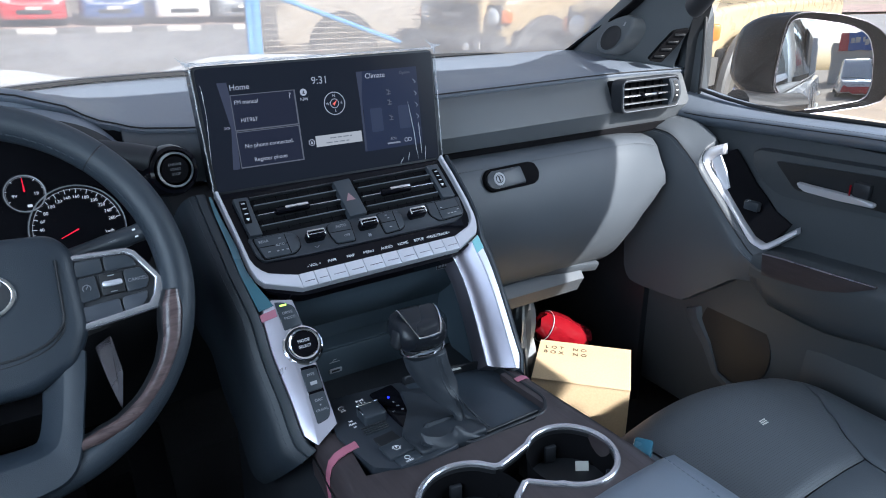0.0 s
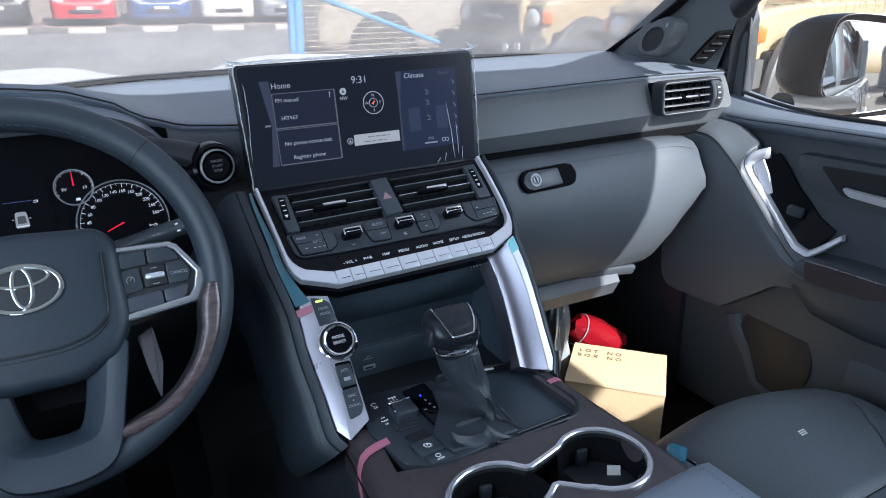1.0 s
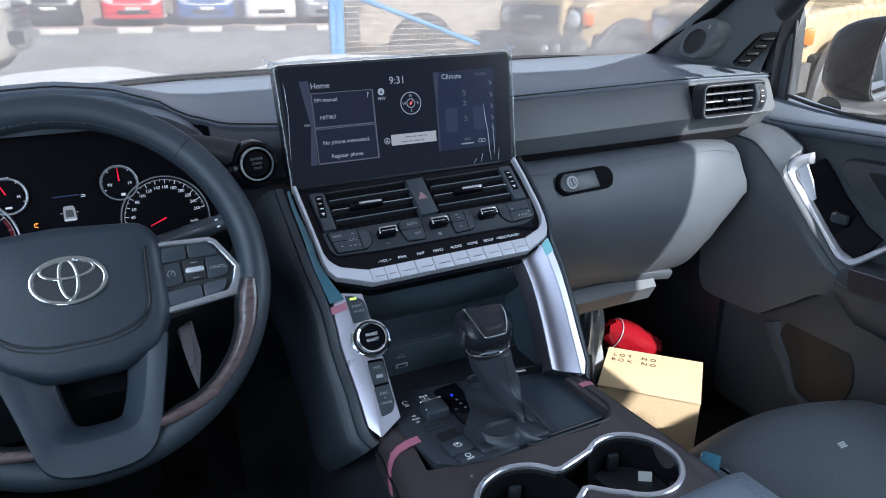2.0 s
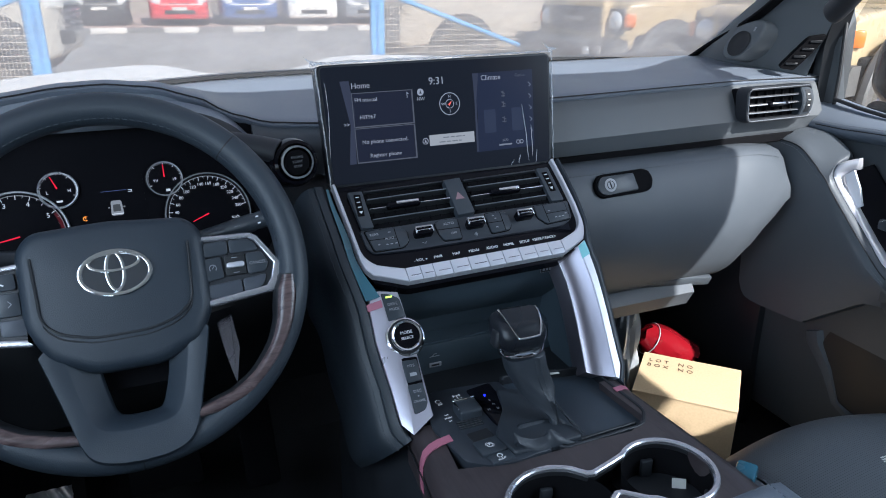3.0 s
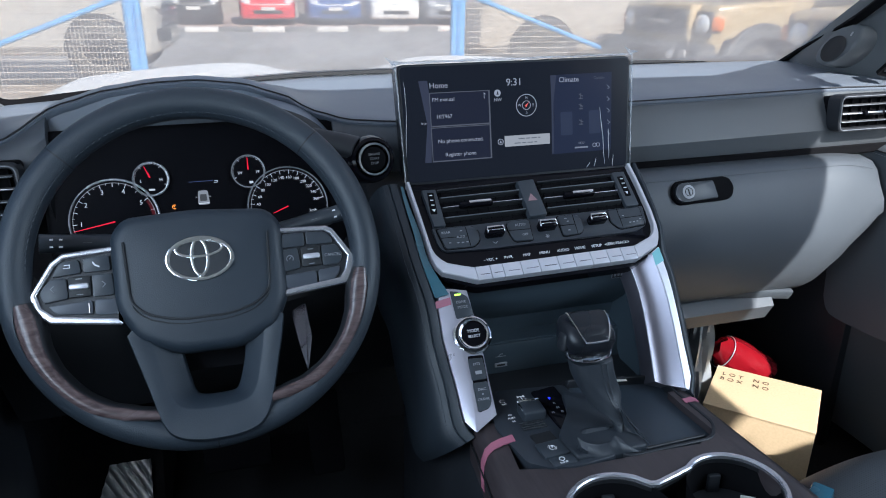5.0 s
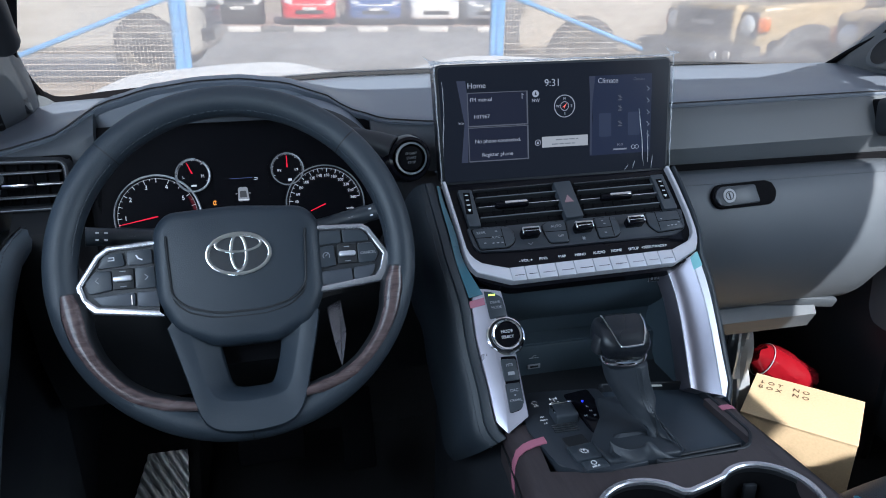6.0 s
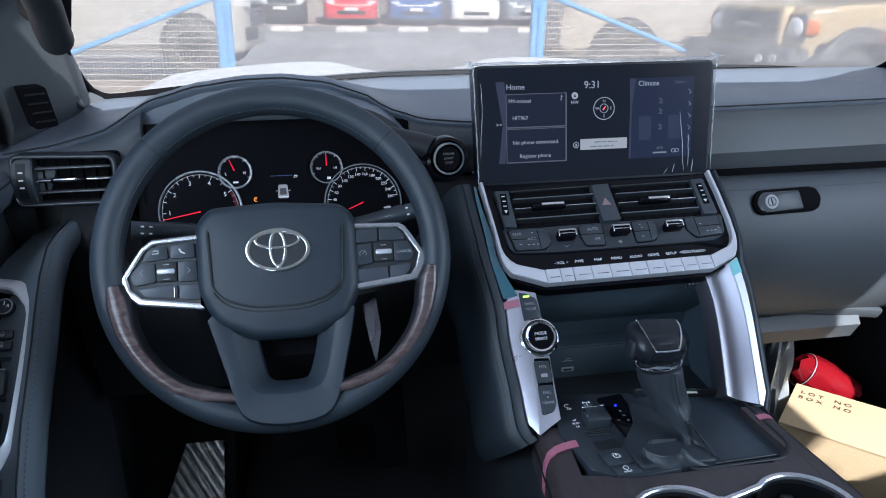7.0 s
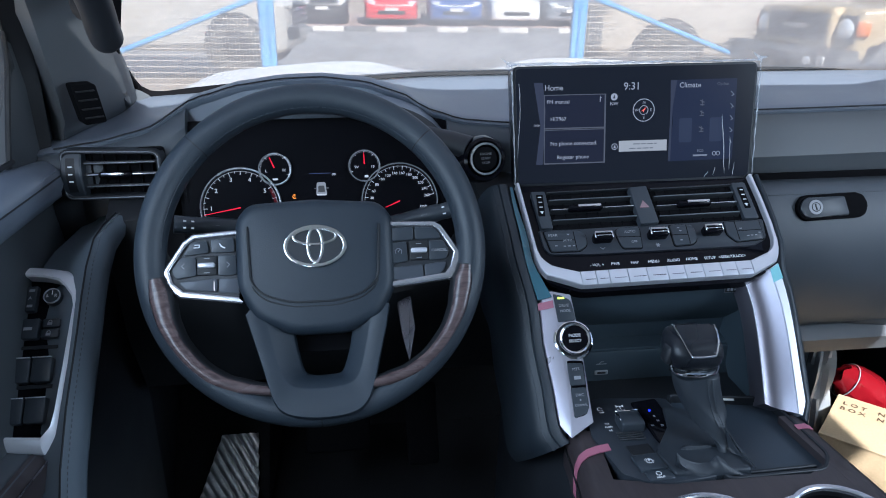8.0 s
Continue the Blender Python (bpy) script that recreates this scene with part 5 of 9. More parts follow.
def steering_wheel():
    sw = thing("steering_wheel", W @ Vector((0, 0, -0.1)), "dark leather steering wheel with walnut inserts and silver spokes", "steering wheel")
    rings_ = []
    for i in range(180):
        a = 2 * i
        d = abs(a - 270)
        least = curve_at(INSERT_OUT, d) - 0.004 if 19 < d < 80 else 0.0
        rings_.append([W @ Vector((max(least, 0.1735 + 0.0165 * math.cos(b)) * math.cos(radians(a)), max(least, 0.1735 + 0.0165 * math.cos(b)) * math.sin(radians(a)), 0.0185 * math.sin(b))) for b in [2 * math.pi * j / 20 for j in range(20)]])
    rim = part("rim", loft(rings_, True, False, True), WHEEL_HIDE, sw, "dark grey leather rim", 60)
    for a in (44, 136, 271):
        part("rim_seam", rim_arc(a - 0.25, a + 0.25, 0.1735, 0.0168, 0.0188, 1, 16), DEEP, rim)
    for a0, a1 in ((189, 253.5), (290.5, 351)):
        part("wood_insert", thumb_arc(a0, a1), WHEEL_WOOD, sw, "glossy dark walnut insert")
        part("insert_line", thumb_arc(a0 - 0.5, a1 + 0.5, 0.0009), DEEP, sw)
    st = []
    for i in range(100):
        a = radians(352 + (188 + 0) * i / 100) if i < 0 else radians(48 + 84 * i / 99)
        st.append(W @ Vector((0.1595 * math.cos(a), 0.1595 * math.sin(a), 0.0105)))
    stitches(st, rim, 0.007, 0.004, DIM_THREAD)
    for a0, a1 in ((4, 42), (138, 176)):
        stitches([W @ Vector((0.1595 * math.cos(radians(a0 + (a1 - a0) * i / 40)), 0.1595 * math.sin(radians(a0 + (a1 - a0) * i / 40)), 0.0105)) for i in range(41)], rim, 0.007, 0.004, DIM_THREAD)
    pad = rounded([(-0.084, 0.036), (-0.070, 0.053), (0.0, 0.0565), (0.073, 0.051), (0.087, 0.034), (0.087, -0.044), (0.071, -0.076), (0.034, -0.092), (-0.026, -0.092), (-0.064, -0.074), (-0.083, -0.040)], 0.010, 4)
    hub = part("hub", dome(pad, W, 0.000, 0.014, 0.05), HUB, sw, "dark grey airbag pad", 60)
    groove = [W @ Vector((x, y, 0.0151)) for x, y in rounded([(-0.070, 0.038), (-0.066, -0.036), (-0.052, -0.049), (-0.024, -0.0575), (0.026, -0.0575), (0.053, -0.050), (0.068, -0.036), (0.072, 0.036)], 0.012, 5)]
    part("groove", tube(groove[5:-5], 0.0013, 6), DEEP, hub)
    part("groove", tube([p + (W.to_3x3() @ Vector((0, -0.0048, -0.0004))) for p in groove[8:-7]], 0.0008, 6), DEEP, hub)
    # badge: three rings in chrome
    B = at(W, 0.0025, 0.0020, 0.0172)

    def oval(cx, cy, a, b, w):
        pts = [B @ Vector((cx + a * math.cos(t), cy + b * math.sin(t), 0)) for t in [2 * math.pi * i / 48 for i in range(48)]]
        return tube(pts, w, 8, True, 0.7, WN)
    part("badge_field", lathe([(0, 0.0), (1, 0.0), (1, -0.003)], B @ Matrix.Diagonal((0.0318, 0.0214, 1, 1)), 40), TRIM, hub)
    part("badge", join(oval(0, 0, 0.0315, 0.0212, 0.0024), oval(0, 0.0012, 0.0078, 0.0185, 0.0018), oval(0, 0.0105, 0.0228, 0.0086, 0.0018)), CHROME, hub, "chrome oval badge")
    # lower spoke with its opening
    outer = [(-0.080, -0.052), (-0.066, -0.095), (-0.055, -0.130), (-0.047, -0.155), (-0.036, -0.168), (-0.006, -0.173), (0.030, -0.172), (0.050, -0.166), (0.060, -0.150), (0.067, -0.120), (0.076, -0.085), (0.082, -0.052)]
    inner = [(-0.026, -0.080), (-0.0225, -0.104), (-0.019, -0.119), (-0.017, -0.128), (-0.013, -0.134), (-0.004, -0.136), (0.012, -0.136), (0.024, -0.135), (0.028, -0.129), (0.031, -0.120), (0.0355, -0.104), (0.039, -0.080)]
    mid = [(-0.056, -0.058), (-0.049, -0.092), (-0.042, -0.118), (-0.036, -0.136), (-0.028, -0.146), (-0.006, -0.150), (0.022, -0.149), (0.040, -0.145), (0.047, -0.132), (0.052, -0.112), (0.058, -0.086), (0.062, -0.058)]
    def lift_(y):
        return 0.006 + 0.0125 * min(1, max(0, (-y - 0.06) / 0.10)) + 0.005 * min(1, max(0, (-y - 0.13) / 0.03))
    def ease(pts):
        """Cuts the corners of a closed outline twice."""
        for _ in range(2):
            pts = [q for a, b in zip(pts, pts[1:] + pts[:1]) for q in ((0.75 * a[0] + 0.25 * b[0], 0.75 * a[1] + 0.25 * b[1]), (0.25 * a[0] + 0.75 * b[0], 0.25 * a[1] + 0.75 * b[1]))]
        return pts
    low_ = ease([(x, y - 0.007 * max(0, (-y - 0.15) / 0.02)) for x, y in outer])
    mid, inner = ease(mid), ease(inner)
    rings_ = [[W @ Vector((x, y, lift_(y) - 0.020)) for x, y in low_], [W @ Vector((x, y, lift_(y) - 0.003)) for x, y in low_], [W @ Vector((x * 0.985, y * 0.985, lift_(y))) for x, y in low_],
              [W @ Vector((x, y, lift_(y) + 0.001)) for x, y in mid], [W @ Vector((x * 0.97, y * 0.985, lift_(y) - 0.001)) for x, y in mid], [W @ Vector((x * 1.05, y, 0.0)) for x, y in inner], [W @ Vector((x, y, -0.003)) for x, y in inner], [W @ Vector((x, y, -0.018)) for x, y in inner]]
    part("lower_spoke", loft(rings_, True, False), HUB, sw, "dark grey lower spoke", 50)
    part("spoke_back", prism(rounded([(-0.05, -0.06), (0.055, -0.06), (0.045, -0.110), (-0.036, -0.110)], 0.006, 3), 0.02, W, 0, 1, -0.030), VOID, sw)
    part("column_cover", lathe([(0.0, -0.03), (0.055, -0.03), (0.062, -0.06), (0.065, -0.16), (0.0, -0.16)], W @ Matrix.Translation((0, -0.02, 0)), 28), DEEP, sw, "black column cover")
    # side spokes: silver rim, keys
    for s in (-1, 1):
        if s > 0:
            o = [(0.080, 0.0275), (0.1335, 0.0255), (0.1405, 0.0215), (0.1615, -0.0110), (0.1550, -0.0350), (0.1490, -0.0395), (0.080, -0.0462)]
            i_ = [(0.080, 0.0218), (0.1305, 0.0200), (0.1368, 0.0160), (0.1528, -0.0095), (0.1480, -0.0250), (0.1425, -0.0322), (0.080, -0.0390)]
        else:
            o = [(-0.080, 0.025), (-0.128, 0.022), (-0.139, 0.014), (-0.160, -0.018), (-0.156, -0.034), (-0.142, -0.046), (-0.078, -0.055)]
            i_ = [(-0.080, 0.0195), (-0.1255, 0.0165), (-0.1350, 0.0095), (-0.1525, -0.0170), (-0.1488, -0.0295), (-0.1380, -0.0388), (-0.078, -0.0480)]
        sp = part("spoke", hoop(o, i_, 0.014, W, 0.007, 0.002), SPOKE, sw, "satin silver spoke")
        part("key_field", prism(i_ if s < 0 else i_[::-1], 0.014, W, 0, 1, 0.003), TRIM, sp, "dark key field")

        def key(pts, words="", size=0.005, mat_=BUTTON):
            kk = part("key", prism(rounded(pts, 0.0025, 2), 0.004, W, 0.0008, 2, 0.0062), mat_, sp)
            if words:
                cx = sum(p[0] for p in pts) / len(pts)
                cy = sum(p[1] for p in pts) / len(pts)
                lettering("text", words, size, at(W, cx, cy, 0.006), GREY_INK, kk)
            return kk
        if s > 0:
            key([(0.086, 0.020), (0.109, 0.020), (0.109, 0.006), (0.085, 0.005)])
            key([(0.111, 0.020), (0.131, 0.019), (0.138, 0.012), (0.139, 0.006), (0.111, 0.006)])
            key([(0.084, 0.003), (0.101, 0.004), (0.102, -0.018), (0.084, -0.020)])
            key([(0.126, 0.004), (0.142, 0.004), (0.148, -0.008), (0.144, -0.017), (0.126, -0.018)], "CANCEL", 0.0046)
            key([(0.083, -0.024), (0.118, -0.022), (0.118, -0.036), (0.083, -0.038)], mat_=KEY_GREY)
            key([(0.120, -0.022), (0.144, -0.020), (0.142, -0.028), (0.135, -0.034), (0.120, -0.035)], mat_=KEY_GREY)
            part("icon", arc(0.003, 0.004, -40, 220, at(W, 0.092, -0.007), 14, 0.0070, 0.0004), GREY_INK, sp)
            part("icon", rbox(0.004, 0.0008, 0.0004, 0, 1, at(W, 0.0925, -0.006, 0.0068, 50)), GREY_INK, sp)
            c0 = (0.1145, -0.0065)
        else:
            key([(-0.131, 0.013), (-0.113, 0.015), (-0.111, 0.001), (-0.138, -0.001)])
            key([(-0.109, 0.015), (-0.085, 0.017), (-0.084, 0.001), (-0.109, 0.001)])
            key([(-0.150, -0.014), (-0.140, -0.003), (-0.125, -0.003), (-0.124, -0.023), (-0.146, -0.026)])
            key([(-0.102, -0.002), (-0.083, -0.002), (-0.082, -0.024), (-0.102, -0.024)])
            key([(-0.143, -0.029), (-0.103, -0.027), (-0.103, -0.041), (-0.135, -0.038)], mat_=KEY_GREY)
            key([(-0.101, -0.027), (-0.080, -0.028), (-0.079, -0.044), (-0.101, -0.042)], mat_=KEY_GREY)
            part("icon", bar([W @ Vector((x, y, 0.0068)) for x, y in ((-0.127, 0.007), (-0.121, 0.007), (-0.121, 0.010), (-0.126, 0.010))], 0.0008, 0.0004, WN), WHITE_INK, sp)
            part("icon", bar([W @ Vector((x, y, 0.0068)) for x, y in ((-0.100, 0.011), (-0.098, 0.0075), (-0.094, 0.0055))], 0.0014, 0.0004, WN), WHITE_INK, sp)
            for x, d in ((-0.138, 1), (-0.091, -1)):
                part("icon", bar([W @ Vector((x + d * 0.0015, -0.0095, 0.0068)), W @ Vector((x - d * 0.0015, -0.0125, 0.0068)), W @ Vector((x + d * 0.0015, -0.0155, 0.0068))], 0.0008, 0.0004, WN), GREY_INK, sp)
            part("icon", rbox(0.0008, 0.010, 0.0006, 0, 1, at(W, -0.106, -0.035, 0.0068)), CHROME, sp)
            c0 = (-0.1135, -0.0125)
        part("roller_well", rbox(0.021, 0.021, 0.003, 0.002, 2, at(W, c0[0], c0[1], 0.0048)), DEEP, sp)
        part("roller", rbox(0.018, 0.0058, 0.006, 0.002, 2, at(W, c0[0], c0[1], 0.0080)), SILVER, sp, "chrome roller")
        for dy in (0.0078, -0.0078):
            part("roller_mark", rbox(0.006, 0.0008, 0.0004, 0, 1, at(W, c0[0], c0[1] + dy, 0.0066)), GREY_INK, sp)
    for s in (-1, 1):
        pts = [(0.088, -0.060), (0.105, -0.052), (0.108, -0.090), (0.100, -0.128), (0.094, -0.100)]
        pts = [(s * x, y) for x, y in pts]
        if s > 0:
            part("shift_paddle", prism(rounded(pts[::-1], 0.004, 3), 0.004, W, 0.001, 2, -0.034), DARK_SILVER, sw, "grey shift paddle")


steering_wheel()


# ---- gauges ----
G = frame_at((-0.426, 0.920, 1.250), (1, 0, 0), (0, 0.29, 0.957))
GN = G.to_3x3() @ Vector((0, 0, 1))


def gauge_cluster():
    g = thing("gauge_cluster", (-0.426, 0.93, 1.18), "black instrument cluster with four lit dials", "gauge cluster")
    part("face", prism(rounded([(-0.195, 0.10), (0.195, 0.10), (0.19, -0.09), (-0.19, -0.09)], 0.02, 4), 0.02, G, 0, 1, -0.004), VOID, g)
    part("glass", prism(rounded([(-0.19, 0.095), (0.19, 0.095), (0.185, -0.085), (-0.185, -0.085)], 0.02, 4), 0.001, G, 0, 1, -0.0015), DIAL, g)

    def dial(x, y, R, marks, words, size, needle, label):
        m = at(G, x, y)
        d = part("dial", disc(R, m, 48, 0.002, 0.002), DIAL, g, label)
        part("dial_rim", lathe([(R - 0.0014, 0.0022), (R - 0.0008, 0.0042), (R + 0.0008, 0.0044), (R + 0.0016, 0.0026), (R + 0.0016, 0.0)], m, 56), RIM_GREY, d, "silver rim")
        a0, a1, n = marks
        for i in range(n + 1):
            a = a0 + (a1 - a0) * i / n
            long_ = 0.10 if i % 2 == 0 else 0.055
            part("tick", rbox(R * long_, 0.0007 if i % 2 == 0 else 0.0004, 0.0004, 0, 1, at(m, 0, 0, 0.0024, a) @ Matrix.Translation((R * (0.93 - long_ / 2), 0, 0))), LIT_WHITE, d)
        part("scale_line", arc(R * 0.915, R * 0.93, min(a0, a1), max(a0, a1), m, 40, 0.0024, 0.0004), LIT_GREY, d)
        for text, a, rr in words:
            lettering("text", text, size, at(m, rr * R * math.cos(radians(a)), rr * R * math.sin(radians(a)), 0.0022), LIT_WHITE, d)
        if needle:
            a, r0, r1 = needle
            part("needle", prism([(r0 * R, 0.0009), (r1 * R, 0.0004), (r1 * R, -0.0004), (r0 * R, -0.0009)], 0.0008, at(m, 0, 0, 0.0042, a), 0, 1, 0), LIT_RED, d, "red needle")
        return d

    step = 36.8
    t = dial(-0.1105, -0.021, 0.0545, (217, -4, 24), [(str(i), 217 - step * i, 0.74) for i in range(7)], 0.0085, (190, 0.0, 0.93), "black engine speed dial")
    part("red_zone", arc(0.046, 0.050, -6, 30, at(G, -0.1105, -0.021), 16, 0.0026, 0.0005), LIT_DARK_RED, t)
    part("belt_lamp", prism([(-0.0022, -0.004), (0.0022, -0.004), (0.0014, 0.001), (0.0012, 0.004), (-0.0012, 0.004), (-0.0014, 0.001)], 0.0004, at(G, -0.0853, -0.0226), 0, 1, 0.003), LIT_RED, g, "red belt warning lamp")
    dial(0.1105, -0.020, 0.0535, (201.5, 10, 26), [(str(20 * i), 201.5 - 14.73 * i, 0.74) for i in range(2, 14)], 0.0055, (202, 0.0, 0.42), "black speed dial")
    lettering("text", "km/h", 0.005, at(G, 0.144, -0.0285, 0.0022), LIT_WHITE, g)
    dial(-0.0615, 0.0305, 0.0215, (205, -25, 6), [("L", 190, 0.58), ("H", -8, 0.58)], 0.0058, (112, 0.1, 0.85), "small black temperature dial")
    dial(0.0625, 0.0315, 0.0215, (205, -25, 6), [("9V", 190, 0.52), ("19", -8, 0.55)], 0.0055, (90, 0.1, 0.85), "small black voltage dial")
    part("icon", rbox(0.007, 0.0024, 0.0004, 0, 1, at(G, -0.0615, 0.0165, 0.0028)), LIT_WHITE, g)
    part("icon", rbox(0.005, 0.0032, 0.0004, 0, 1, at(G, 0.0650, 0.0165, 0.0028)), LIT_WHITE, g)
    part("info_display", prism([(-0.036, 0.040), (0.036, 0.040), (0.036, -0.040), (-0.036, -0.040)], 0.0006, G, 0, 1, 0.0), DIAL, g)
    part("info_line", rbox(0.030, 0.0006, 0.0004, 0, 1, at(G, 0.000, 0.0228, 0.0008)), LIT_BLUE, g)
    part("back_mark", bar([G @ Vector((x, y, 0.001)) for x, y in ((0.0165, 0.0200), (0.0212, 0.0200), (0.0212, 0.0222), (0.0172, 0.0222))], 0.0007, 0.0004, GN), LIT_WHITE, g)
    car_ = part("car_picture", prism(rounded([(-0.0052, 0.0105), (0.0072, 0.0105), (0.0086, -0.0085), (-0.0064, -0.0085)], 0.003, 4), 0.0004, G, 0, 1, 0.0010), LIT_GREY, g, "grey outline of a car seen from above")
    part("car_roof", prism(rounded([(-0.0030, 0.0055), (0.0052, 0.0055), (0.0058, -0.0035), (-0.0036, -0.0035)], 0.001, 2), 0.0003, G, 0, 1, 0.0014), LIT_DIM, car_)
    part("car_tail", rbox(0.0140, 0.0012, 0.0004, 0, 1, at(G, 0.0011, -0.0066, 0.0014)), LIT_WHITE, car_)
    for x in (-0.0078, 0.0098):
        part("car_mirror", rbox(0.0024, 0.0012, 0.0004, 0, 1, at(G, x, 0.0020, 0.0012)), LIT_GREY, car_)
    part("tyre_lamp", join(arc(0.0022, 0.0030, 50, 310, at(G, -0.0364, -0.0084), 14, 0.0016, 0.0004), rbox(0.0006, 0.0026, 0.0004, 0, 1, at(G, -0.0364, -0.0079, 0.0016))), LIT_AMBER, g, "amber tyre warning lamp")


RIM_GREY = surface("dial_rim_grey", (0.42, 0.43, 0.46), 0.25, 0.7, vary=0.05)
DIAL = surface("dial_black", (0.006, 0.006, 0.008), 0.5, vary=0.1, spec=0.03)
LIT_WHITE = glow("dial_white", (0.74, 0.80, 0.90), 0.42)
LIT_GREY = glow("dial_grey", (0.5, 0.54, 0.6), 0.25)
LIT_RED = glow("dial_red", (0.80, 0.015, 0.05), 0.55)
LIT_DARK_RED = glow("dial_dark_red", (0.18, 0.02, 0.03), 0.2)
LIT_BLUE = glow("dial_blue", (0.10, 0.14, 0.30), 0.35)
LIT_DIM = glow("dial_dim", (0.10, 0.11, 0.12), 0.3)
LIT_AMBER = glow("dial_amber", (1.0, 0.32, 0.05), 0.9)
gauge_cluster()


FAINT_INK = surface("faint_marking", (0.13, 0.135, 0.145), 0.6)


def start_button():
    b = thing("start_button", (-0.205, 0.85, 1.29), "round engine start button with a chrome ring", "button")
    m = frame_at((-0.2055, 0.842, 1.3065), (0.985, 0.10, 0.0), (0, 0.24, 0.95))
    part("pod", lathe([(0.0, -0.06), (0.036, -0.05), (0.0345, -0.012), (0.031, -0.003), (0.0265, -0.001), (0.0255, -0.006)], m @ Matrix.Diagonal((0.90, 0.90, 1, 1)), 36), GLOSS, b, "gloss black pod")
    part("arm", tube([(-0.222, 0.862, 1.316), (-0.245, 0.878, 1.322), (-0.29, 0.915, 1.328)], [0.020, 0.018, 0.016], 18, False, 0.8), TRIM, b, "dark sleeve")
    part("ring", lathe([(0.0198, 0.001), (0.0204, 0.0035), (0.0232, 0.0035), (0.0246, 0.0005), (0.0252, -0.006), (0.0190, -0.006)], m @ Matrix.Diagonal((0.90, 0.90, 1, 1)), 44, True), CHROME, b, "chrome ring")
    part("face", lathe([(0, 0.0030), (0.015, 0.0026), (0.0180, 0.0005), (0.0180, -0.004)], m @ Matrix.Diagonal((0.88, 0.88, 1, 1)), 36), VOID, b)
    for text, y in (("ENGINE", 0.0072), ("START", 0.0005), ("STOP", -0.0062)):
        lettering("text", text, 0.0044, at(m, 0, y * 0.86, 0.0028), FAINT_INK, b)


start_button()


def stalk(s):
    st = thing("column_stalk", (-0.42 + s * 0.08, 0.79, 1.245), "black control stalk behind the steering wheel", "stalk", "column stalks")
    if s < 0:
        a, b = Vector((-0.478, 0.800, 1.236)), Vector((-0.590, 0.772, 1.257))
    else:
        a, b = Vector((-0.350, 0.800, 1.232)), Vector((-0.246, 0.775, 1.264))
    pts = [a.lerp(b, t) for t in (0, 0.3, 0.6, 0.72, 0.74, 1.0)]
    part("arm", tube(pts, [0.013, 0.012, 0.0125, 0.0125, 0.0115, 0.0125], 16, False, 0.85), BUTTON, st)
    d = (b - a).normalized()
    m = frame_at(a.lerp(b, 0.86), d if s > 0 else -d, Vector((0, 0.35, 0.93)) - d * d.dot(Vector((0, 0.35, 0.93))))
    for dx, dy in ((-0.005, 0.004), (0.004, 0.004), (-0.005, -0.004), (0.004, -0.004)):
        part("mark", rbox(0.0034, 0.0017, 0.0004, 0, 1, at(m, dx, dy, 0.0118)), WHITE_INK, st)
    part("mark", rbox(0.008, 0.0014, 0.0004, 0, 1, at(m, 0.030 * (1 if s < 0 else -1), 0, 0.0118)), GREY_INK, st)


stalk(-1)
stalk(1)


def pedals():
    for x, w, z, name, lab in ((-0.43, 0.11, 0.80, "brake_pedal", "black rubber brake pedal under the dashboard"), (-0.285, 0.055, 0.80, "accelerator_pedal", "black accelerator pedal under the dashboard")):
        p = thing(name, (x, 1.0, 0.72), lab, "pedal")
        part("pad", rbox(w, 0.014, 0.075 if w > 0.1 else 0.14, 0.006, 2, pose(x, 0.985, z, -28, 0, 0)), VOID, p)
        part("arm", tube([(x, 1.0, z + 0.02), (x, 1.07, z + 0.10), (x, 1.12, z + 0.2)], 0.008, 8), DEEP, p)
        for k in range(3):
            part("rib", rbox(w * 0.8, 0.004, 0.006, 0.001, 1, pose(x, 0.975 + 0.008 * k, z - 0.018 + 0.016 * k, -28, 0, 0)), DEEP, p)
    fr_ = thing("footrest", (-0.66, 1.12, 0.60), "black carpeted footrest sloping up to the bulkhead", "footrest", "", "structure")
    part("wedge", loft([[Vector((x, 1.00, 0.600)), Vector((x, 1.035, 0.606)), Vector((x, 1.12, 0.715)), Vector((x, 1.26, 0.80)), Vector((x, 1.26, 0.600))] for x in (-0.75, -0.57)]), CARPET, fr_)
    mt = thing("floor_mat", (-0.66, 1.0, 0.60), "silver ribbed protective sheet on the driver floor", "floor mat")

    def sheet(s, t):
        y = 0.88 + 0.225 * t
        # left edge cut aslant, shaping the sheet to the bolster's shadow
        x = -0.588 - (0.118 - 0.6 * max(0.0, y - 1.02)) * (1 - s)
        d = max(0.0, y - 1.015)
        rib = 0.0030 * abs(math.sin(math.pi * (x + y) / 0.017)) + 0.0015 * math.sin(31 * y) * math.sin(47 * x)
        return Vector((x, y - 0.5 * rib, 0.610 + 1.40 * d * d / (d + 0.015) + rib))
    part("sheet", grid(70, 130, sheet, 0.003), MATSHEET, mt)


MATSHEET = surface("scuffed_sheet", (0.85, 0.85, 0.85), 0.38, 0.85, vary=0.2, scale=40.0, bump=0.3, grain=300.0)
pedals()


# ---- centre console ----
T = frame_at((0, 0, 1.040), (1, 0, 0), (0, 1, 0))


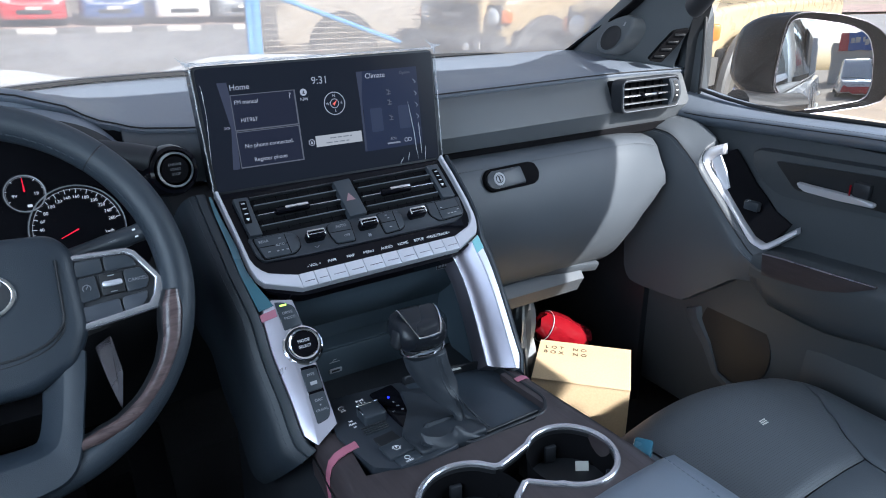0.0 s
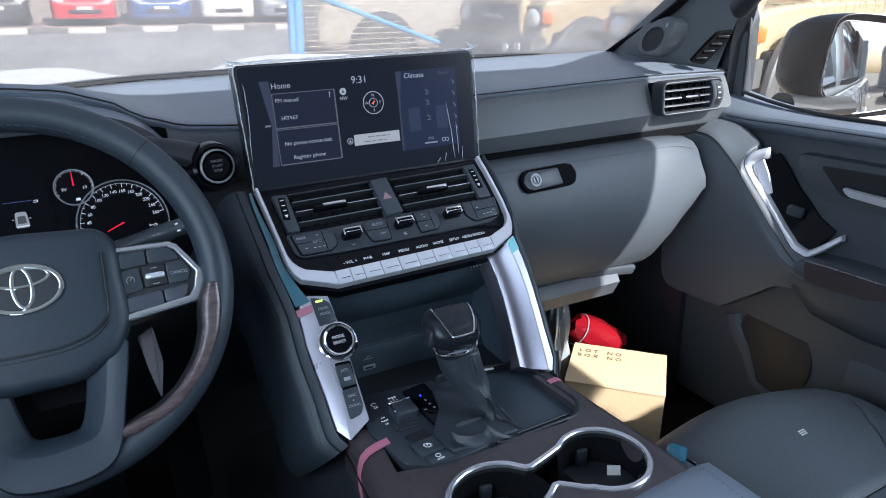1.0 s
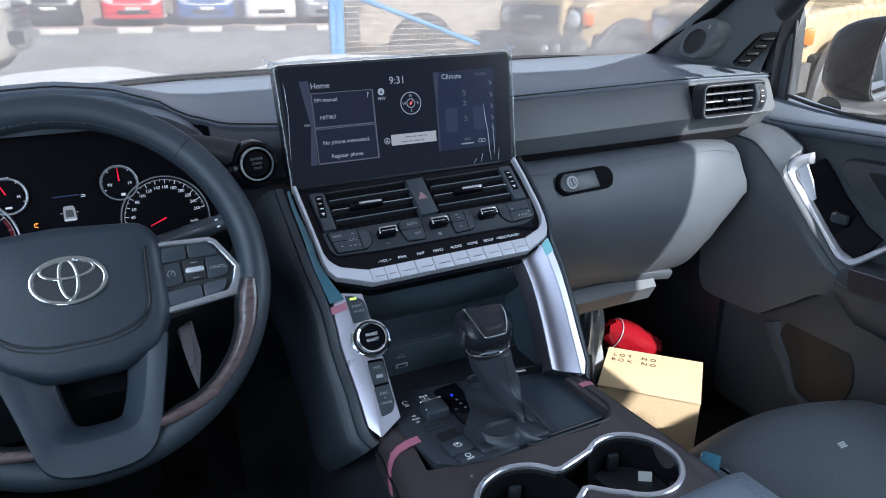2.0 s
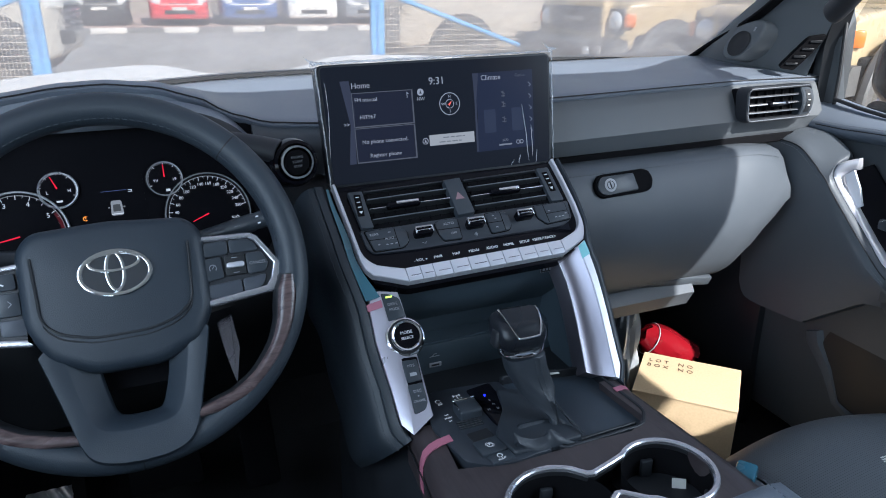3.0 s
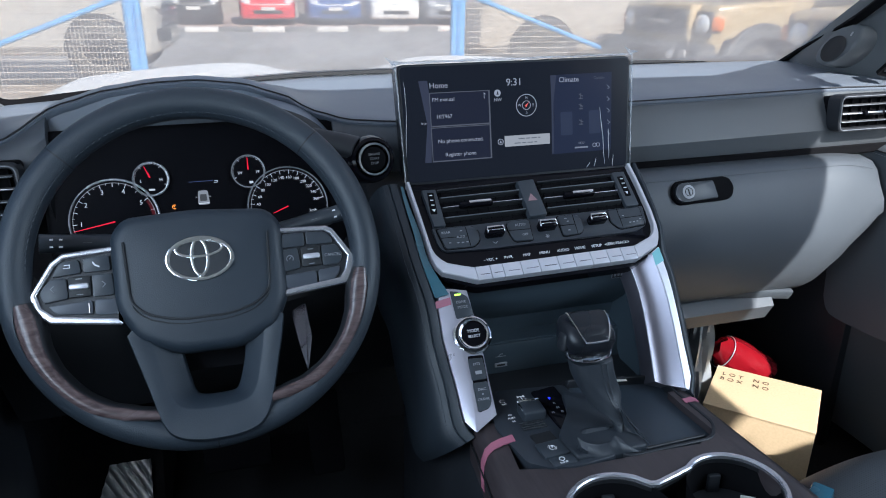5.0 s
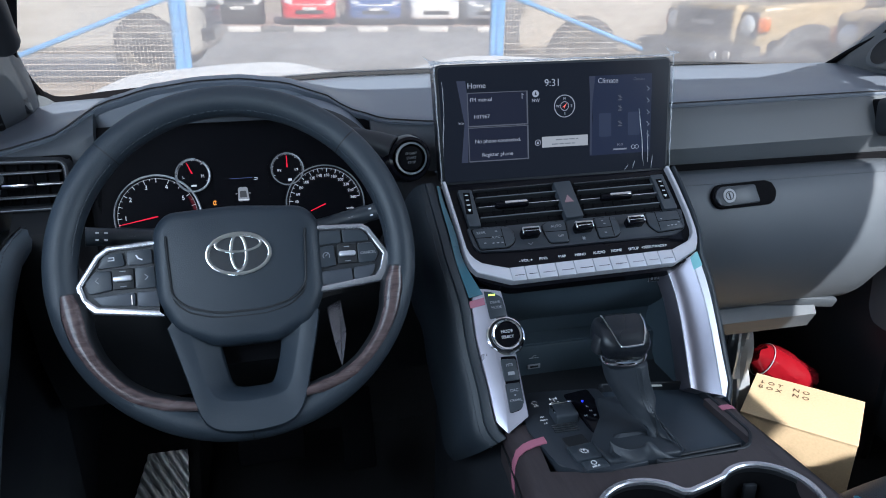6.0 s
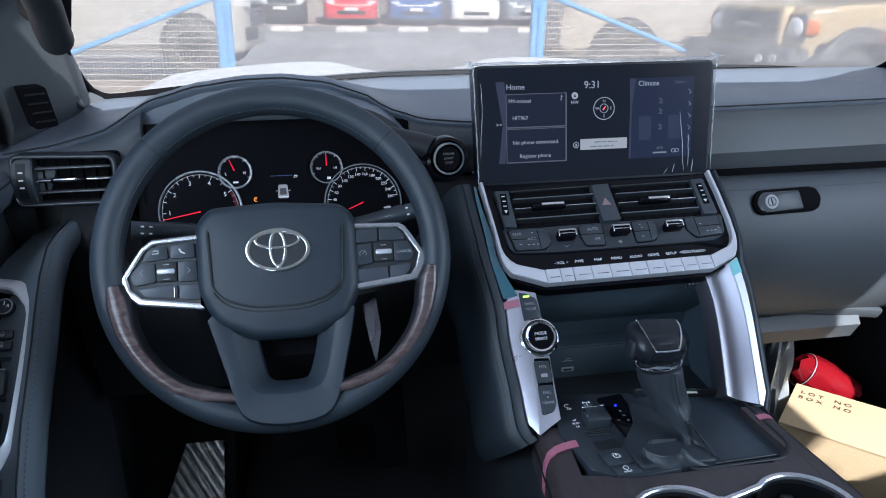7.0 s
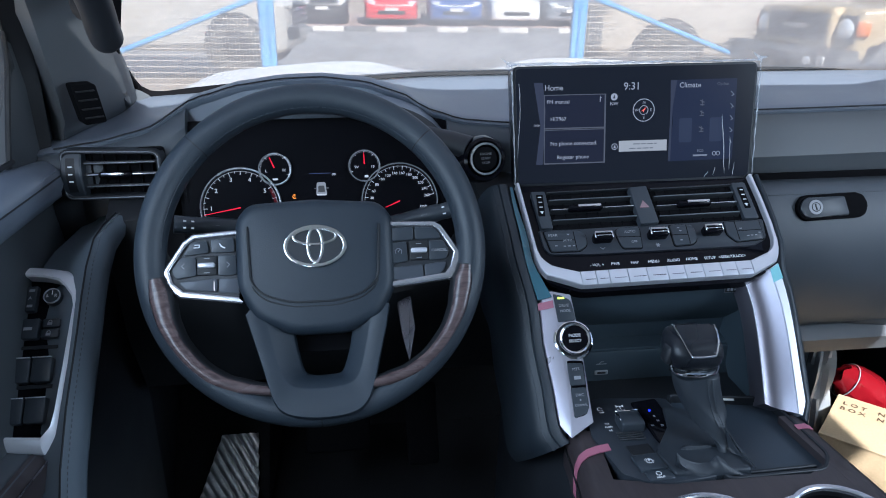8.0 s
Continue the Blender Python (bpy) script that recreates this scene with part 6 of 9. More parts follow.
def console():
    co = thing("centre_console", (0, 0.4, 0.6), "dark walnut centre console with cup holders and a leather armrest", "console")

    # sides
    def side(y):
        w = 0.150 + 0.012 * min(1, max(0, (0.6 - y) / 0.2))
        return [Vector((sx * (w + dx), y, z)) for sx, dx, z in ((-1, 0.030, 0.60), (-1, 0.022, 0.90), (-1, 0.004, 0.985), (-1, -0.01, 1.0), (1, -0.01, 1.0), (1, 0.004, 0.985), (1, 0.022, 0.90), (1, 0.030, 0.60))]
    part("base", loft([side(y) for y in (0.86, 0.70, 0.62, 0.5, 0.4, 0.25, 0.0, -0.15)]), TRIM, co, "dark soft console sides")

    # walnut top: an upper plate with the gear panel, the tray and the cups let in
    def edge_x(y):
        return 0.143 + 0.016 * min(1, max(0, (0.60 - y) / 0.18))
    ys = [0.612, 0.585, 0.55, 0.52, 0.49, 0.45, 0.41, 0.37, 0.33]
    for s in (-1, 1):
        def flank(y, s=s):
            x = edge_x(y)
            return [Vector((s * xx, y, zz)) for xx, zz in ((x - 0.030, 1.040), (x - 0.012, 1.0395), (x - 0.003, 1.036), (x + 0.002, 1.028), (x + 0.004, 1.010), (x + 0.003, 0.985), (x - 0.025, 0.985))]
        part("wood_rail", loft([flank(y) for y in ys]), WOOD, co, "satin dark walnut rail")
        part("rail_line", tube([Vector((s * (edge_x(y) + 0.0045), y, 1.022)) for y in ys], 0.0010, 6), SILVER if s > 0 else DEEP, co)
    # plate around the cups
    cl, cr = Vector((-0.045, 0.436)), Vector((0.083, 0.441))
    R1, R2 = 0.0565, 0.0490
    plate = [(-0.122, 0.528), (-0.06, 0.514), (0.03, 0.514), (0.09, 0.512), (0.122, 0.530), (0.138, 0.50), (0.138, 0.33), (-0.130, 0.33), (-0.130, 0.50)]
    bm = bmesh.new()
    outer = [bm.verts.new((x, y, 1.0398)) for x, y in plate]
    edges = [bm.edges.new((outer[i], outer[(i + 1) % len(outer)])) for i in range(len(outer))]
    # outline of the twin well: two rounds joined by a neck
    hole = [cl + Vector((math.cos(a), math.sin(a))) * R1 for a in [radians(52 + 240 * i / 30) for i in range(31)]]
    hole += [Vector(p) for p in ((-0.0100, 0.4120), (-0.0065, 0.4185), (0.0120, 0.4310), (0.0180, 0.4300), (0.0380, 0.4130))]
    hole += [cr + Vector((math.cos(a), math.sin(a))) * R2 for a in [radians(-140 + 270 * i / 30) for i in range(31)]]
    hole += [Vector(p) for p in ((0.0420, 0.4760), (0.0340, 0.4735), (0.0080, 0.4665), (0.0010, 0.4680))]
    hv = [bm.verts.new((p.x, p.y, 1.0398)) for p in hole]
    edges += [bm.edges.new((hv[i], hv[(i + 1) % len(hv)])) for i in range(len(hv))]
    bmesh.ops.triangle_fill(bm, use_beauty=True, edges=edges)
    part("wood_plate", bm, WOOD, co, "satin dark walnut plate")
    # cup holder: silver rim round both wells
    cup = thing("cup_holder", (0.02, 0.435, 0.97), "twin cup holder with a satin silver rim", "cup holder")
    loop = [Vector((p.x, p.y, 1.0405)) for p in hole]
    part("rim", bar(loop, 0.0065, 0.006, (0, 0, 1), True), SPOKE, cup, "satin silver rim")
    part("rim_line", bar([Vector((cl.x + (p.x - cl.x) * 1.0, p.y, 1.0372)) for p in hole], 0.0045, 0.010, (0, 0, 1), True), DEEP, cup)
    for c, R in ((cl, R1), (cr, R2)):
        well = part("well", lathe([(R - 0.001, 0.0), (R - 0.003, -0.02), (R - 0.006, -0.075), (R - 0.012, -0.080), (0.0, -0.080)], frame_at((c.x, c.y, 1.038), (1, 0, 0), (0, 1, 0)), 40), VOID, cup, "black cup well")
        for a in (200, 320, 80):
            part("spring_tab", rbox(0.006, 0.014, 0.032, 0.002, 2, pose(c.x + (R - 0.007) * math.cos(radians(a)), c.y + (R - 0.007) * math.sin(radians(a)), 1.005, 0, 0, a)), TRIM, well)
    floor_ = [(0.002, 0.468), (0.040, 0.476), (0.040, 0.412), (0.014, 0.432), (-0.006, 0.419)]
    part("neck", prism(floor_[::-1], 0.004, T, 0, 1, -0.030), VOID, cup, "black floor of the neck")
    for a_, b_ in (((0.002, 0.4690), (0.040, 0.4765)), ((0.040, 0.4110), (0.014, 0.4310))):
        part("neck_wall", bar([(*a_, 1.022), (*b_, 1.022)], 0.002, 0.034), VOID, cup)
    part("label_sticker", rbox(0.015, 0.012, 0.0006, 0, 1, pose(0.112, 0.452, 1.004, 62, 0, -30)), PALE, cup, "pale sticker in the well")

    # gear panel
    gp = thing("switch_panel", (-0.05, 0.58, 1.03), "dark drive switch panel beside the gear lever", "switch panel")
    out = [(-0.120, 0.598), (-0.113, 0.640), (-0.095, 0.672), (-0.006, 0.662), (0.0, 0.600), (-0.010, 0.517), (-0.060, 0.513), (-0.088, 0.518), (-0.108, 0.533)]
    part("plate", prism(rounded(out[::-1], 0.006, 3), 0.02, T, 0.0015, 2, 0.0022), CONTROL, gp, "dark blue-grey plate")
    part("shelf_floor", rbox(0.29, 0.16, 0.02, 0.003, 1, pose(0, 0.715, 0.938)), TRIM, co)
    t0 = T @ Matrix.Translation((0, 0, 0.0022))
    lev = part("transfer_switch", rbox(0.028, 0.026, 0.016, 0.003, 3, at(t0, -0.0705, 0.613, 0.004)), BUTTON, gp, "dark rocker with silver edge")
    part("switch_edge", rbox(0.028, 0.0030, 0.0024, 0.0008, 1, at(t0, -0.0705, 0.6255, 0.0118, 0)), CHROME, lev)
    part("switch_edge", rbox(0.0022, 0.018, 0.0020, 0.0006, 1, at(t0, -0.0835, 0.617, 0.0112, 0)), CHROME, lev)
    for k in range(4):
        part("rib", rbox(0.030, 0.0016, 0.002, 0.0004, 1, at(t0, -0.0765, 0.598 - 0.004 * k, 0.0012)), TRIM, lev)
    part("switch_pit", rbox(0.027, 0.018, 0.004, 0.001, 1, at(t0, -0.0745, 0.568, -0.0012, 5)), DEEP, gp)
    pk = part("park_key", rbox(0.031, 0.025, 0.005, 0.0012, 2, at(t0, -0.0735, 0.5455, 0.0000, 5)), BUTTON, gp, "parking brake key")
    part("icon", ring(0.0031, 0.0037, at(t0, -0.0736, 0.546, 0.0028), 20, 0, 0.0004), WHITE_INK, pk)
    lettering("text", "P", 0.0048, at(t0, -0.0736, 0.546, 0.0026, 8), WHITE_INK, pk)
    for a in (150, -30):
        part("icon", arc(0.0044, 0.0050, a - 35, a + 35, at(t0, -0.0736, 0.546, 0.0028), 8, 0, 0.0004), WHITE_INK, pk)
    hk = part("hold_key", rbox(0.028, 0.014, 0.004, 0.0012, 2, at(t0, -0.0700, 0.5245, -0.0004, 5)), BUTTON, gp, "brake hold key")
    part("icon", ring(0.0026, 0.0032, at(t0, -0.071, 0.5265, 0.0020), 18, 0, 0.0004), WHITE_INK, hk)
    lettering("text", "HOLD", 0.0034, at(t0, -0.071, 0.5202, 0.0016, 8), WHITE_INK, hk)
    part("icon", arc(0.0030, 0.0036, 20, 320, at(t0, -0.0944, 0.6470, 0.0006), 14, 0, 0.0004), WHITE_INK, gp)
    lettering("text", "OFF", 0.0034, at(t0, -0.0944, 0.6400, 0.0002), WHITE_INK, gp)
    for dx, dy in ((-0.004, 0.006), (0.004, 0.006), (-0.004, -0.002), (0.004, -0.002)):
        part("icon", rbox(0.0014, 0.0038, 0.0004, 0, 1, at(t0, -0.0692 + dx, 0.6445 + dy, 0.0006)), WHITE_INK, gp)
    part("icon", rbox(0.007, 0.0007, 0.0004, 0, 1, at(t0, -0.0692, 0.6505, 0.0006)), WHITE_INK, gp)
    part("icon", rbox(0.0007, 0.008, 0.0004, 0, 1, at(t0, -0.0692, 0.6465, 0.0006)), WHITE_INK, gp)
    for k, text in enumerate(("H4", "PUSH", "L4")):
        lettering("text", text, 0.0038, at(t0, -0.0955, 0.6175 - 0.0062 * k, 0.0002, 4), WHITE_INK, gp)
    gate = part("gear_gate", prism(rounded([(-0.0540, 0.6560), (-0.0200, 0.6610), (-0.0190, 0.6000), (-0.0235, 0.5800), (-0.0470, 0.5630), (-0.0510, 0.5860)], 0.004, 3)[::-1], 0.006, T, 0.0006, 2, 0.0034), GLOSS, gp, "gloss black gear display")
    for text, x, y, m_ in (("P", -0.0370, 0.6355, LIT_P), ("R", -0.0358, 0.6245, GREY_INK), ("N", -0.0350, 0.6155, GREY_INK), ("D", -0.0336, 0.6060, GREY_INK), ("M", -0.0449, 0.6070, GREY_INK)):
        lettering("text", text, 0.0058 if text == "P" else 0.0045, at(T, x, y, 0.0034), m_, gate)

    # tray beside the lever
    tr = thing("tray", (0.07, 0.585, 1.025), "shallow dark rubber-lined tray beside the gear lever", "tray")
    o = rounded([(0.002, 0.670), (0.122, 0.648), (0.128, 0.540), (0.110, 0.519), (0.0, 0.517), (-0.006, 0.56)], 0.008, 3)
    part("floor", prism(o, 0.004, T, 0, 1, -0.010), LINER, tr, "dark blue-grey liner")
    part("lip", bar([T @ Vector((x, y, -0.0088)) for x, y in rounded([(0.0, 0.672), (0.121, 0.650), (0.128, 0.540), (0.110, 0.517), (0.0, 0.515)], 0.010, 4)], 0.004, 0.020), TRIM, tr)
    part("step", bar([T @ Vector((0.010, 0.527, -0.007)), T @ Vector((0.108, 0.530, -0.007))], 0.004, 0.006), TRIM, tr)
    stk = part("sticker", rbox(0.028, 0.011, 0.0006, 0, 1, at(T, 0.066, 0.659, -0.0015, -8)), PALE, tr, "small pale sticker")
    part("sticker_mark", rbox(0.006, 0.009, 0.0004, 0, 1, at(T, 0.059, 0.660, -0.0009, -8)), STICK_Y, stk)
    part("sticker_bar", rbox(0.010, 0.002, 0.0004, 0, 1, at(T, 0.071, 0.660, -0.0009, -8)), DEEP, stk)

    # red tapes over the walnut
    part("tape", loft([[Vector((x, y + 0.0055, z)), Vector((x, y - 0.0055, z)), Vector((x, y - 0.0055, z + 0.0016)), Vector((x, y + 0.0055, z + 0.0016))] for x, y, z in ((-0.107, 0.5760, 1.0420), (-0.122, 0.5735, 1.0418), (-0.134, 0.5700, 1.0408), (-0.1430, 0.5660, 1.0370), (-0.1490, 0.5600, 1.0290), (-0.1515, 0.5540, 1.0180), (-0.1525, 0.5480, 1.0040))]), TAPE_RED, co, "red tape over the rail")
    part("tape", loft([[Vector((x, y + 0.0045, z + 0.001)), Vector((x, y - 0.0045, z + 0.001)), Vector((x, y - 0.0045, z + 0.0016)), Vector((x, y + 0.0045, z + 0.0016))] for x, y, z in ((0.120, 0.588, 1.0400), (0.134, 0.590, 1.0392), (0.1425, 0.592, 1.0345))]), TAPE_RED, co, "red tape over the rail")

    # armrest
    ar = thing("armrest", (0.0, 0.2, 1.0), "dark stitched leather armrest lid behind the cup holders", "armrest")

    def lid(u, grow=0.0):
        y = 0.392 - 0.45 * u
        lift = 0.022 * min(1, u * 14) ** 0.5
        w = 0.188 + 0.004 * min(1, u * 6)
        pts = []
        for i in range(25):
            t = i / 24
            x = -w + 2 * w * t
            e = min(t, 1 - t) / 0.12
            dy = -0.060 * (1 - t) ** 2 * max(0, 1 - 3 * u)
            pts.append(Vector((x, y + dy, 1.030 + lift * min(1, e) ** 0.5 - (0.0 if u > 0 else 0.01))))
        return pts + [Vector((w, y, 0.96)), Vector((-w, y - 0.060 * max(0, 1 - 3 * u), 0.96))]
    part("lid", loft([lid(u) for u in (0, 0.004, 0.012, 0.03, 0.06, 0.12, 0.3, 0.6, 1.0)]), PAD, ar, "blue-grey leather lid", 55)
    stitches([Vector((0.150, 0.380 - 0.02 * i, 1.0535)) for i in range(20)], ar, 0.006, 0.003, BELT_THREAD)
    part("buckle_cover", rbox(0.030, 0.022, 0.016, 0.004, 2, pose(0.176, 0.424, 1.018, 0, 0, 35)), TEAL, co, "teal protective cover")


LIT_P = glow("blue_lamp", (0.02, 0.03, 1.0), 2.2)
LINER = surface("tray_rubber", (0.034, 0.046, 0.060), 0.42, bump=0.2, grain=500.0)
PALE = surface("pale_sticker", (0.6, 0.6, 0.56), 0.5)
STICK_Y = surface("yellow_print", (0.7, 0.6, 0.2), 0.5)
TEAL = surface("teal_film", (0.02, 0.10, 0.15), 0.3)
console()


def gear_lever():
    g = thing("gear_lever", (-0.008, 0.545, 1.04), "gear lever with leather boot and silver-edged knob", "gear lever")
    # boot: a flat sleeve that narrows to a tip, a slack fold before it and a skirt in the panel
    spine = [(0.0115, 0.552, 1.0440, 0.0050, 0.0060), (0.0115, 0.556, 1.0510, 0.0052, 0.0065), (0.0112, 0.563, 1.0557, 0.0075, 0.0085), (0.0063, 0.574, 1.0670, 0.0152, 0.0125), (0.0003, 0.584, 1.0820, 0.0217, 0.0155), (-0.0052, 0.592, 1.1010, 0.0250, 0.0180), (-0.0080, 0.598, 1.1190, 0.0258, 0.0195)]
    rows_ = smooth_line([Vector(r[:3]) for r in spine], 6)
    rad = smooth_line([Vector((r[3], r[4], 0)) for r in spine], 6)
    n = 56
    rings_ = []
    for k, c in enumerate(rows_):
        t = k / (len(rows_) - 1)
        ring_ = []
        for i in range(n):
            a = 2 * math.pi * i / n
            crease = 1 - abs(math.sin(2.5 * a + 5 * t + 0.8))
            f = 1 + (0.10 * crease ** 3 - 0.05 * math.sin(3 * a - 11 * t)) * math.sin(math.pi * min(1, t * 1.05))
            e = 0.8
            ring_.append(c + Vector((rad[k].x * f * math.copysign(abs(math.cos(a)) ** e, math.cos(a)), rad[k].y * f * math.copysign(abs(math.sin(a)) ** e, math.sin(a)), 0.0010 * math.sin(3 * a + 12 * t))))
        rings_.append(ring_)
    line = [r[int(n * 0.78)] + Vector((0, -0.0006, 0.0)) for r in rings_[14:]]
    sleeve = loft(rings_)
    lips = smooth_line([Vector(p) for p in [(-0.0526, 0.53, 1.0644), (-0.0436, 0.53, 1.0549), (-0.0272, 0.53, 1.0475), (-0.0139, 0.53, 1.0491), (-0.0065, 0.53, 1.0552), (0.014, 0.53, 1.038)]], 4)
    hems = smooth_line([Vector(p) for p in [(-0.0482, 0.5359, 1.041), (-0.0438, 0.524, 1.041), (-0.0288, 0.518, 1.041), (-0.0136, 0.5189, 1.041), (0.0029, 0.519, 1.041), (0.0241, 0.5165, 1.041)]], 4)
    backs = smooth_line([Vector(p) for p in [(-0.0354, 0.558, 1.0444), (-0.0272, 0.558, 1.0504), (-0.0138, 0.558, 1.0499), (0.0014, 0.558, 1.0487), (0.0114, 0.558, 1.0449), (0.018000000000000002, 0.542, 1.036)]], 4)
    fold_ = []
    for a_, h_, b_ in zip(lips, hems, backs):
        d = (b_ - a_)
        fold_.append([h_, h_.lerp(a_, 0.55) + Vector((0, -0.004, 0.002)), a_, a_ + d * 0.06 + Vector((0, 0, 0.0012)), a_ + d * 0.14 - Vector((0, 0, 0.003)), a_ + d * 0.45 - Vector((0, 0, 0.018)), b_ - d * 0.10 - Vector((0, 0, 0.006)), b_, b_ + Vector((0, 0.003, -0.001)), Vector((b_.x, b_.y + 0.012, 1.041))])
    web = [[Vector(p) for p in r] for r in (((0.0130, 0.556, 1.072), (0.0150, 0.560, 1.072), (0.0150, 0.560, 1.069)), ((0.0190, 0.549, 1.058), (0.0215, 0.554, 1.057), (0.0180, 0.552, 1.050)), ((0.0310, 0.530, 1.0430), (0.0335, 0.533, 1.0430), (0.0200, 0.540, 1.0415)))]
    part("boot", join(sleeve, loft(fold_), loft(web)), BOOT, g, "creased black leather boot", 75)
    part("skirt", prism(rounded([(-0.060, 0.560), (-0.055, 0.521), (0.030, 0.5195), (0.034, 0.570), (0.026, 0.625), (-0.020, 0.640), (-0.030, 0.600)][::-1], 0.006, 3), 0.012, T, 0.003, 3, 0.0065), BOOT, g, "black leather skirt")
    part("skirt_edge", tube(smooth_line([T @ Vector(q) for q in ((0.0315, 0.5200, 0.007), (0.0270, 0.540, 0.012), (0.0215, 0.560, 0.020), (0.0190, 0.575, 0.030))], 4), [0.0012] * 13, 8), BOOT, g)
    stitches(line, g, 0.0045, 0.0028, DIM_THREAD)
    stitches([p + Vector((0.0060, 0, 0)) for p in line], g, 0.0045, 0.0028, DIM_THREAD)
    m = frame_at((-0.0100, 0.600, 1.124), (1, 0.02, 0), (0, 1, -0.06))
    part("collar", lathe([(0.019, -0.004), (0.0235, -0.002), (0.0245, 0.002), (0.0235, 0.006), (0.019, 0.007)], m @ Matrix.Diagonal((1.18, 0.95, 1, 1)), 40), CHROME, g, "chrome collar")
    rings_ = []
    for z, sx, sy, dx, dy in ((0.004, 0.024, 0.019, 0.001, 0), (0.009, 0.0285, 0.0225, 0.0, 0), (0.018, 0.0325, 0.0265, -0.0015, -0.001), (0.030, 0.0345, 0.029, -0.003, -0.002), (0.042, 0.0340, 0.0285, -0.0035, -0.001), (0.051, 0.0320, 0.0265, -0.0035, 0.002), (0.057, 0.0290, 0.0235, -0.0035, 0.004), (0.0600, 0.0245, 0.019, -0.0035, 0.006), (0.0612, 0.014, 0.011, -0.0035, 0.006), (0.0614, 0.001, 0.001, -0.0035, 0.006)):
        ring_ = []
        for i in range(48):
            a = 2 * math.pi * i / 48
            e = 0.62
            ring_.append(m @ Vector((dx * 0.9 - 0.002 + 0.90 * sx * math.copysign(abs(math.cos(a)) ** e, math.cos(a)), dy + 0.92 * sy * math.copysign(abs(math.sin(a)) ** e, math.sin(a)), z * 0.70)))
        rings_.append(ring_)
    kb = part("knob", loft(rings_), KNOB, g, "dark grey rounded knob", 75)
    # raised cap outlined in chrome
    capm = frame_at((-0.0155, 0.5875, 1.158), (1, 0, 0), (0.0, 0.80, 0.60))
    cap = rounded([(-0.0225, 0.022), (0.021, 0.022), (0.0220, 0.010), (0.0150, -0.0135), (0.0100, -0.0150), (-0.0085, -0.0150), (-0.0125, -0.0115)], 0.003, 4)
    part("cap", prism(cap[::-1], 0.012, capm, 0.002, 3, 0.0062), KNOB, kb, "smooth dark cap")
    trim = [capm @ Vector((x, y, 0.0055)) for x, y in ((-0.0238, 0.024), (-0.0215, 0.0185), (-0.0174, 0.0035), (-0.0131, -0.0124), (-0.0085, -0.0160), (0.0104, -0.0159), (0.0155, -0.0137), (0.0216, -0.0003), (0.0234, 0.0116), (0.0222, 0.0205))]
    part("knob_trim", tube(smooth_line(trim, 4), 0.0012, 8), CHROME, kb, "thin chrome outline")
    part("release_button", rbox(0.010, 0.018, 0.022, 0.005, 3, m @ Matrix.Translation((-0.0335, -0.006, 0.022)) @ Matrix.Rotation(0.2, 4, "Y")), TRIM, kb)

BOOT = leather("boot_leather", (0.024, 0.029, 0.036), 0.44, 0.14, 1200.0)
KNOB = leather("knob_leather", (0.010, 0.012, 0.016), 0.27, 0.2, 1200.0)
gear_lever()


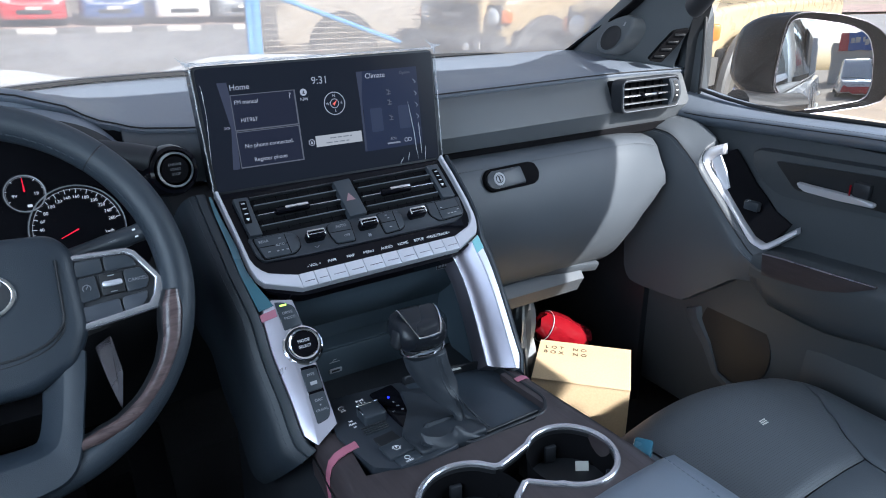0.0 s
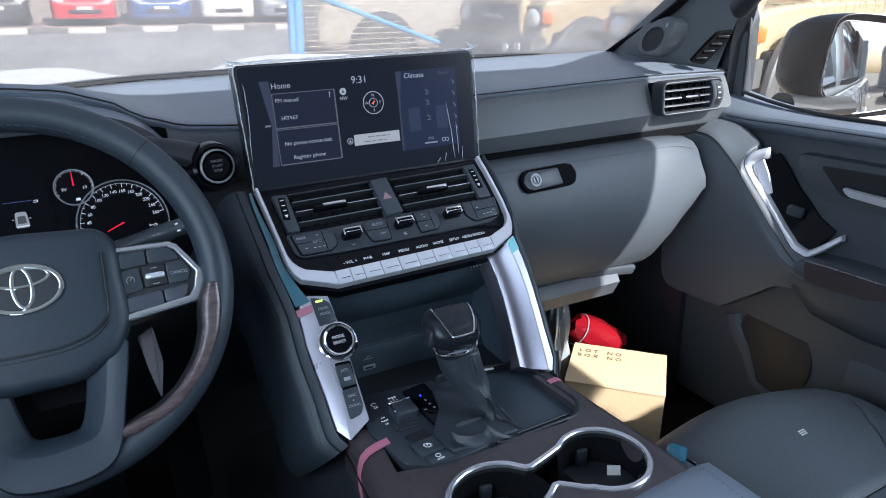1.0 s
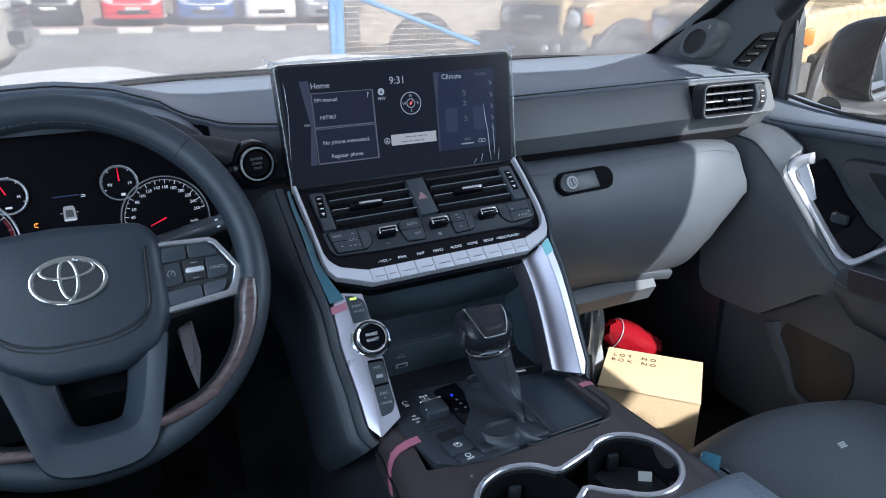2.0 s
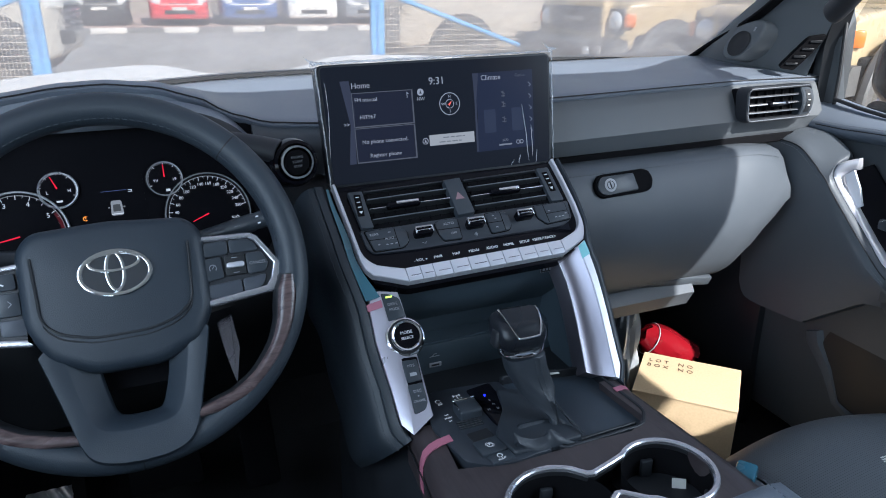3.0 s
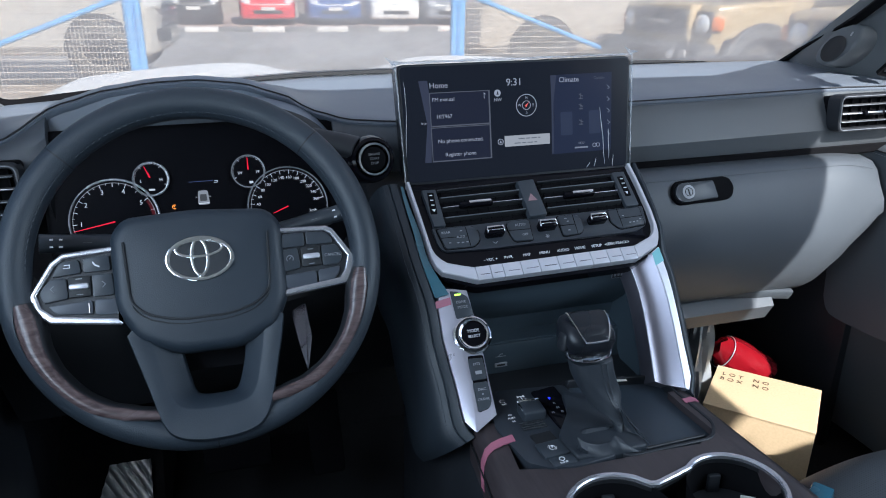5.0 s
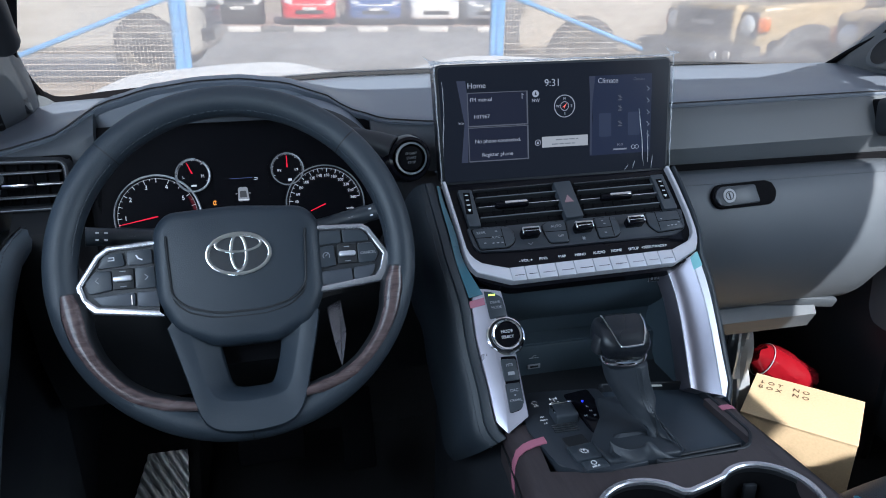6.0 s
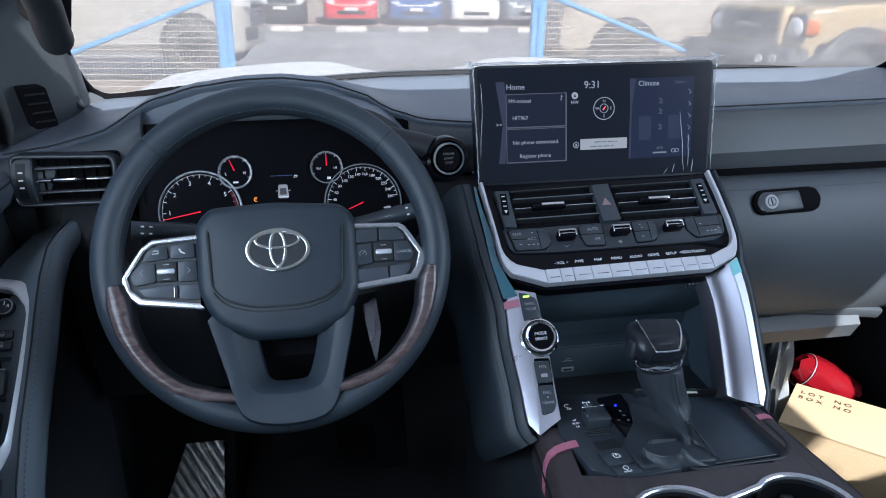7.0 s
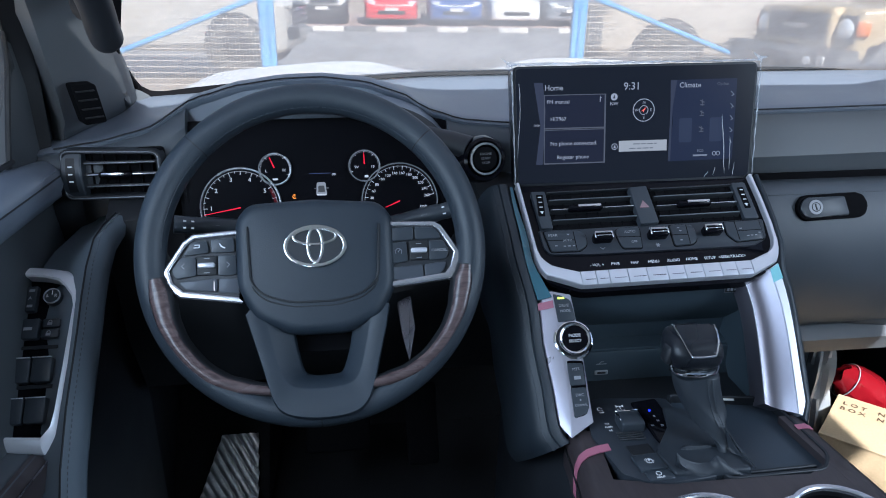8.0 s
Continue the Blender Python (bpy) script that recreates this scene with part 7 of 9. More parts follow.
# ---- passenger seat ----
def seat():
    st = thing("front_seat", (0.44, 0.25, 0.6), "dark grey leather passenger seat with perforated centre", "car seat")

    def cush(x, y):
        """Height of the cushion."""
        u = (x - 0.44) / 0.265
        z = 0.915 + 0.020 * math.cos(min(1, abs(u)) * math.pi / 2) - 0.045 * max(0, (0.25 - y)) * 1.2
        b = max(0.0, (abs(u) - 0.62) / 0.38)
        z += 0.014 * math.sin(min(1, b * 1.25) * math.pi * 0.62) if b > 0 else 0
        f = max(0.0, (y - (0.44 + 0.03 * math.cos(u * 1.4))) / 0.135)
        z -= 0.085 * min(1.3, f) ** 2.3
        z -= 0.075 * max(0.0, (u - 0.56) / 0.40) ** 1.5
        z += 0.021 * math.exp(-((x - 0.42) / 0.17) ** 2) * min(1.0, max(0.0, (y - 0.22) / 0.22))
        e = max(0.0, (abs(u) - 0.90) / 0.10)
        z -= 0.06 * e ** 2
        return z
    def panel_(x0, x1, y0, y1, nx, ny, name, mat_, lab=""):
        part(name, grid(nx, ny, lambda s, t: Vector((x0 + (x1 - x0) * s, y0 + (y1 - y0) * t, cush(x0 + (x1 - x0) * s, y0 + (y1 - y0) * t) - 0.006 * (1 - min(1, 14 * min(s, 1 - s))) ** 2)), 0.02), mat_, st, lab, 70)
    WING = [(-0.2, 0.485), (0.325, 0.488), (0.36, 0.508), (0.41, 0.548), (0.45, 0.582), (0.488, 0.606), (0.54, 0.618), (0.60, 0.624)]

    def strip(xa, xb, y0, y1, nx, ny, name, mat_, lab=""):
        def pt(s, t):
            y = y0 + (y1 - y0) * t
            x = xa(y) + (xb(y) - xa(y)) * s
            edge_ = max(0.0, 1 - min(min(s, 1 - s) * (xb(y) - xa(y)), min(t, 1 - t) * (y1 - y0)) / 0.012)
            return Vector((x, y, cush(x, y) - 0.004 * edge_ ** 2))
        part(name, grid(nx, ny, pt, 0.02), mat_, st, lab, 70)
    strip(lambda y: 0.278, lambda y: curve_at(WING, y) - 0.0008, 0.328, 0.575, 40, 34, "cushion_centre", SEAT_HOLES, "perforated dark leather centre")
    strip(lambda y: 0.278, lambda y: 0.486, -0.12, 0.3265, 30, 24, "cushion_rear", SEAT, "")
    strip(lambda y: curve_at(WING, y) + 0.0008, lambda y: 0.708, -0.12, 0.56, 26, 48, "side_bolster", SEAT, "smooth dark leather bolster")
    panel_(0.172, 0.276, -0.12, 0.56, 14, 40, "side_bolster", SEAT, "smooth dark leather bolster")
    part("front_roll", loft([[Vector((x, y, z)) for y, z in ((0.50, 0.87), (0.572, 0.855), (0.592, 0.83), (0.585, 0.78), (0.50, 0.74))] for x in (0.178, 0.3, 0.44, 0.58, 0.702)]), SEAT, st)
    part("seat_base", rbox(0.46, 0.56, 0.18, 0.02, 2, pose(0.44, 0.20, 0.70)), DEEP, st)
    def back(s, t):
        x = 0.19 + 0.51 * s
        u = 2 * s - 1
        return Vector((x * (1 - 0.06 * t) + 0.026 * t, -0.16 - 0.22 * t + 0.05 * abs(u) ** 3 * (1 - 0.5 * t), 0.90 + 0.67 * t))
    part("backrest", grid(16, 16, back, 0.11), SEAT, st, "dark leather backrest", 70)
    part("headrest", rbox(0.26, 0.10, 0.18, 0.04, 4, pose(0.44, -0.43, 1.67, -12, 0, 0)), SEAT, st)
    # rows of pale dots paint a dotted spot of light on the cushion
    for i in range(4):
        for j in range(3):
            x, y = 0.420 + 0.0031 * i + 0.0010 * j, 0.4300 + 0.0032 * j
            part("glare_dot", lathe([(0.0, 0.0005), (0.0011, 0.0004), (0.0014, 0.0)], pose(x, y, cush(x, y) + 0.0006), 8), PALE, st, "tiny pale dot painting a spot of light")


seat()


# ---- things in the passenger footwell ----
def carton():
    u = Vector((0.124, -0.128, 0)).normalized()
    v = Vector((-0.128, -0.124, 0)).normalized()
    a, b, h, zt = 0.178, 0.146, 0.218, 0.820
    tl = Vector((0.470, 0.952, zt))
    c = thing("cardboard_box", tl + u * a / 2 + v * b / 2 - Vector((0, 0, h)), "small closed plain cardboard carton with printed lettering", "box")
    m = frame_at(tl + u * a / 2 + v * b / 2, u, -v)
    part("body", prism([(-a / 2, -b / 2), (a / 2, -b / 2), (a / 2, b / 2), (-a / 2, b / 2)], h, m, 0.0015, 2, 0.0), CARD, c)
    lid = part("flap", prism([(-a / 2 - 0.0008, -b / 2 - 0.0008), (a / 2 + 0.0008, -b / 2 - 0.0008), (a / 2 + 0.0008, b / 2 + 0.0008), (-a / 2 - 0.0008, b / 2 + 0.0008)], 0.003, m, 0.0008, 1, 0.0028), CARD, c)
    for text, x, y in (("L O T    N O", -0.036, 0.046), ("B O X    N O", -0.036, 0.027)):
        lettering("text", text, 0.0150, at(m, x, y, 0.0028), INK, lid)
    return c


def red_canister():
    r = thing("red_canister", (0.50, 1.02, 0.62), "glossy red canister in crumpled wrapping beside the carton", "canister")
    a, b = Vector((0.515, 1.000, 0.820)), Vector((0.665, 0.955, 0.728))
    q = (b - a).to_track_quat("Z", "Y").to_matrix().to_4x4()
    q.translation = a
    shell = lathe([(0, -0.018), (0.016, -0.016), (0.026, -0.008), (0.034, 0.006), (0.0375, 0.022), (0.038, 0.036), (0.037, 0.052), (0.038, 0.068), (0.0375, 0.085), (0.034, 0.105), (0.020, 0.117), (0, 0.119)], q, 24)
    shell.normal_update()
    for vv in shell.verts:
        n_ = noise.noise(vv.co * 55.0) + 0.5 * noise.noise(vv.co * 120.0)
        vv.co += vv.normal * 0.0055 * n_
    part("shell", shell, RED, r, "crumpled glossy red wrapping", 30)
    part("band", lathe([(0.0340, 0.0008), (0.0352, 0.0012), (0.0352, 0.0022), (0.0340, 0.0028)], q, 36), SILVER, r, "thin silver line")
    bag = thing("plastic_bag", (0.42, 0.98, 0.7), "crumpled cloudy plastic bag beside the carton", "bag")

    def crumple(s, t):
        a_ = 2 * math.pi * s
        rr = 0.045 + 0.012 * math.sin(5 * a_ + 7 * t) + 0.008 * math.sin(11 * a_ - 9 * t)
        c_ = Vector((0.398, 0.945, 0.62)).lerp(Vector((0.402, 0.955, 0.95)), t)
        return c_ + Vector((rr * math.cos(a_) * (1 - 0.6 * t), rr * 0.8 * math.sin(a_), 0))
    part("film", grid(36, 22, crumple), BAG, bag, "", 20)


CARD = surface("cardboard", (0.57, 0.425, 0.26), 0.8, vary=0.06, scale=6.0, bump=0.2, grain=260.0, fine=0.05)
INK = surface("brown_ink", (0.06, 0.035, 0.02), 0.8)
RED = surface("red_paint", (0.20, 0.005, 0.010), 0.2, bump=1.6, grain=60.0, vary=0.06, coat=0.7)
BAG = surface("clouded_bag", (0.27, 0.29, 0.31), 0.22, vary=0.15, scale=18.0, coat=0.5)
carton()
red_canister()


# ---- doors ----
DOOR_DARK = leather("driver_bolster", (0.112, 0.137, 0.163), 0.45, 0.3, 1000.0)

BELT = [(-0.45, 1.330), (0.5466, 1.2965), (0.607, 1.2942), (0.7064, 1.2903), (0.762, 1.2906), (0.8227, 1.296), (0.8887, 1.3061), (0.96, 1.318)]
BELT_SEAM = [(-0.45, 1.318), (0.5184, 1.2884), (0.6715, 1.2812), (0.7812, 1.2753), (0.8424, 1.2716), (0.9233, 1.2707), (0.96, 1.270)]


def passenger_bolster(d):
    """The padded pillar of the passenger door: a crown, a stitched ridge and a hollow face that runs down to the armrest. Returns the ridge."""
    rows_ = (((0.748, 0.9886, 1.2331), (0.690, 0.956, 1.238), (0.965, 0.935)), ((0.748, 0.9271, 1.2561), (0.690, 0.906, 1.2400), (0.945, 0.906)), ((0.748, 0.8933, 1.2592), (0.690, 0.866, 1.2350), (0.885, 0.905)),
             ((0.748, 0.8585, 1.2567), (0.690, 0.830, 1.2120), (0.811, 0.912)), ((0.744, 0.8233, 1.2441), (0.690, 0.820, 1.2040), (0.800, 0.918)), ((0.735, 0.8027, 1.2334), (0.690, 0.812, 1.1980), (0.790, 0.925)),
             ((0.710, 0.804, 1.2150), (0.690, 0.800, 1.1880), (0.775, 0.938)), ((0.708, 0.803, 1.1960), (0.690, 0.790, 1.1760), (0.760, 0.950)), ((0.7075, 0.777, 1.1670), (0.690, 0.765, 1.1520), (0.735, 0.970)),
             ((0.7075, 0.7226, 1.1180), (0.690, 0.715, 1.1050), (0.700, 0.998)), ((0.7075, 0.684, 1.0790), (0.690, 0.674, 1.0695), (0.662, 1.008)), ((0.708, 0.655, 1.0720), (0.690, 0.650, 1.0560), (0.640, 1.008)), ((0.710, 0.640, 1.0700), (0.692, 0.630, 1.0480), (0.628, 1.020)))
    cols = []
    for c, st_, (yb, zb) in rows_:
        c, st_, b = Vector(c), Vector(st_), Vector((0.702, yb, zb))
        m1, m2 = st_.lerp(b, 0.22), st_.lerp(b, 0.6)
        cols.append([Vector((0.756, c.y, c.z - 0.020)), c + Vector((0.007, 0.0, -0.006)), c, c.lerp(st_, 0.35) + Vector((-0.002, 0, 0.0045)), c.lerp(st_, 0.75) + Vector((-0.002, 0, 0.0030)), st_, st_ + Vector((-0.0035, 0.004, -0.009)),
                     Vector((0.6835, m1.y, m1.z)), Vector((0.6870, m2.y, m2.z)), b, Vector((0.756, yb, zb - 0.006))])
    fine = list(zip(*[smooth_line([r[i] for r in cols], 3) for i in range(len(cols[0]))]))
    part("bolster", loft(fine), FACE, d, "dark leather bolster with stitched ridge", 50)
    return [r[5] + Vector((-0.0006, 0, 0.0006)) for r in fine]


def door(s):
    side = "passenger" if s > 0 else "driver"
    d = thing("door_1" if s > 0 else "door_2", (s * 0.80, 0.2, 0.6), "dark leather %s door panel with silver grip trim and walnut strip" % side, "door", "front doors", "structure")

    def X(x, y, z):
        return Vector((s * x, y, z))
    # outer skin and inner board
    def board(y):
        k = 0.03 * max(0, (y - 0.78) / 0.15) if s < 0 else 0
        return [X(x, y, z) for x, z in ((0.760 + k, 1.285 - k) if s < 0 else (0.776, 1.258), (0.752 + k, 1.20) if s < 0 else (0.757, 1.205), (0.748, 1.10), (0.742, 1.02), (0.738, 0.93), (0.742, 0.80), (0.75, 0.66), (0.80, 0.62), (0.93, 0.62), (0.965, 0.95), (0.955, 1.235), (0.90, 1.262))]
    part("board", loft([board(y) for y in (0.97, 0.8, 0.6, 0.4, 0.2, 0.0, -0.2, -0.40)]), DOOR, d, "dark grey moulded panel")
    # belt trim under the window
    def belt(y):
        if s > 0:
            z, q = curve_at(BELT, y), curve_at(BELT_SEAM, y)
            return [X(x, y, zz) for x, zz in ((0.790, q - 0.030), (0.766, q - 0.024), (0.7530, q - 0.014), (0.7490, q - 0.004), (0.7510, q + 0.0015), (0.760, q + 0.2 * (z - q) + 0.003), (0.775, q + 0.55 * (z - q) + 0.003), (0.790, q + 0.85 * (z - q) + 0.002), (0.80, z), (0.815, z), (0.83, z - 0.03))]
        t = (0.95 - y) / 1.35
        z = 1.322 - 0.030 * t - 0.020 * max(0, (y - 0.78) / 0.15)
        k = -0.120 * max(0, (y - 0.80) / 0.15)
        return [X(x, y, zz) for x, zz in ((0.775, z - 0.052), (0.742 - k * 0.3, z - 0.045), (0.731 - k * 0.3, z - 0.026), (0.735 - k * 0.3, z - 0.008), (max(0.75, 0.745 - k * 0.3), z), (0.775, z + 0.003), (0.81, z + 0.002), (0.83, z - 0.03))]
    ys = [0.95 - 1.35 * i / 24 for i in range(25)]
    part("belt_pad", loft([belt(y) for y in ys]), PAD, d, "stitched blue-grey leather belt pad", 55)
    if s > 0:
        seam_ = [X(0.7496, y, curve_at(BELT_SEAM, y) - 0.004) for y in ys if y < 0.93]
    else:
        seam_ = [X(0.7335, y, 1.322 - 0.030 * (0.95 - y) / 1.35 - 0.016) for y in ys if y < 0.86]
    part("belt_seam", tube(seam_, 0.0011, 6), DEEP, d)
    stitches([p + X(0.003, 0, 0.0065) for p in seam_], d, 0.006, 0.0032, BELT_THREAD)
    # bolster that rises beside the dashboard
    if s > 0:
        rl = passenger_bolster(d)
    else:
        ridge = [(0.965, 1.238), (0.92, 1.240), (0.875, 1.239), (0.83, 1.239), (0.796, 1.234), (0.76, 1.213), (0.732, 1.188), (0.704, 1.159), (0.676, 1.132), (0.64, 1.098), (0.60, 1.05), (0.56, 0.98), (0.52, 0.90)]
        rings_ = []
        for y, z in ridge:
            rings_.append([X(0.752, y - 0.010, z - 0.028), X(0.716, y - 0.014, z - 0.021), X(0.690, y - 0.010, z + 0.003), X(0.680, y + 0.006, z + 0.001), X(0.675, y + 0.016, z - 0.010), X(0.678, y + 0.022, z - 0.024), X(0.692, y + 0.026, z - 0.036), X(0.735, y + 0.030, z - 0.046), X(0.752, y + 0.01, z - 0.046)])
        part("bolster", loft(rings_), DOOR_DARK, d, "dark leather bolster with stitched ridge", 60)
        rl = [X(0.6895, y - 0.009, z + 0.0038) for y, z in ridge]
    # added panel whose black stands in for shade under the bolster
    if s < 0:
        part("lower_panel", loft([[X(0.736, y, 0.64), X(0.724, y, 0.68), X(0.722, y, 0.92), X(0.726, y, z - 0.05), X(0.748, y, z - 0.045), X(0.752, y, 0.64)] for y, z in ridge if z > 1.08]), TRIM, d, "added lower panel, black for the shade there", 50)
    part("bolster_seam", tube(rl, 0.0012, 6), DEEP, d)
    stitches([p + (X(-0.0015, 0.006, -0.005) if s > 0 else X(-0.006, 0.0045, 0.0002)) for p in rl], d, 0.006, 0.0034, PALE_THREAD if s > 0 else None)
    # silver U-shaped grip trim on a sloping plane
    v = Vector((0, 0.732, 0.681))
    D = frame_at(X(0.735, 0.692, 1.1355) if s > 0 else X(0.7335, 0.688, 1.1395), (1, 0, 0), v)
    if s < 0:
        outer_ = [(-0.0300, 0.1077), (-0.0036, 0.1049), (0.0191, 0.1001), (0.0296, 0.0917), (0.0383, 0.0784), (0.0411, 0.0663), (0.0411, -0.014), (0.0387, -0.0786), (0.0353, -0.0942), (0.0239, -0.1107), (0.0014, -0.109), (-0.0300, -0.1068)]
        inner_ = [(-0.0290, 0.0918), (-0.001, 0.0883), (0.0145, 0.0839), (0.0231, 0.0757), (0.0316, 0.064), (0.0345, 0.0527), (0.0333, -0.0136), (0.0318, -0.068), (0.0302, -0.0834), (0.0225, -0.0951), (-0.0012, -0.0933), (-0.0300, -0.0912)]
        part("grip_trim", loft([[D @ Vector((o[0] + (i_[0] - o[0]) * f, o[1] + (i_[1] - o[1]) * f, z)) for f, z in ((0, -0.012), (0, -0.001), (0.10, 0.0025), (0.30, 0.0062), (0.62, 0.0105), (0.85, 0.0122), (1, 0.0105), (1, -0.010))] for o, i_ in zip(outer_, inner_)]), LIT_SILVER, d, "bright silver grip trim")
        part("switch_plate", prism([(-0.050, 0.103), (0.024, 0.099), (0.030, 0.066), (0.028, -0.094), (-0.050, -0.097)], 0.03, D, 0, 1, -0.004), GLOSS, d, "gloss black switch plate")
    else:
        outer_ = smooth_line([(0.722, 0.772, 1.234), (0.712, 0.796, 1.222), (0.708, 0.8045, 1.206), (0.707, 0.800, 1.192), (0.707, 0.777, 1.166), (0.707, 0.7226, 1.1165), (0.707, 0.684, 1.078), (0.708, 0.668, 1.0715), (0.710, 0.649, 1.071), (0.732, 0.612, 1.108)], 4)
        inner_ = smooth_line([(0.724, 0.772, 1.214), (0.717, 0.785, 1.206), (0.714, 0.790, 1.199), (0.713, 0.786, 1.186), (0.713, 0.760, 1.162), (0.713, 0.706, 1.108), (0.713, 0.680, 1.0850), (0.713, 0.668, 1.0815), (0.714, 0.654, 1.0820), (0.734, 0.617, 1.117)], 4)
        part("grip_trim", loft([[o + Vector((0.006, 0, 0)), o + Vector((-0.0015, 0, 0)), o.lerp(i_, 0.2) + Vector((-0.005, -0.001, 0.001)), o.lerp(i_, 0.7) + Vector((-0.005, -0.001, 0.001)), i_ + Vector((-0.001, 0, 0)), i_ + Vector((0.010, 0, 0))] for o, i_ in zip(outer_, inner_)]), SILVER, d, "bright silver grip trim", 60)
        part("switch_plate", loft([[X(0.745, y0, z0), X(0.719, y0, z0), X(0.745, y1, z1), X(0.750, y1, z1)] for (y0, z0), (y1, z1) in (((0.790, 1.205), (0.765, 1.222)), ((0.772, 1.175), (0.742, 1.200)), ((0.742, 1.144), (0.715, 1.170)), ((0.706, 1.108), (0.690, 1.150)), ((0.680, 1.085), (0.668, 1.130)), ((0.655, 1.078), (0.635, 1.115)))]), GLOSS, d, "gloss black switch plate")
        # pale wedge paints the bright glint on the inner plate
        part("grip_plate", loft([[X(0.7135, y0, z0), X(0.7155, y1, z1), X(0.7195, y1, z1), X(0.7175, y0, z0)] for (y0, z0), (y1, z1) in (((0.788, 1.202), (0.774, 1.213)), ((0.774, 1.176), (0.757, 1.186)), ((0.752, 1.153), (0.746, 1.158)))]), LIT_SILVER, d, "inner plate with its glint painted pale")
        ws_ = part("window_switch", rbox(0.012, 0.030, 0.018, 0.004, 2, pose(0.724, 0.700, 1.136, 0, 0, 0)), BUTTON, d)
        part("switch_edge", rbox(0.0016, 0.012, 0.0016, 0.0004, 1, pose(0.7174, 0.706, 1.144, -30, 0, 0)), CHROME, ws_)
    if s < 0:
        def key(x0, x1, y0, y1, lab="", name="key", z=0.001):
            return part(name, rbox(x1 - x0 - 0.001, y1 - y0 - 0.001, 0.010, 0.002, 2, at(D, (x0 + x1) / 2, (y0 + y1) / 2, z - 0.002)), BUTTON, d, lab)
        kd = part("mirror_dial", lathe([(0, 0.006), (0.0080, 0.006), (0.0090, 0.005), (0.0100, -0.004)], at(D, 0.008, 0.067), 28), BUTTON, d, "round mirror dial with silver ring")
        part("dial_ring", ring(0.0082, 0.0093, at(D, 0.008, 0.067), 32, 0.0070, 0.002), SILVER, kd)
        part("mark", rbox(0.0008, 0.005, 0.0004, 0, 1, at(D, 0.008, 0.071, 0.0064)), WHITE_INK, kd)
        for tx, dx in (("L", -0.0045), ("R", 0.0045)):
            lettering("text", tx, 0.005, at(D, 0.008 + dx, 0.067, 0.0064), WHITE_INK, kd)
        k1 = key(-0.0225, -0.0095, 0.050, 0.082)
        lettering("text", "A", 0.0055, at(D, -0.016, 0.066, 0.0044), GREY_INK, k1)
        for y in (0.0755, 0.0565):
            part("icon", rbox(0.006, 0.003, 0.0004, 0, 1, at(D, -0.0155, y, 0.0044)), GREY_INK, k1)
        k2 = key(-0.026, -0.0015, 0.017, 0.042)
        part("icon", rbox(0.009, 0.0035, 0.0004, 0, 1, at(D, -0.013, 0.029, 0.0044)), GREY_INK, k2)
        for y0, y1 in ((0.0295, 0.041), (0.017, 0.0285)):
            kk = key(0.0005, 0.021, y0, y1)
            part("icon", ring(0.0014, 0.0022, at(D, 0.010, (y0 + y1) / 2 + 0.001), 14, 0.0044, 0.0004), GREY_INK, kk)
            part("icon", rbox(0.0050, 0.0030, 0.0004, 0, 1, at(D, 0.010, (y0 + y1) / 2 - 0.0015, 0.0046)), GREY_INK, kk)
        for yt, yb in ((-0.005, -0.033), (-0.050, -0.078)):
            for x0, x1 in ((-0.024, -0.003), (-0.002, 0.020)):
                kk = part("window_switch", rbox(x1 - x0, yt - yb, 0.012, 0.003, 2, at(D, (x0 + x1) / 2, (yt + yb) / 2, 0.000) @ Matrix.Rotation(0.08, 4, "X")), BUTTON, d)
                part("switch_edge", rbox(x1 - x0 - 0.001, 0.0012, 0.0012, 0.0003, 1, at(D, (x0 + x1) / 2, yt - 0.001, 0.0076)), SILVER, kk)
            part("switch_slot", rbox(0.046, 0.004, 0.002, 0.0005, 1, at(D, -0.002, yt + 0.013, -0.001)), TRIM, d)
    # armrest with walnut strip
    if s > 0:
        def arm(y):
            zt, zb = curve_at([(-0.35, 1.100), (0.45, 1.084), (0.60, 1.077), (0.66, 1.070)], y), curve_at([(-0.35, 1.000), (0.42, 0.982), (0.53, 0.967), (0.64, 0.975), (0.66, 1.000)], y)
            return [X(x, y, zz) for x, zz in ((0.752, zt + 0.002), (0.722, zt), (0.698, zt - 0.002), (0.688, zt - 0.008), (0.685, zt - 0.020), (0.684, zt - 0.045), (0.687, zb + 0.035), (0.694, zb + 0.014), (0.708, zb), (0.752, zb - 0.010))]
        ya = [0.66 - 1.01 * i / 30 for i in range(31)]
        part("armrest", loft([arm(y) for y in ya]), DOOR, d, "dark leather armrest", 55)
        top_ = [(0.640, 1.0730), (0.600, 1.0765), (0.543, 1.0790), (0.500, 1.0810), (0.452, 1.0835)]
        low_ = [(0.634, 1.0370), (0.590, 1.0395), (0.536, 1.0460), (0.493, 1.0595), (0.452, 1.0815)]
        part("wood_strip", loft([[X(0.690, y0, z0), X(0.6835, y0, z0), X(0.6815, (y0 + y1) / 2, (z0 + z1) / 2), X(0.6825, y1, z1), X(0.690, y1, z1)] for (y0, z0), (y1, z1) in zip(top_, low_)]), WOOD, d, "dark walnut strip")
        part("strip_line", tube([X(0.6835, y, z + 0.0005) for y, z in top_], 0.0011, 6), DARK_SILVER, d)
    else:
        def arm(y):
            z = 1.062 + 0.060 * min(1, (0.655 - y) * 1.9)
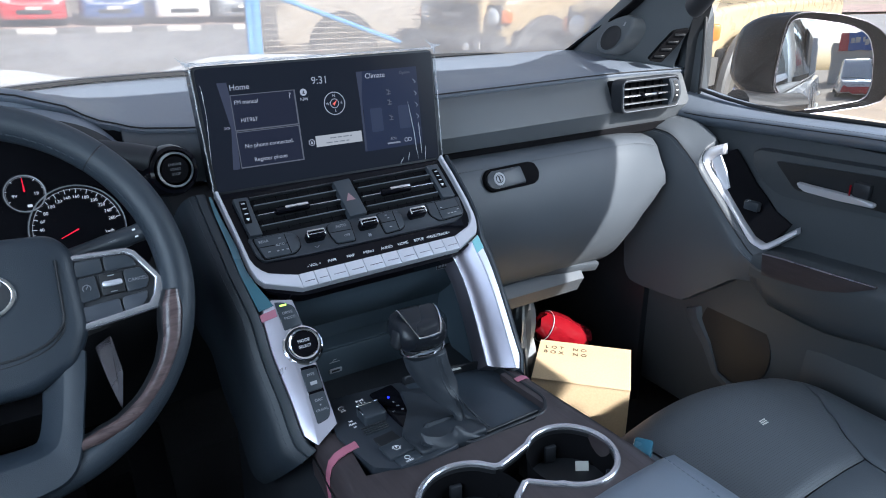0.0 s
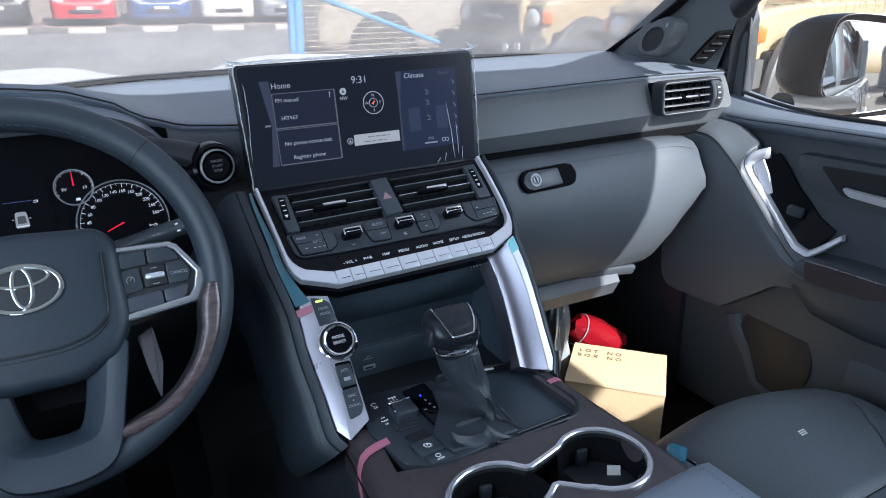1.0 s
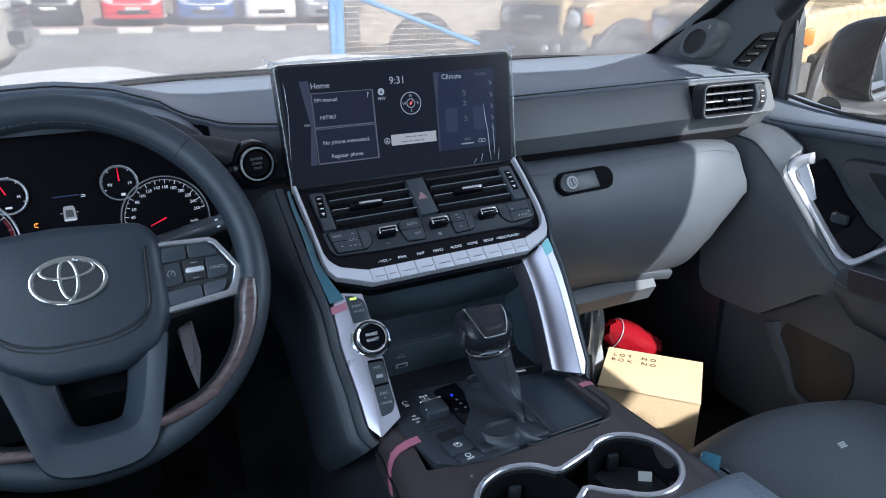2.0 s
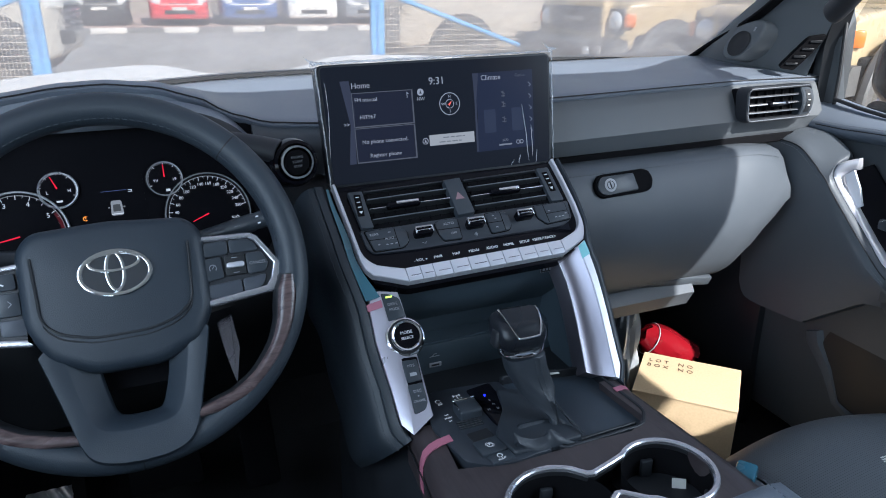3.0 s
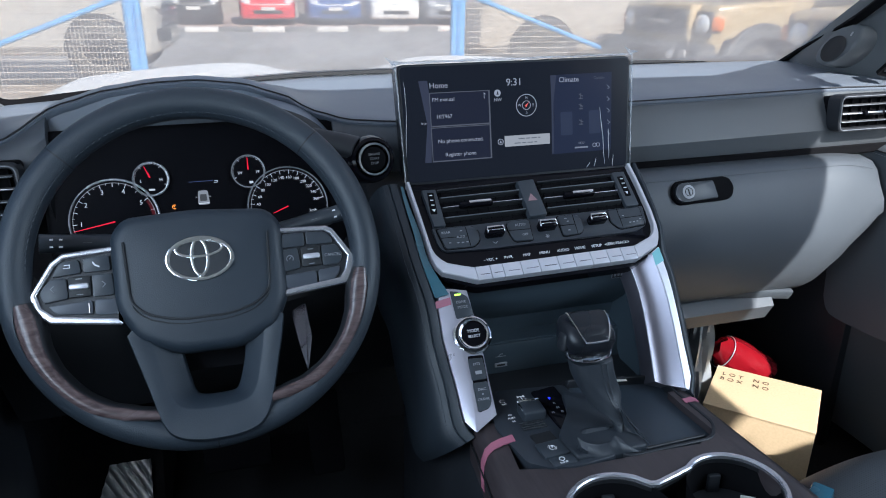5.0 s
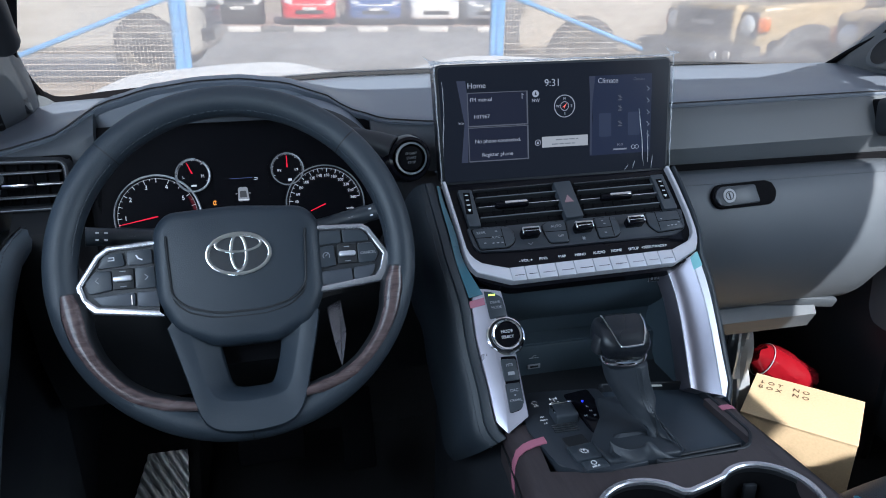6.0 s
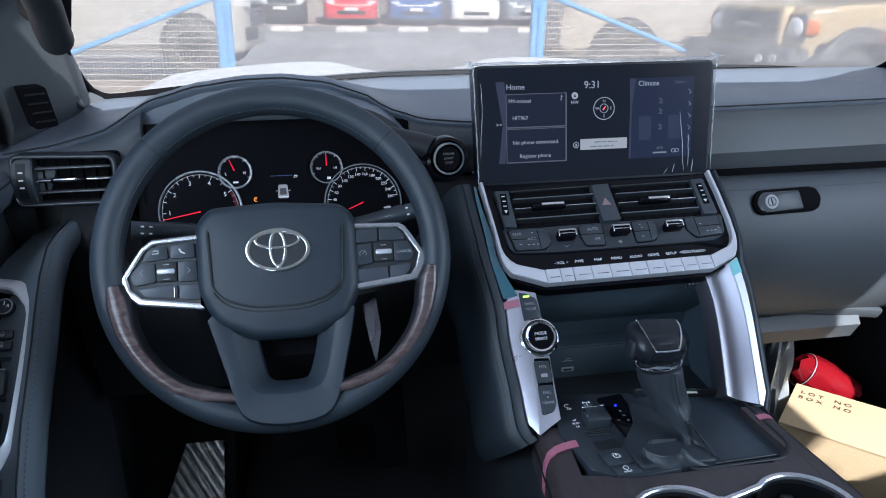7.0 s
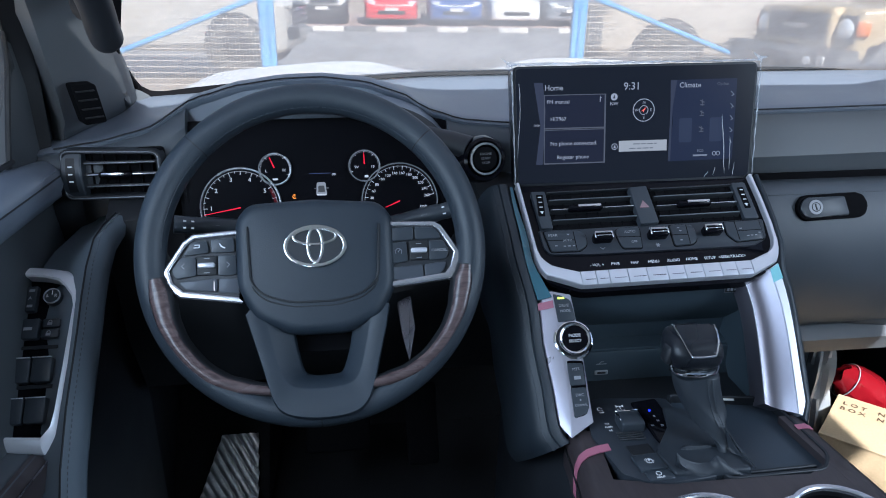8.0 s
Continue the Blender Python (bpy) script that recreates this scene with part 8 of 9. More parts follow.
            return [X(x + 0.026 * (x < 0.75), y, zz) for x, zz in ((0.752, z + 0.002), (0.715, z), (0.692, z - 0.004), (0.682, z - 0.016), (0.682, z - 0.048), (0.690, z - 0.060), (0.752, z - 0.075))]
        ya = [0.655 - 1.0 * i / 16 for i in range(17)]
        part("armrest", loft([arm(y) for y in ya]), FACE, d, "dark leather armrest", 55)
        part("wood_strip", loft([[p + X(-0.0022, 0, 0) for p in (arm(y)[2] + X(0.006, 0, 0.002), arm(y)[3] + X(0, 0, 0.004), arm(y)[4] + X(0, 0, 0.012), arm(y)[4] + X(0.02, 0, 0.012))] for y in ya]), WOOD, d, "dark walnut strip")
        part("strip_line", tube([arm(y)[3] + X(-0.0022, 0, 0.006) for y in ya], 0.0010, 6), DARK_SILVER, d)
    # handle recess with pull and lock slide
    Hm = frame_at(X(0.750, 0.575 if s > 0 else 0.48, 1.200), (0, -s, 0.0) if s > 0 else (0, 1, -0.03), (0.08 * -s, 0.0, 1))
    part("recess_frame", prism(rounded([(-0.160, 0.030), (0.25, 0.052), (0.25, -0.035), (0.083, -0.032), (-0.095, -0.042), (-0.143, -0.016)] if s > 0 else [(-0.22, 0.030), (0.15, 0.052), (0.085, -0.030), (0.02, -0.060), (-0.22, -0.075)], 0.02, 4), 0.02, Hm, 0.004, 3, 0.004 if s > 0 else 0.005), DOOR if s > 0 else TRIM_SOFT, d, "raised soft panel")
    part("recess", prism(rounded([(-0.108, 0.0190), (0.25, 0.046), (0.25, -0.018), (0.075, -0.0215), (-0.066, -0.0230)] if s > 0 else [(-0.12, 0.022), (0.100, 0.030), (0.030, -0.028), (-0.12, -0.035)], 0.008, 3), 0.02, Hm, 0, 1, 0.0062), DEEP, d, "black handle recess")
    k = 1 if s > 0 else -1
    blade = [(-0.058, -0.0045), (-0.040, -0.0050), (0.000, -0.0045), (0.036, -0.0045), (0.070, -0.0090), (0.070, -0.0150), (0.010, -0.0165), (-0.042, -0.0160), (-0.055, -0.0100)]
    part("pull", prism(rounded([(k * x, y) for x, y in (blade[::-1] if k > 0 else blade)], 0.003, 3), 0.010, Hm, 0.003, 3, 0.020), SILVER, d, "chrome door pull")
    lk = part("lock_slide", rbox(0.026, 0.024, 0.012, 0.003, 2, at(Hm, k * 0.046, 0.006, 0.010)), TRIM, d, "black lock slide with red mark")
    part("red_mark", rbox(0.003, 0.018, 0.001, 0.0003, 1, at(Hm, k * 0.030, 0.004, 0.0165)), RED, lk)
    # lower speaker and the panel edge before it
    if s > 0:
        ov = [(0.078 * math.cos(a) + 0.010 * math.sin(a), 0.084 * math.sin(a)) for a in [2 * math.pi * i / 40 for i in range(40)]]
        sm = frame_at(X(0.7385, 0.700, 0.858), (0, -1, 0.0), (0.05, 0.2, 0.97))
        part("speaker", prism(ov, 0.01, sm, 0.003, 2, 0.002), DEEP, d, "black speaker cover")
        edge_ = (((0.820, 0.880), (0.782, 0.900)), ((0.8165, 0.863), (0.776, 0.878)), ((0.793, 0.842), (0.762, 0.858)), ((0.769, 0.819), (0.746, 0.838)), ((0.750, 0.793), (0.730, 0.809)), ((0.736, 0.770), (0.715, 0.781)), ((0.66, 0.735), (0.645, 0.748)), ((0.5, 0.730), (0.5, 0.742)))
        part("panel_edge", loft([[X(0.742, y0, z0), X(0.7315, y0 * 0.8 + y1 * 0.2, z0 * 0.8 + z1 * 0.2), X(0.7305, y0 * 0.2 + y1 * 0.8, z0 * 0.2 + z1 * 0.8), X(0.741, y1, z1), X(0.746, (y0 + y1) / 2, (z0 + z1) / 2)] for (y0, z0), (y1, z1) in edge_]), FACE, d, "raised lower panel edge", 50)

        def lower(y):
            t = (0.62 - y) / 0.9
            w = 0.040 * math.sin(min(1, t * 2.2) * math.pi / 2)
            return [X(0.744, y, 0.925), X(0.742 - w * 0.5, y, 0.905), X(0.742 - w, y, 0.87), X(0.742 - w, y, 0.72), X(0.75, y, 0.68)]
        part("map_pocket", loft([lower(0.56 - 0.9 * i / 14) for i in range(15)]), DOOR, d, "dark map pocket", 60)
    # window frame post and glass
    pn = part("window_pane", grid(6, 4, lambda a, b: X(0.815 - 0.10 * b - 0.01 * math.sin(math.pi * b), (0.92 - 0.46 * b ** 2) * (1 - a) + (-0.36 - 0.10 * b) * a, 1.30 + 0.52 * b)), PANE, d, "side window with painted haze and dimming tint")
    pn.visible_shadow = False
    # corner panel behind the mirror, with a black block painting the shade of its gap to the pillar
    rear = [(0.897, 1.300), (0.898, 1.36), (0.904, 1.44), (0.918, 1.475)] if s > 0 else [(0.826, 1.300), (0.852, 1.36), (0.886, 1.432), (0.893, 1.470)]
    front = [(0.955, 1.290), (0.955, 1.36), (0.952, 1.41), (0.948, 1.475)] if s > 0 else [(0.955, 1.255), (0.985, 1.36), (0.997, 1.41), (0.985, 1.470)]
    part("corner_panel", loft([[X(0.788, a[0], a[1]), X(0.784, a[0] + 0.006, a[1]), X(0.786, b[0] - 0.004, b[1]), X(0.800, b[0], b[1]), X(0.815, b[0], b[1]), X(0.815, a[0], a[1])] for a, b in zip(rear, front)]), DOOR, d, "dark grey mirror corner panel")
    part("corner_gap_shade", loft([[X(0.792, y, z), X(0.792, y + 0.09, z), X(0.82, y + 0.09, z), X(0.82, y, z)] for y, z in ((front[0][0] - 0.01, 1.22), (front[1][0] - 0.005, 1.36), (front[2][0] - 0.005, 1.42), (front[3][0] - 0.005, 1.50))]), DEEP, d)
    post = [(front[3][0], rear[3][0], 1.4705), (0.930, 0.862, 1.515), (0.885, 0.820, 1.545), (0.850, 0.785, 1.570), (0.712, 0.648, 1.668), (0.576, 0.513, 1.765), (0.527, 0.464, 1.80)]
    part("corner_post", loft([[X(0.790 - 0.24 * (z - 1.47), yr, z), X(0.786 - 0.24 * (z - 1.47), yf, z), X(0.812 - 0.24 * (z - 1.47), yf, z), X(0.812 - 0.24 * (z - 1.47), yr, z)] for yf, yr, z in post]), HEADLINER, d, "grey front window post")
    part("window_rim", tube([X(0.787, a - 0.003, b) for a, b in rear], 0.0035, 8), DEEP, d)
    part("window_seal", tube([X(0.785, y, (curve_at(BELT, y) if s > 0 else 1.322 - 0.030 * (0.95 - y) / 1.35) + 0.003) for y in ys if y < (0.90 if s > 0 else 0.86)], 0.0035, 8), DEEP, d)


door(1)
door(-1)


# ---- the car's outside that shows: bonnet, right flank, door mirror ----
BONNET_WHITE = surface("satin_white_bonnet", (0.80, 0.80, 0.79), 0.5, vary=0.02, spec=0.3)


def bonnet():
    b = thing("bonnet", (0, 2.2, 1.0), "sunlit white bonnet with raised ridges beyond the windscreen", "bonnet")

    def h(s, t):
        x = -1.0 + 2.0 * s
        y = 1.62 + 1.30 * t
        a = abs(x)
        inner_ = 1 / (1 + math.exp(-(a - 0.24) / 0.045))
        outer_ = max(0.0, (a - 0.42) / 0.55)
        z = 1.180 + 0.050 * inner_ - 0.036 * outer_ ** 1.5 - 0.06 * max(0.0, (a - 0.92) / 0.08) ** 2 + 0.006 * math.sin(math.pi * t) - 0.020 * t ** 3 + 0.0016 * math.sin(2 * math.pi * (y + 0.06 * x) / 0.115)
        return Vector((x, y, z))
    part("panel", grid(72, 150, h, 0.01), BONNET_WHITE, b, "", 60)
    part("scuttle", rbox(1.6, 0.30, 0.04, 0.01, 2, pose(0, 1.50, 1.13)), DEEP, b, "black plastic scuttle")
    part("grille_edge", rbox(1.7, 0.12, 0.5, 0.03, 2, pose(0, 2.93, 0.86)), WHITE_PAINT, b)
    for x0 in (-0.35, 0.30):
        w = thing("wiper", (x0, 1.40, 1.19), "black windscreen wiper lying at the glass edge", "wiper", "windscreen wipers")
        part("arm", tube([(x0 + 0.25, 1.44, 1.18), (x0, 1.41, 1.20), (x0 - 0.3, 1.385, 1.20)], 0.008, 8), DEEP, w)
        part("blade", bar([(x0 + 0.1, 1.40, 1.205), (x0 - 0.45, 1.37, 1.205)], 0.012, 0.014), DEEP, w)


bonnet()


def flank():
    f = thing("car_flank", (0.98, -1.5, 0.5), "white outer body of the car with door handles and windows", "car body")
    for e in (1, -1):
        def skin(y):
            return [Vector((e * x, y, z)) for x, z in ((0.89, 1.258), (0.958, 1.245), (0.985, 1.15), (0.995, 0.95), (0.985, 0.70), (0.95, 0.5), (0.90, 0.5))]
        part("side_panel", loft([skin(y) for y in (0.98, 0.9, 0.4, -0.4, -1.2, -2.0, -2.7)]), WHITE_PAINT, f, "white painted side", 60)

        def wing(y, z0):
            return [Vector((e * x, y, z)) for x, z in ((0.86, 1.13), (0.97, 1.12), (0.99, 1.05), (0.99, z0), (0.86, z0))]
        part("front_wing", loft([wing(y, z0) for y, z0 in ((0.985, 0.5), (1.45, 0.5), (1.52, 0.72), (1.66, 0.92), (1.90, 0.99), (2.14, 0.92), (2.28, 0.72), (2.34, 0.5), (2.86, 0.55))]), WHITE_PAINT, f, "white front wing", 50)
        for y in (0.42 - 0.85, -1.25):
            part("door_gap", bar([(e * 0.998, y, 0.55), (e * 1.000, y, 0.95), (e * 0.990, y, 1.15), (e * 0.965, y, 1.245)], 0.006, 0.004, (1, 0, 0)), DEEP, f)
        for y in (-0.25, -1.12):
            part("door_handle", bar([(e * 1.015, y + 0.09, 1.12), (e * 1.025, y + 0.05, 1.12), (e * 1.025, y - 0.05, 1.12), (e * 1.015, y - 0.09, 1.12)], 0.02, 0.022), CHROME, f, "chrome outer handle")
        for ys_ in ((-0.5, -1.0, -1.3), (-1.42, -1.9, -2.4)):
            part("upper_glass", loft([[Vector((e * 0.835, y, 1.29)), Vector((e * 0.70, y, 1.78)), Vector((e * 0.69, y, 1.78)), Vector((e * 0.82, y, 1.29))] for y in ys_]), DARKGLASS, f, "dark side glass")
        part("belt_strip", bar([(e * 0.90, 0.8, 1.258), (e * 0.905, -1.0, 1.266), (e * 0.90, -2.4, 1.285)], 0.02, 0.010), DEEP, f, "black belt strip")
        for y in (1.90, -1.55):
            q = pose(e * 0.86, y, 0.39, 0, 90, 0)
            w = part("wheel", lathe([(0.24, -0.12), (0.37, -0.12), (0.395, -0.09), (0.395, 0.09), (0.37, 0.12), (0.24, 0.12)], q, 36), DEEP, f, "black tyre")
            part("rim", lathe([(0, e * 0.10), (0.08, e * 0.11), (0.20, e * 0.09), (0.245, e * 0.115)], q, 28), DARK_SILVER, w, "grey wheel rim")
    part("roof", loft([[Vector((x, y, z)) for x, z in ((-0.74, 1.84), (-0.62, 1.925), (0, 1.975), (0.62, 1.925), (0.74, 1.84), (0.70, 1.82), (0, 1.955), (-0.70, 1.82))] for y in (0.22, 0.0, -1.2, -2.7)]), WHITE_PAINT, f, "white roof skin")
    part("tail", rbox(1.80, 0.06, 1.30, 0.04, 2, pose(0, -2.70, 1.15)), WHITE_PAINT, f, "white tail")


DARKGLASS = surface("dark_glass", (0.16, 0.18, 0.19), 0.08, vary=0.1, coat=0.5)
flank()


def door_mirror():
    m_ = thing("door_mirror", (1.0, 0.80, 1.26), "dark door mirror housing with rounded glass", "mirror")
    c = Vector((1.050, 0.800, 1.346))
    n = Vector((-0.4861, -0.8710, 0.0713)).normalized()
    u = Vector((0, 0, 1)).cross(n).normalized()
    v = n.cross(u)
    M = frame_at(c, u, v)
    gl_ = [(-0.0803, 0.0876), (-0.0312, 0.0831), (0.021, 0.0753), (0.0513, 0.0645), (0.0687, 0.0505), (0.0819, 0.016), (0.0886, -0.0389), (0.0822, -0.0611), (0.0674, -0.0699), (-0.0101, -0.0825), (-0.0469, -0.0866), (-0.0666, -0.0795), (-0.089, -0.0613), (-0.1057, -0.0422), (-0.1083, -0.0235), (-0.1062, 0.0178), (-0.1017, 0.0499), (-0.0948, 0.0793)]
    gl = rounded(gl_[::-1], 0.010, 3)
    out = [(-0.1119, -0.0452), (-0.1128, -0.0144), (-0.1072, 0.05), (-0.0992, 0.0877), (-0.084, 0.098), (-0.0587, 0.1009), (0.0038, 0.0953), (0.0569, 0.0824), (0.088, 0.0674), (0.1092, 0.046), (0.1229, 0.0049), (0.1292, -0.039), (0.1231, -0.068), (0.0868, -0.081), (0.0125, -0.0914), (-0.0394, -0.0964), (-0.0596, -0.0938), (-0.0896, -0.0721)][::-1]
    part("glass", loft([[M @ Vector((x * f, y * f, 0.010 - ((x * f) ** 2 + (y * f) ** 2) / 2.8)) for x, y in gl] for f in (1.0, 0.92, 0.84, 0.74, 0.64, 0.54, 0.44, 0.34, 0.24, 0.14, 0.05, 0.004)], True, False), MIRROR, m_, "convex mirror glass", 80)
    edge_ = rounded(out, 0.012, 3)
    lipin = rounded([(x * 1.012, y * 1.014) for x, y in gl_[::-1]], 0.010, 3)
    part("glass_line", tube([M @ Vector((x, y, 0.0075)) for x, y in lipin], 0.0010, 6, True), DARK_SILVER, m_)
    near = [min(edge_, key=lambda q: (q[0] - x * 1.2) ** 2 + (q[1] - y * 1.2) ** 2) for x, y in lipin]
    part("inner_edge", loft([[M @ Vector((x * 1.005, y * 1.005, 0.004)), M @ Vector(((x + nx) / 2, (y + ny) / 2, 0.0065)), M @ Vector((nx, ny, 0.0095)), M @ Vector((nx, ny, -0.004)), M @ Vector((x, y, -0.004))] for (x, y), (nx, ny) in zip(lipin, near)], True, False, True), VOID, m_, "black inner bezel", 50)
    part("bright_line", tube([M @ Vector((x, y, 0.0095)) for x, y in edge_], 0.0008, 6, True), DARK_SILVER, m_)
    base_ = rounded([(x * 1.012, y * 1.015) for x, y in out], 0.014, 3)
    rings_ = []
    for k in range(9):
        t = k / 8
        f = (1 - t ** 2.4) ** 0.5 if k < 8 else 0.05
        rings_.append([M @ Vector((x * (0.35 + 0.65 * f) - 0.078 * t, y * (0.25 + 0.75 * f) + 0.004 * t, 0.0005 - 0.135 * t)) for x, y in base_])
    part("housing", loft(rings_), MIRROR_SHELL, m_, "dark glossy housing", 60)
    part("foot", tube([(0.86, 0.86, 1.285), (0.93, 0.84, 1.275), (1.0, 0.82, 1.275)], [0.035, 0.032, 0.03], 14, False, 0.6), DEEP, m_, "black mirror foot")


MIRROR = surface("mirror_glass", (0.46, 0.49, 0.52), 0.01, 1.0, vary=0.0, rvary=0.0)
MIRROR_SHELL = surface("mirror_shell", (0.014, 0.019, 0.026), 0.22, vary=0.1, spec=0.16)
door_mirror()


# ---- outside: the car stands with a slight lean, so the lot is tilted against it ----
OUT = Matrix.Translation((0, 0.8, 1.25)) @ Matrix.Rotation(radians(1.2), 4, "Y") @ Matrix.Translation((0, -0.8, -1.25))


def ground_material(name, colour, stain, scale=0.6, rough=0.9, grit=60.0):
    m = surface(name, colour, rough, vary=0.16, scale=scale, bump=0.6, grain=grit, fine=0.12)
    return m


SAND = ground_material("sandy_lot", (0.42, 0.34, 0.26), 0.2)
ROAD = ground_material("worn_asphalt", (0.30, 0.29, 0.28), 0.2, 0.35)
PAVING = ground_material("pinkish_paving", (0.45, 0.33, 0.28), 0.2, 0.8)
KERB_WHITE = surface("kerb_white", (0.58, 0.565, 0.54), 0.8, vary=0.12, scale=3.0, fine=0.1)
KERB_BLACK = surface("kerb_grey", (0.16, 0.16, 0.16), 0.8, vary=0.2, scale=3.0, fine=0.1)
BLUE_STEEL = surface("blue_gate_paint", (0.13, 0.36, 0.70), 0.5, vary=0.12, scale=4.0)
WIRE = surface("galvanised_wire", (0.50, 0.46, 0.41), 0.6, 0.0)
BEIGE = surface("beige_car_paint", (0.52, 0.41, 0.25), 0.3, vary=0.04, coat=0.6)
TYRE = surface("tyre_rubber", (0.10, 0.095, 0.085), 0.85, vary=0.25, bump=0.6, grain=60.0)
BUMPER = surface("grey_bumper", (0.105, 0.107, 0.108), 0.5, vary=0.15)
LAMP = surface("headlamp", (0.75, 0.78, 0.80), 0.08, 0.2, vary=0.05, coat=0.8)
AMBER = surface("amber_lens", (0.80, 0.22, 0.04), 0.15, vary=0.05, coat=0.7)
SANDY = surface("dusty_sand_paint", (0.50, 0.44, 0.36), 0.6, vary=0.06)
GREYGLASS = surface("car_glass", (0.06, 0.075, 0.085), 0.06, vary=0.1, coat=0.6)
DUSTY_WHITE = surface("dusty_white_paint", (0.46, 0.445, 0.41), 0.5, vary=0.06, scale=2.0)
WALL = surface("pale_render", (0.62, 0.58, 0.52), 0.9, vary=0.1, scale=0.4)


def put(name, bm, mat_, parent=None, label="", sharp=38):
    bm.transform(OUT)
    return part(name, bm, mat_, parent, label, sharp)


def rise(x, y):
    """Height of the lot: a low sandy bank by the fence."""
    a = math.exp(-((y - 9.4) / 2.2) ** 2)
    return 0.20 * a * (1 / (1 + math.exp((x + 1.3) * 4))) + 0.0


def lots():
    g = put("ground", grid(80, 80, lambda s, t: Vector((-300 + 600 * s ** 1.0 if abs(s - 0.5) > 0.02 else (s - 0.5) * 600, -300 + 600 * t, -0.02))), SAND)
    tagged(g, "pale sandy lot reaching to the horizon", "ground", kind="structure")
    b = put("sand_bank", grid(40, 30, lambda s, t: Vector((-14 + 12.8 * s, 6.2 + 6.0 * t, rise(-14 + 12.8 * s, 6.2 + 6.0 * t) - 0.015))), SAND)
    tagged(b, "low bank of pale sand along the fence", "ground", kind="structure")
    r = put("road", grid(30, 8, lambda s, t: Vector((-60 + 120 * s, 11.0 + 11.2 * t, 0.0))), ROAD)
    tagged(r, "worn grey asphalt road between the gate and the kerb", "road", kind="structure")
    p = put("pavement", grid(30, 6, lambda s, t: Vector((-60 + 120 * s, 22.45 + 9.0 * t, 0.118))), PAVING)
    tagged(p, "pinkish paved parking strip behind the kerb", "pavement", kind="structure")
    k = thing("kerb", (0, 22.4, 0), "kerb of alternating white and grey painted blocks", "kerb", "", "structure")
    for i in range(-14, 22):
        x = 1.07 + 0.955 * i
        put("kerb_block", rbox(0.948, 0.18, 0.16, 0.02, 2, pose(x + 0.47, 22.36, 0.06)), KERB_WHITE if i % 2 else KERB_BLACK, k)


lots()


def gate_leaf(x0, x1, y0, y1, hi, run, name="gate"):
    """A blue framed gate leaf of welded mesh with a brace that falls from height hi over the length run."""
    g = thing(name, OUT @ Vector(((x0 + x1) / 2, (y0 + y1) / 2, 0.05)), "blue steel gate leaf with wire mesh and a diagonal brace", "gate", "fence gates")
    top, low = 2.05, 0.10
    a, b = Vector((x0, y0, 0)), Vector((x1, y1, 0))
    z = Vector((0, 0, 1))
    for p in (a, b):
        put("post", tube([p + z * 0.02, p + z * top], 0.038, 10), BLUE_STEEL, g)
    inner = a + (b - a).normalized() * 0.082
    put("upright", tube([inner + z * low, inner + z * top], 0.056, 12), BLUE_STEEL, g)
    for h in (low, top):
        put("rail", tube([a + z * h, b + z * h], 0.025, 8), BLUE_STEEL, g)
    put("brace", tube([inner + z * hi, inner + (b - a).normalized() * run + z * 0.11], 0.028, 8), BLUE_STEEL, g)
    for k in range(2):
        put("hinge", rbox(0.06, 0.06, 0.10, 0.005, 1, Matrix.Translation(a.lerp(inner, 0.5) + z * (0.55 + 0.75 * k))), BLUE_STEEL, g)
    # welded mesh
    d = (b - a).normalized()
    L = (b - inner).length
    me = bmesh.new()
    nrm = Vector((-d.y, d.x, 0))
    rr = 0.0034

    def wire(p, q, r=rr):
        e = (q - p).normalized()
        s1 = e.cross(nrm).normalized() * r
        s2 = nrm * r
        v = [me.verts.new(p + o) for o in (s1, s2, -s1, -s2)] + [me.verts.new(q + o) for o in (s1, s2, -s1, -s2)]
        for i in range(4):
            j = (i + 1) % 4
            me.faces.new((v[i], v[j], v[4 + j], v[4 + i]))
    n = int(L / 0.036)
    for i in range(n):
        p = inner + d * (0.03 + 0.036 * i)
        wire(p + z * low, p + z * top)
    for i in range(int((top - low) / 0.064)):
        wire(inner + z * (low + 0.03 + 0.064 * i), b + z * (low + 0.03 + 0.064 * i), 0.0048)
    tagged(put("mesh", me, WIRE, g, "welded wire mesh"), kind="stuff")
    return g


gate_leaf(-1.316, -6.6, 8.0, 8.3, 1.33, 3.2)
gate_leaf(2.050, 7.4, 8.0, 8.4, 1.40, 3.8)


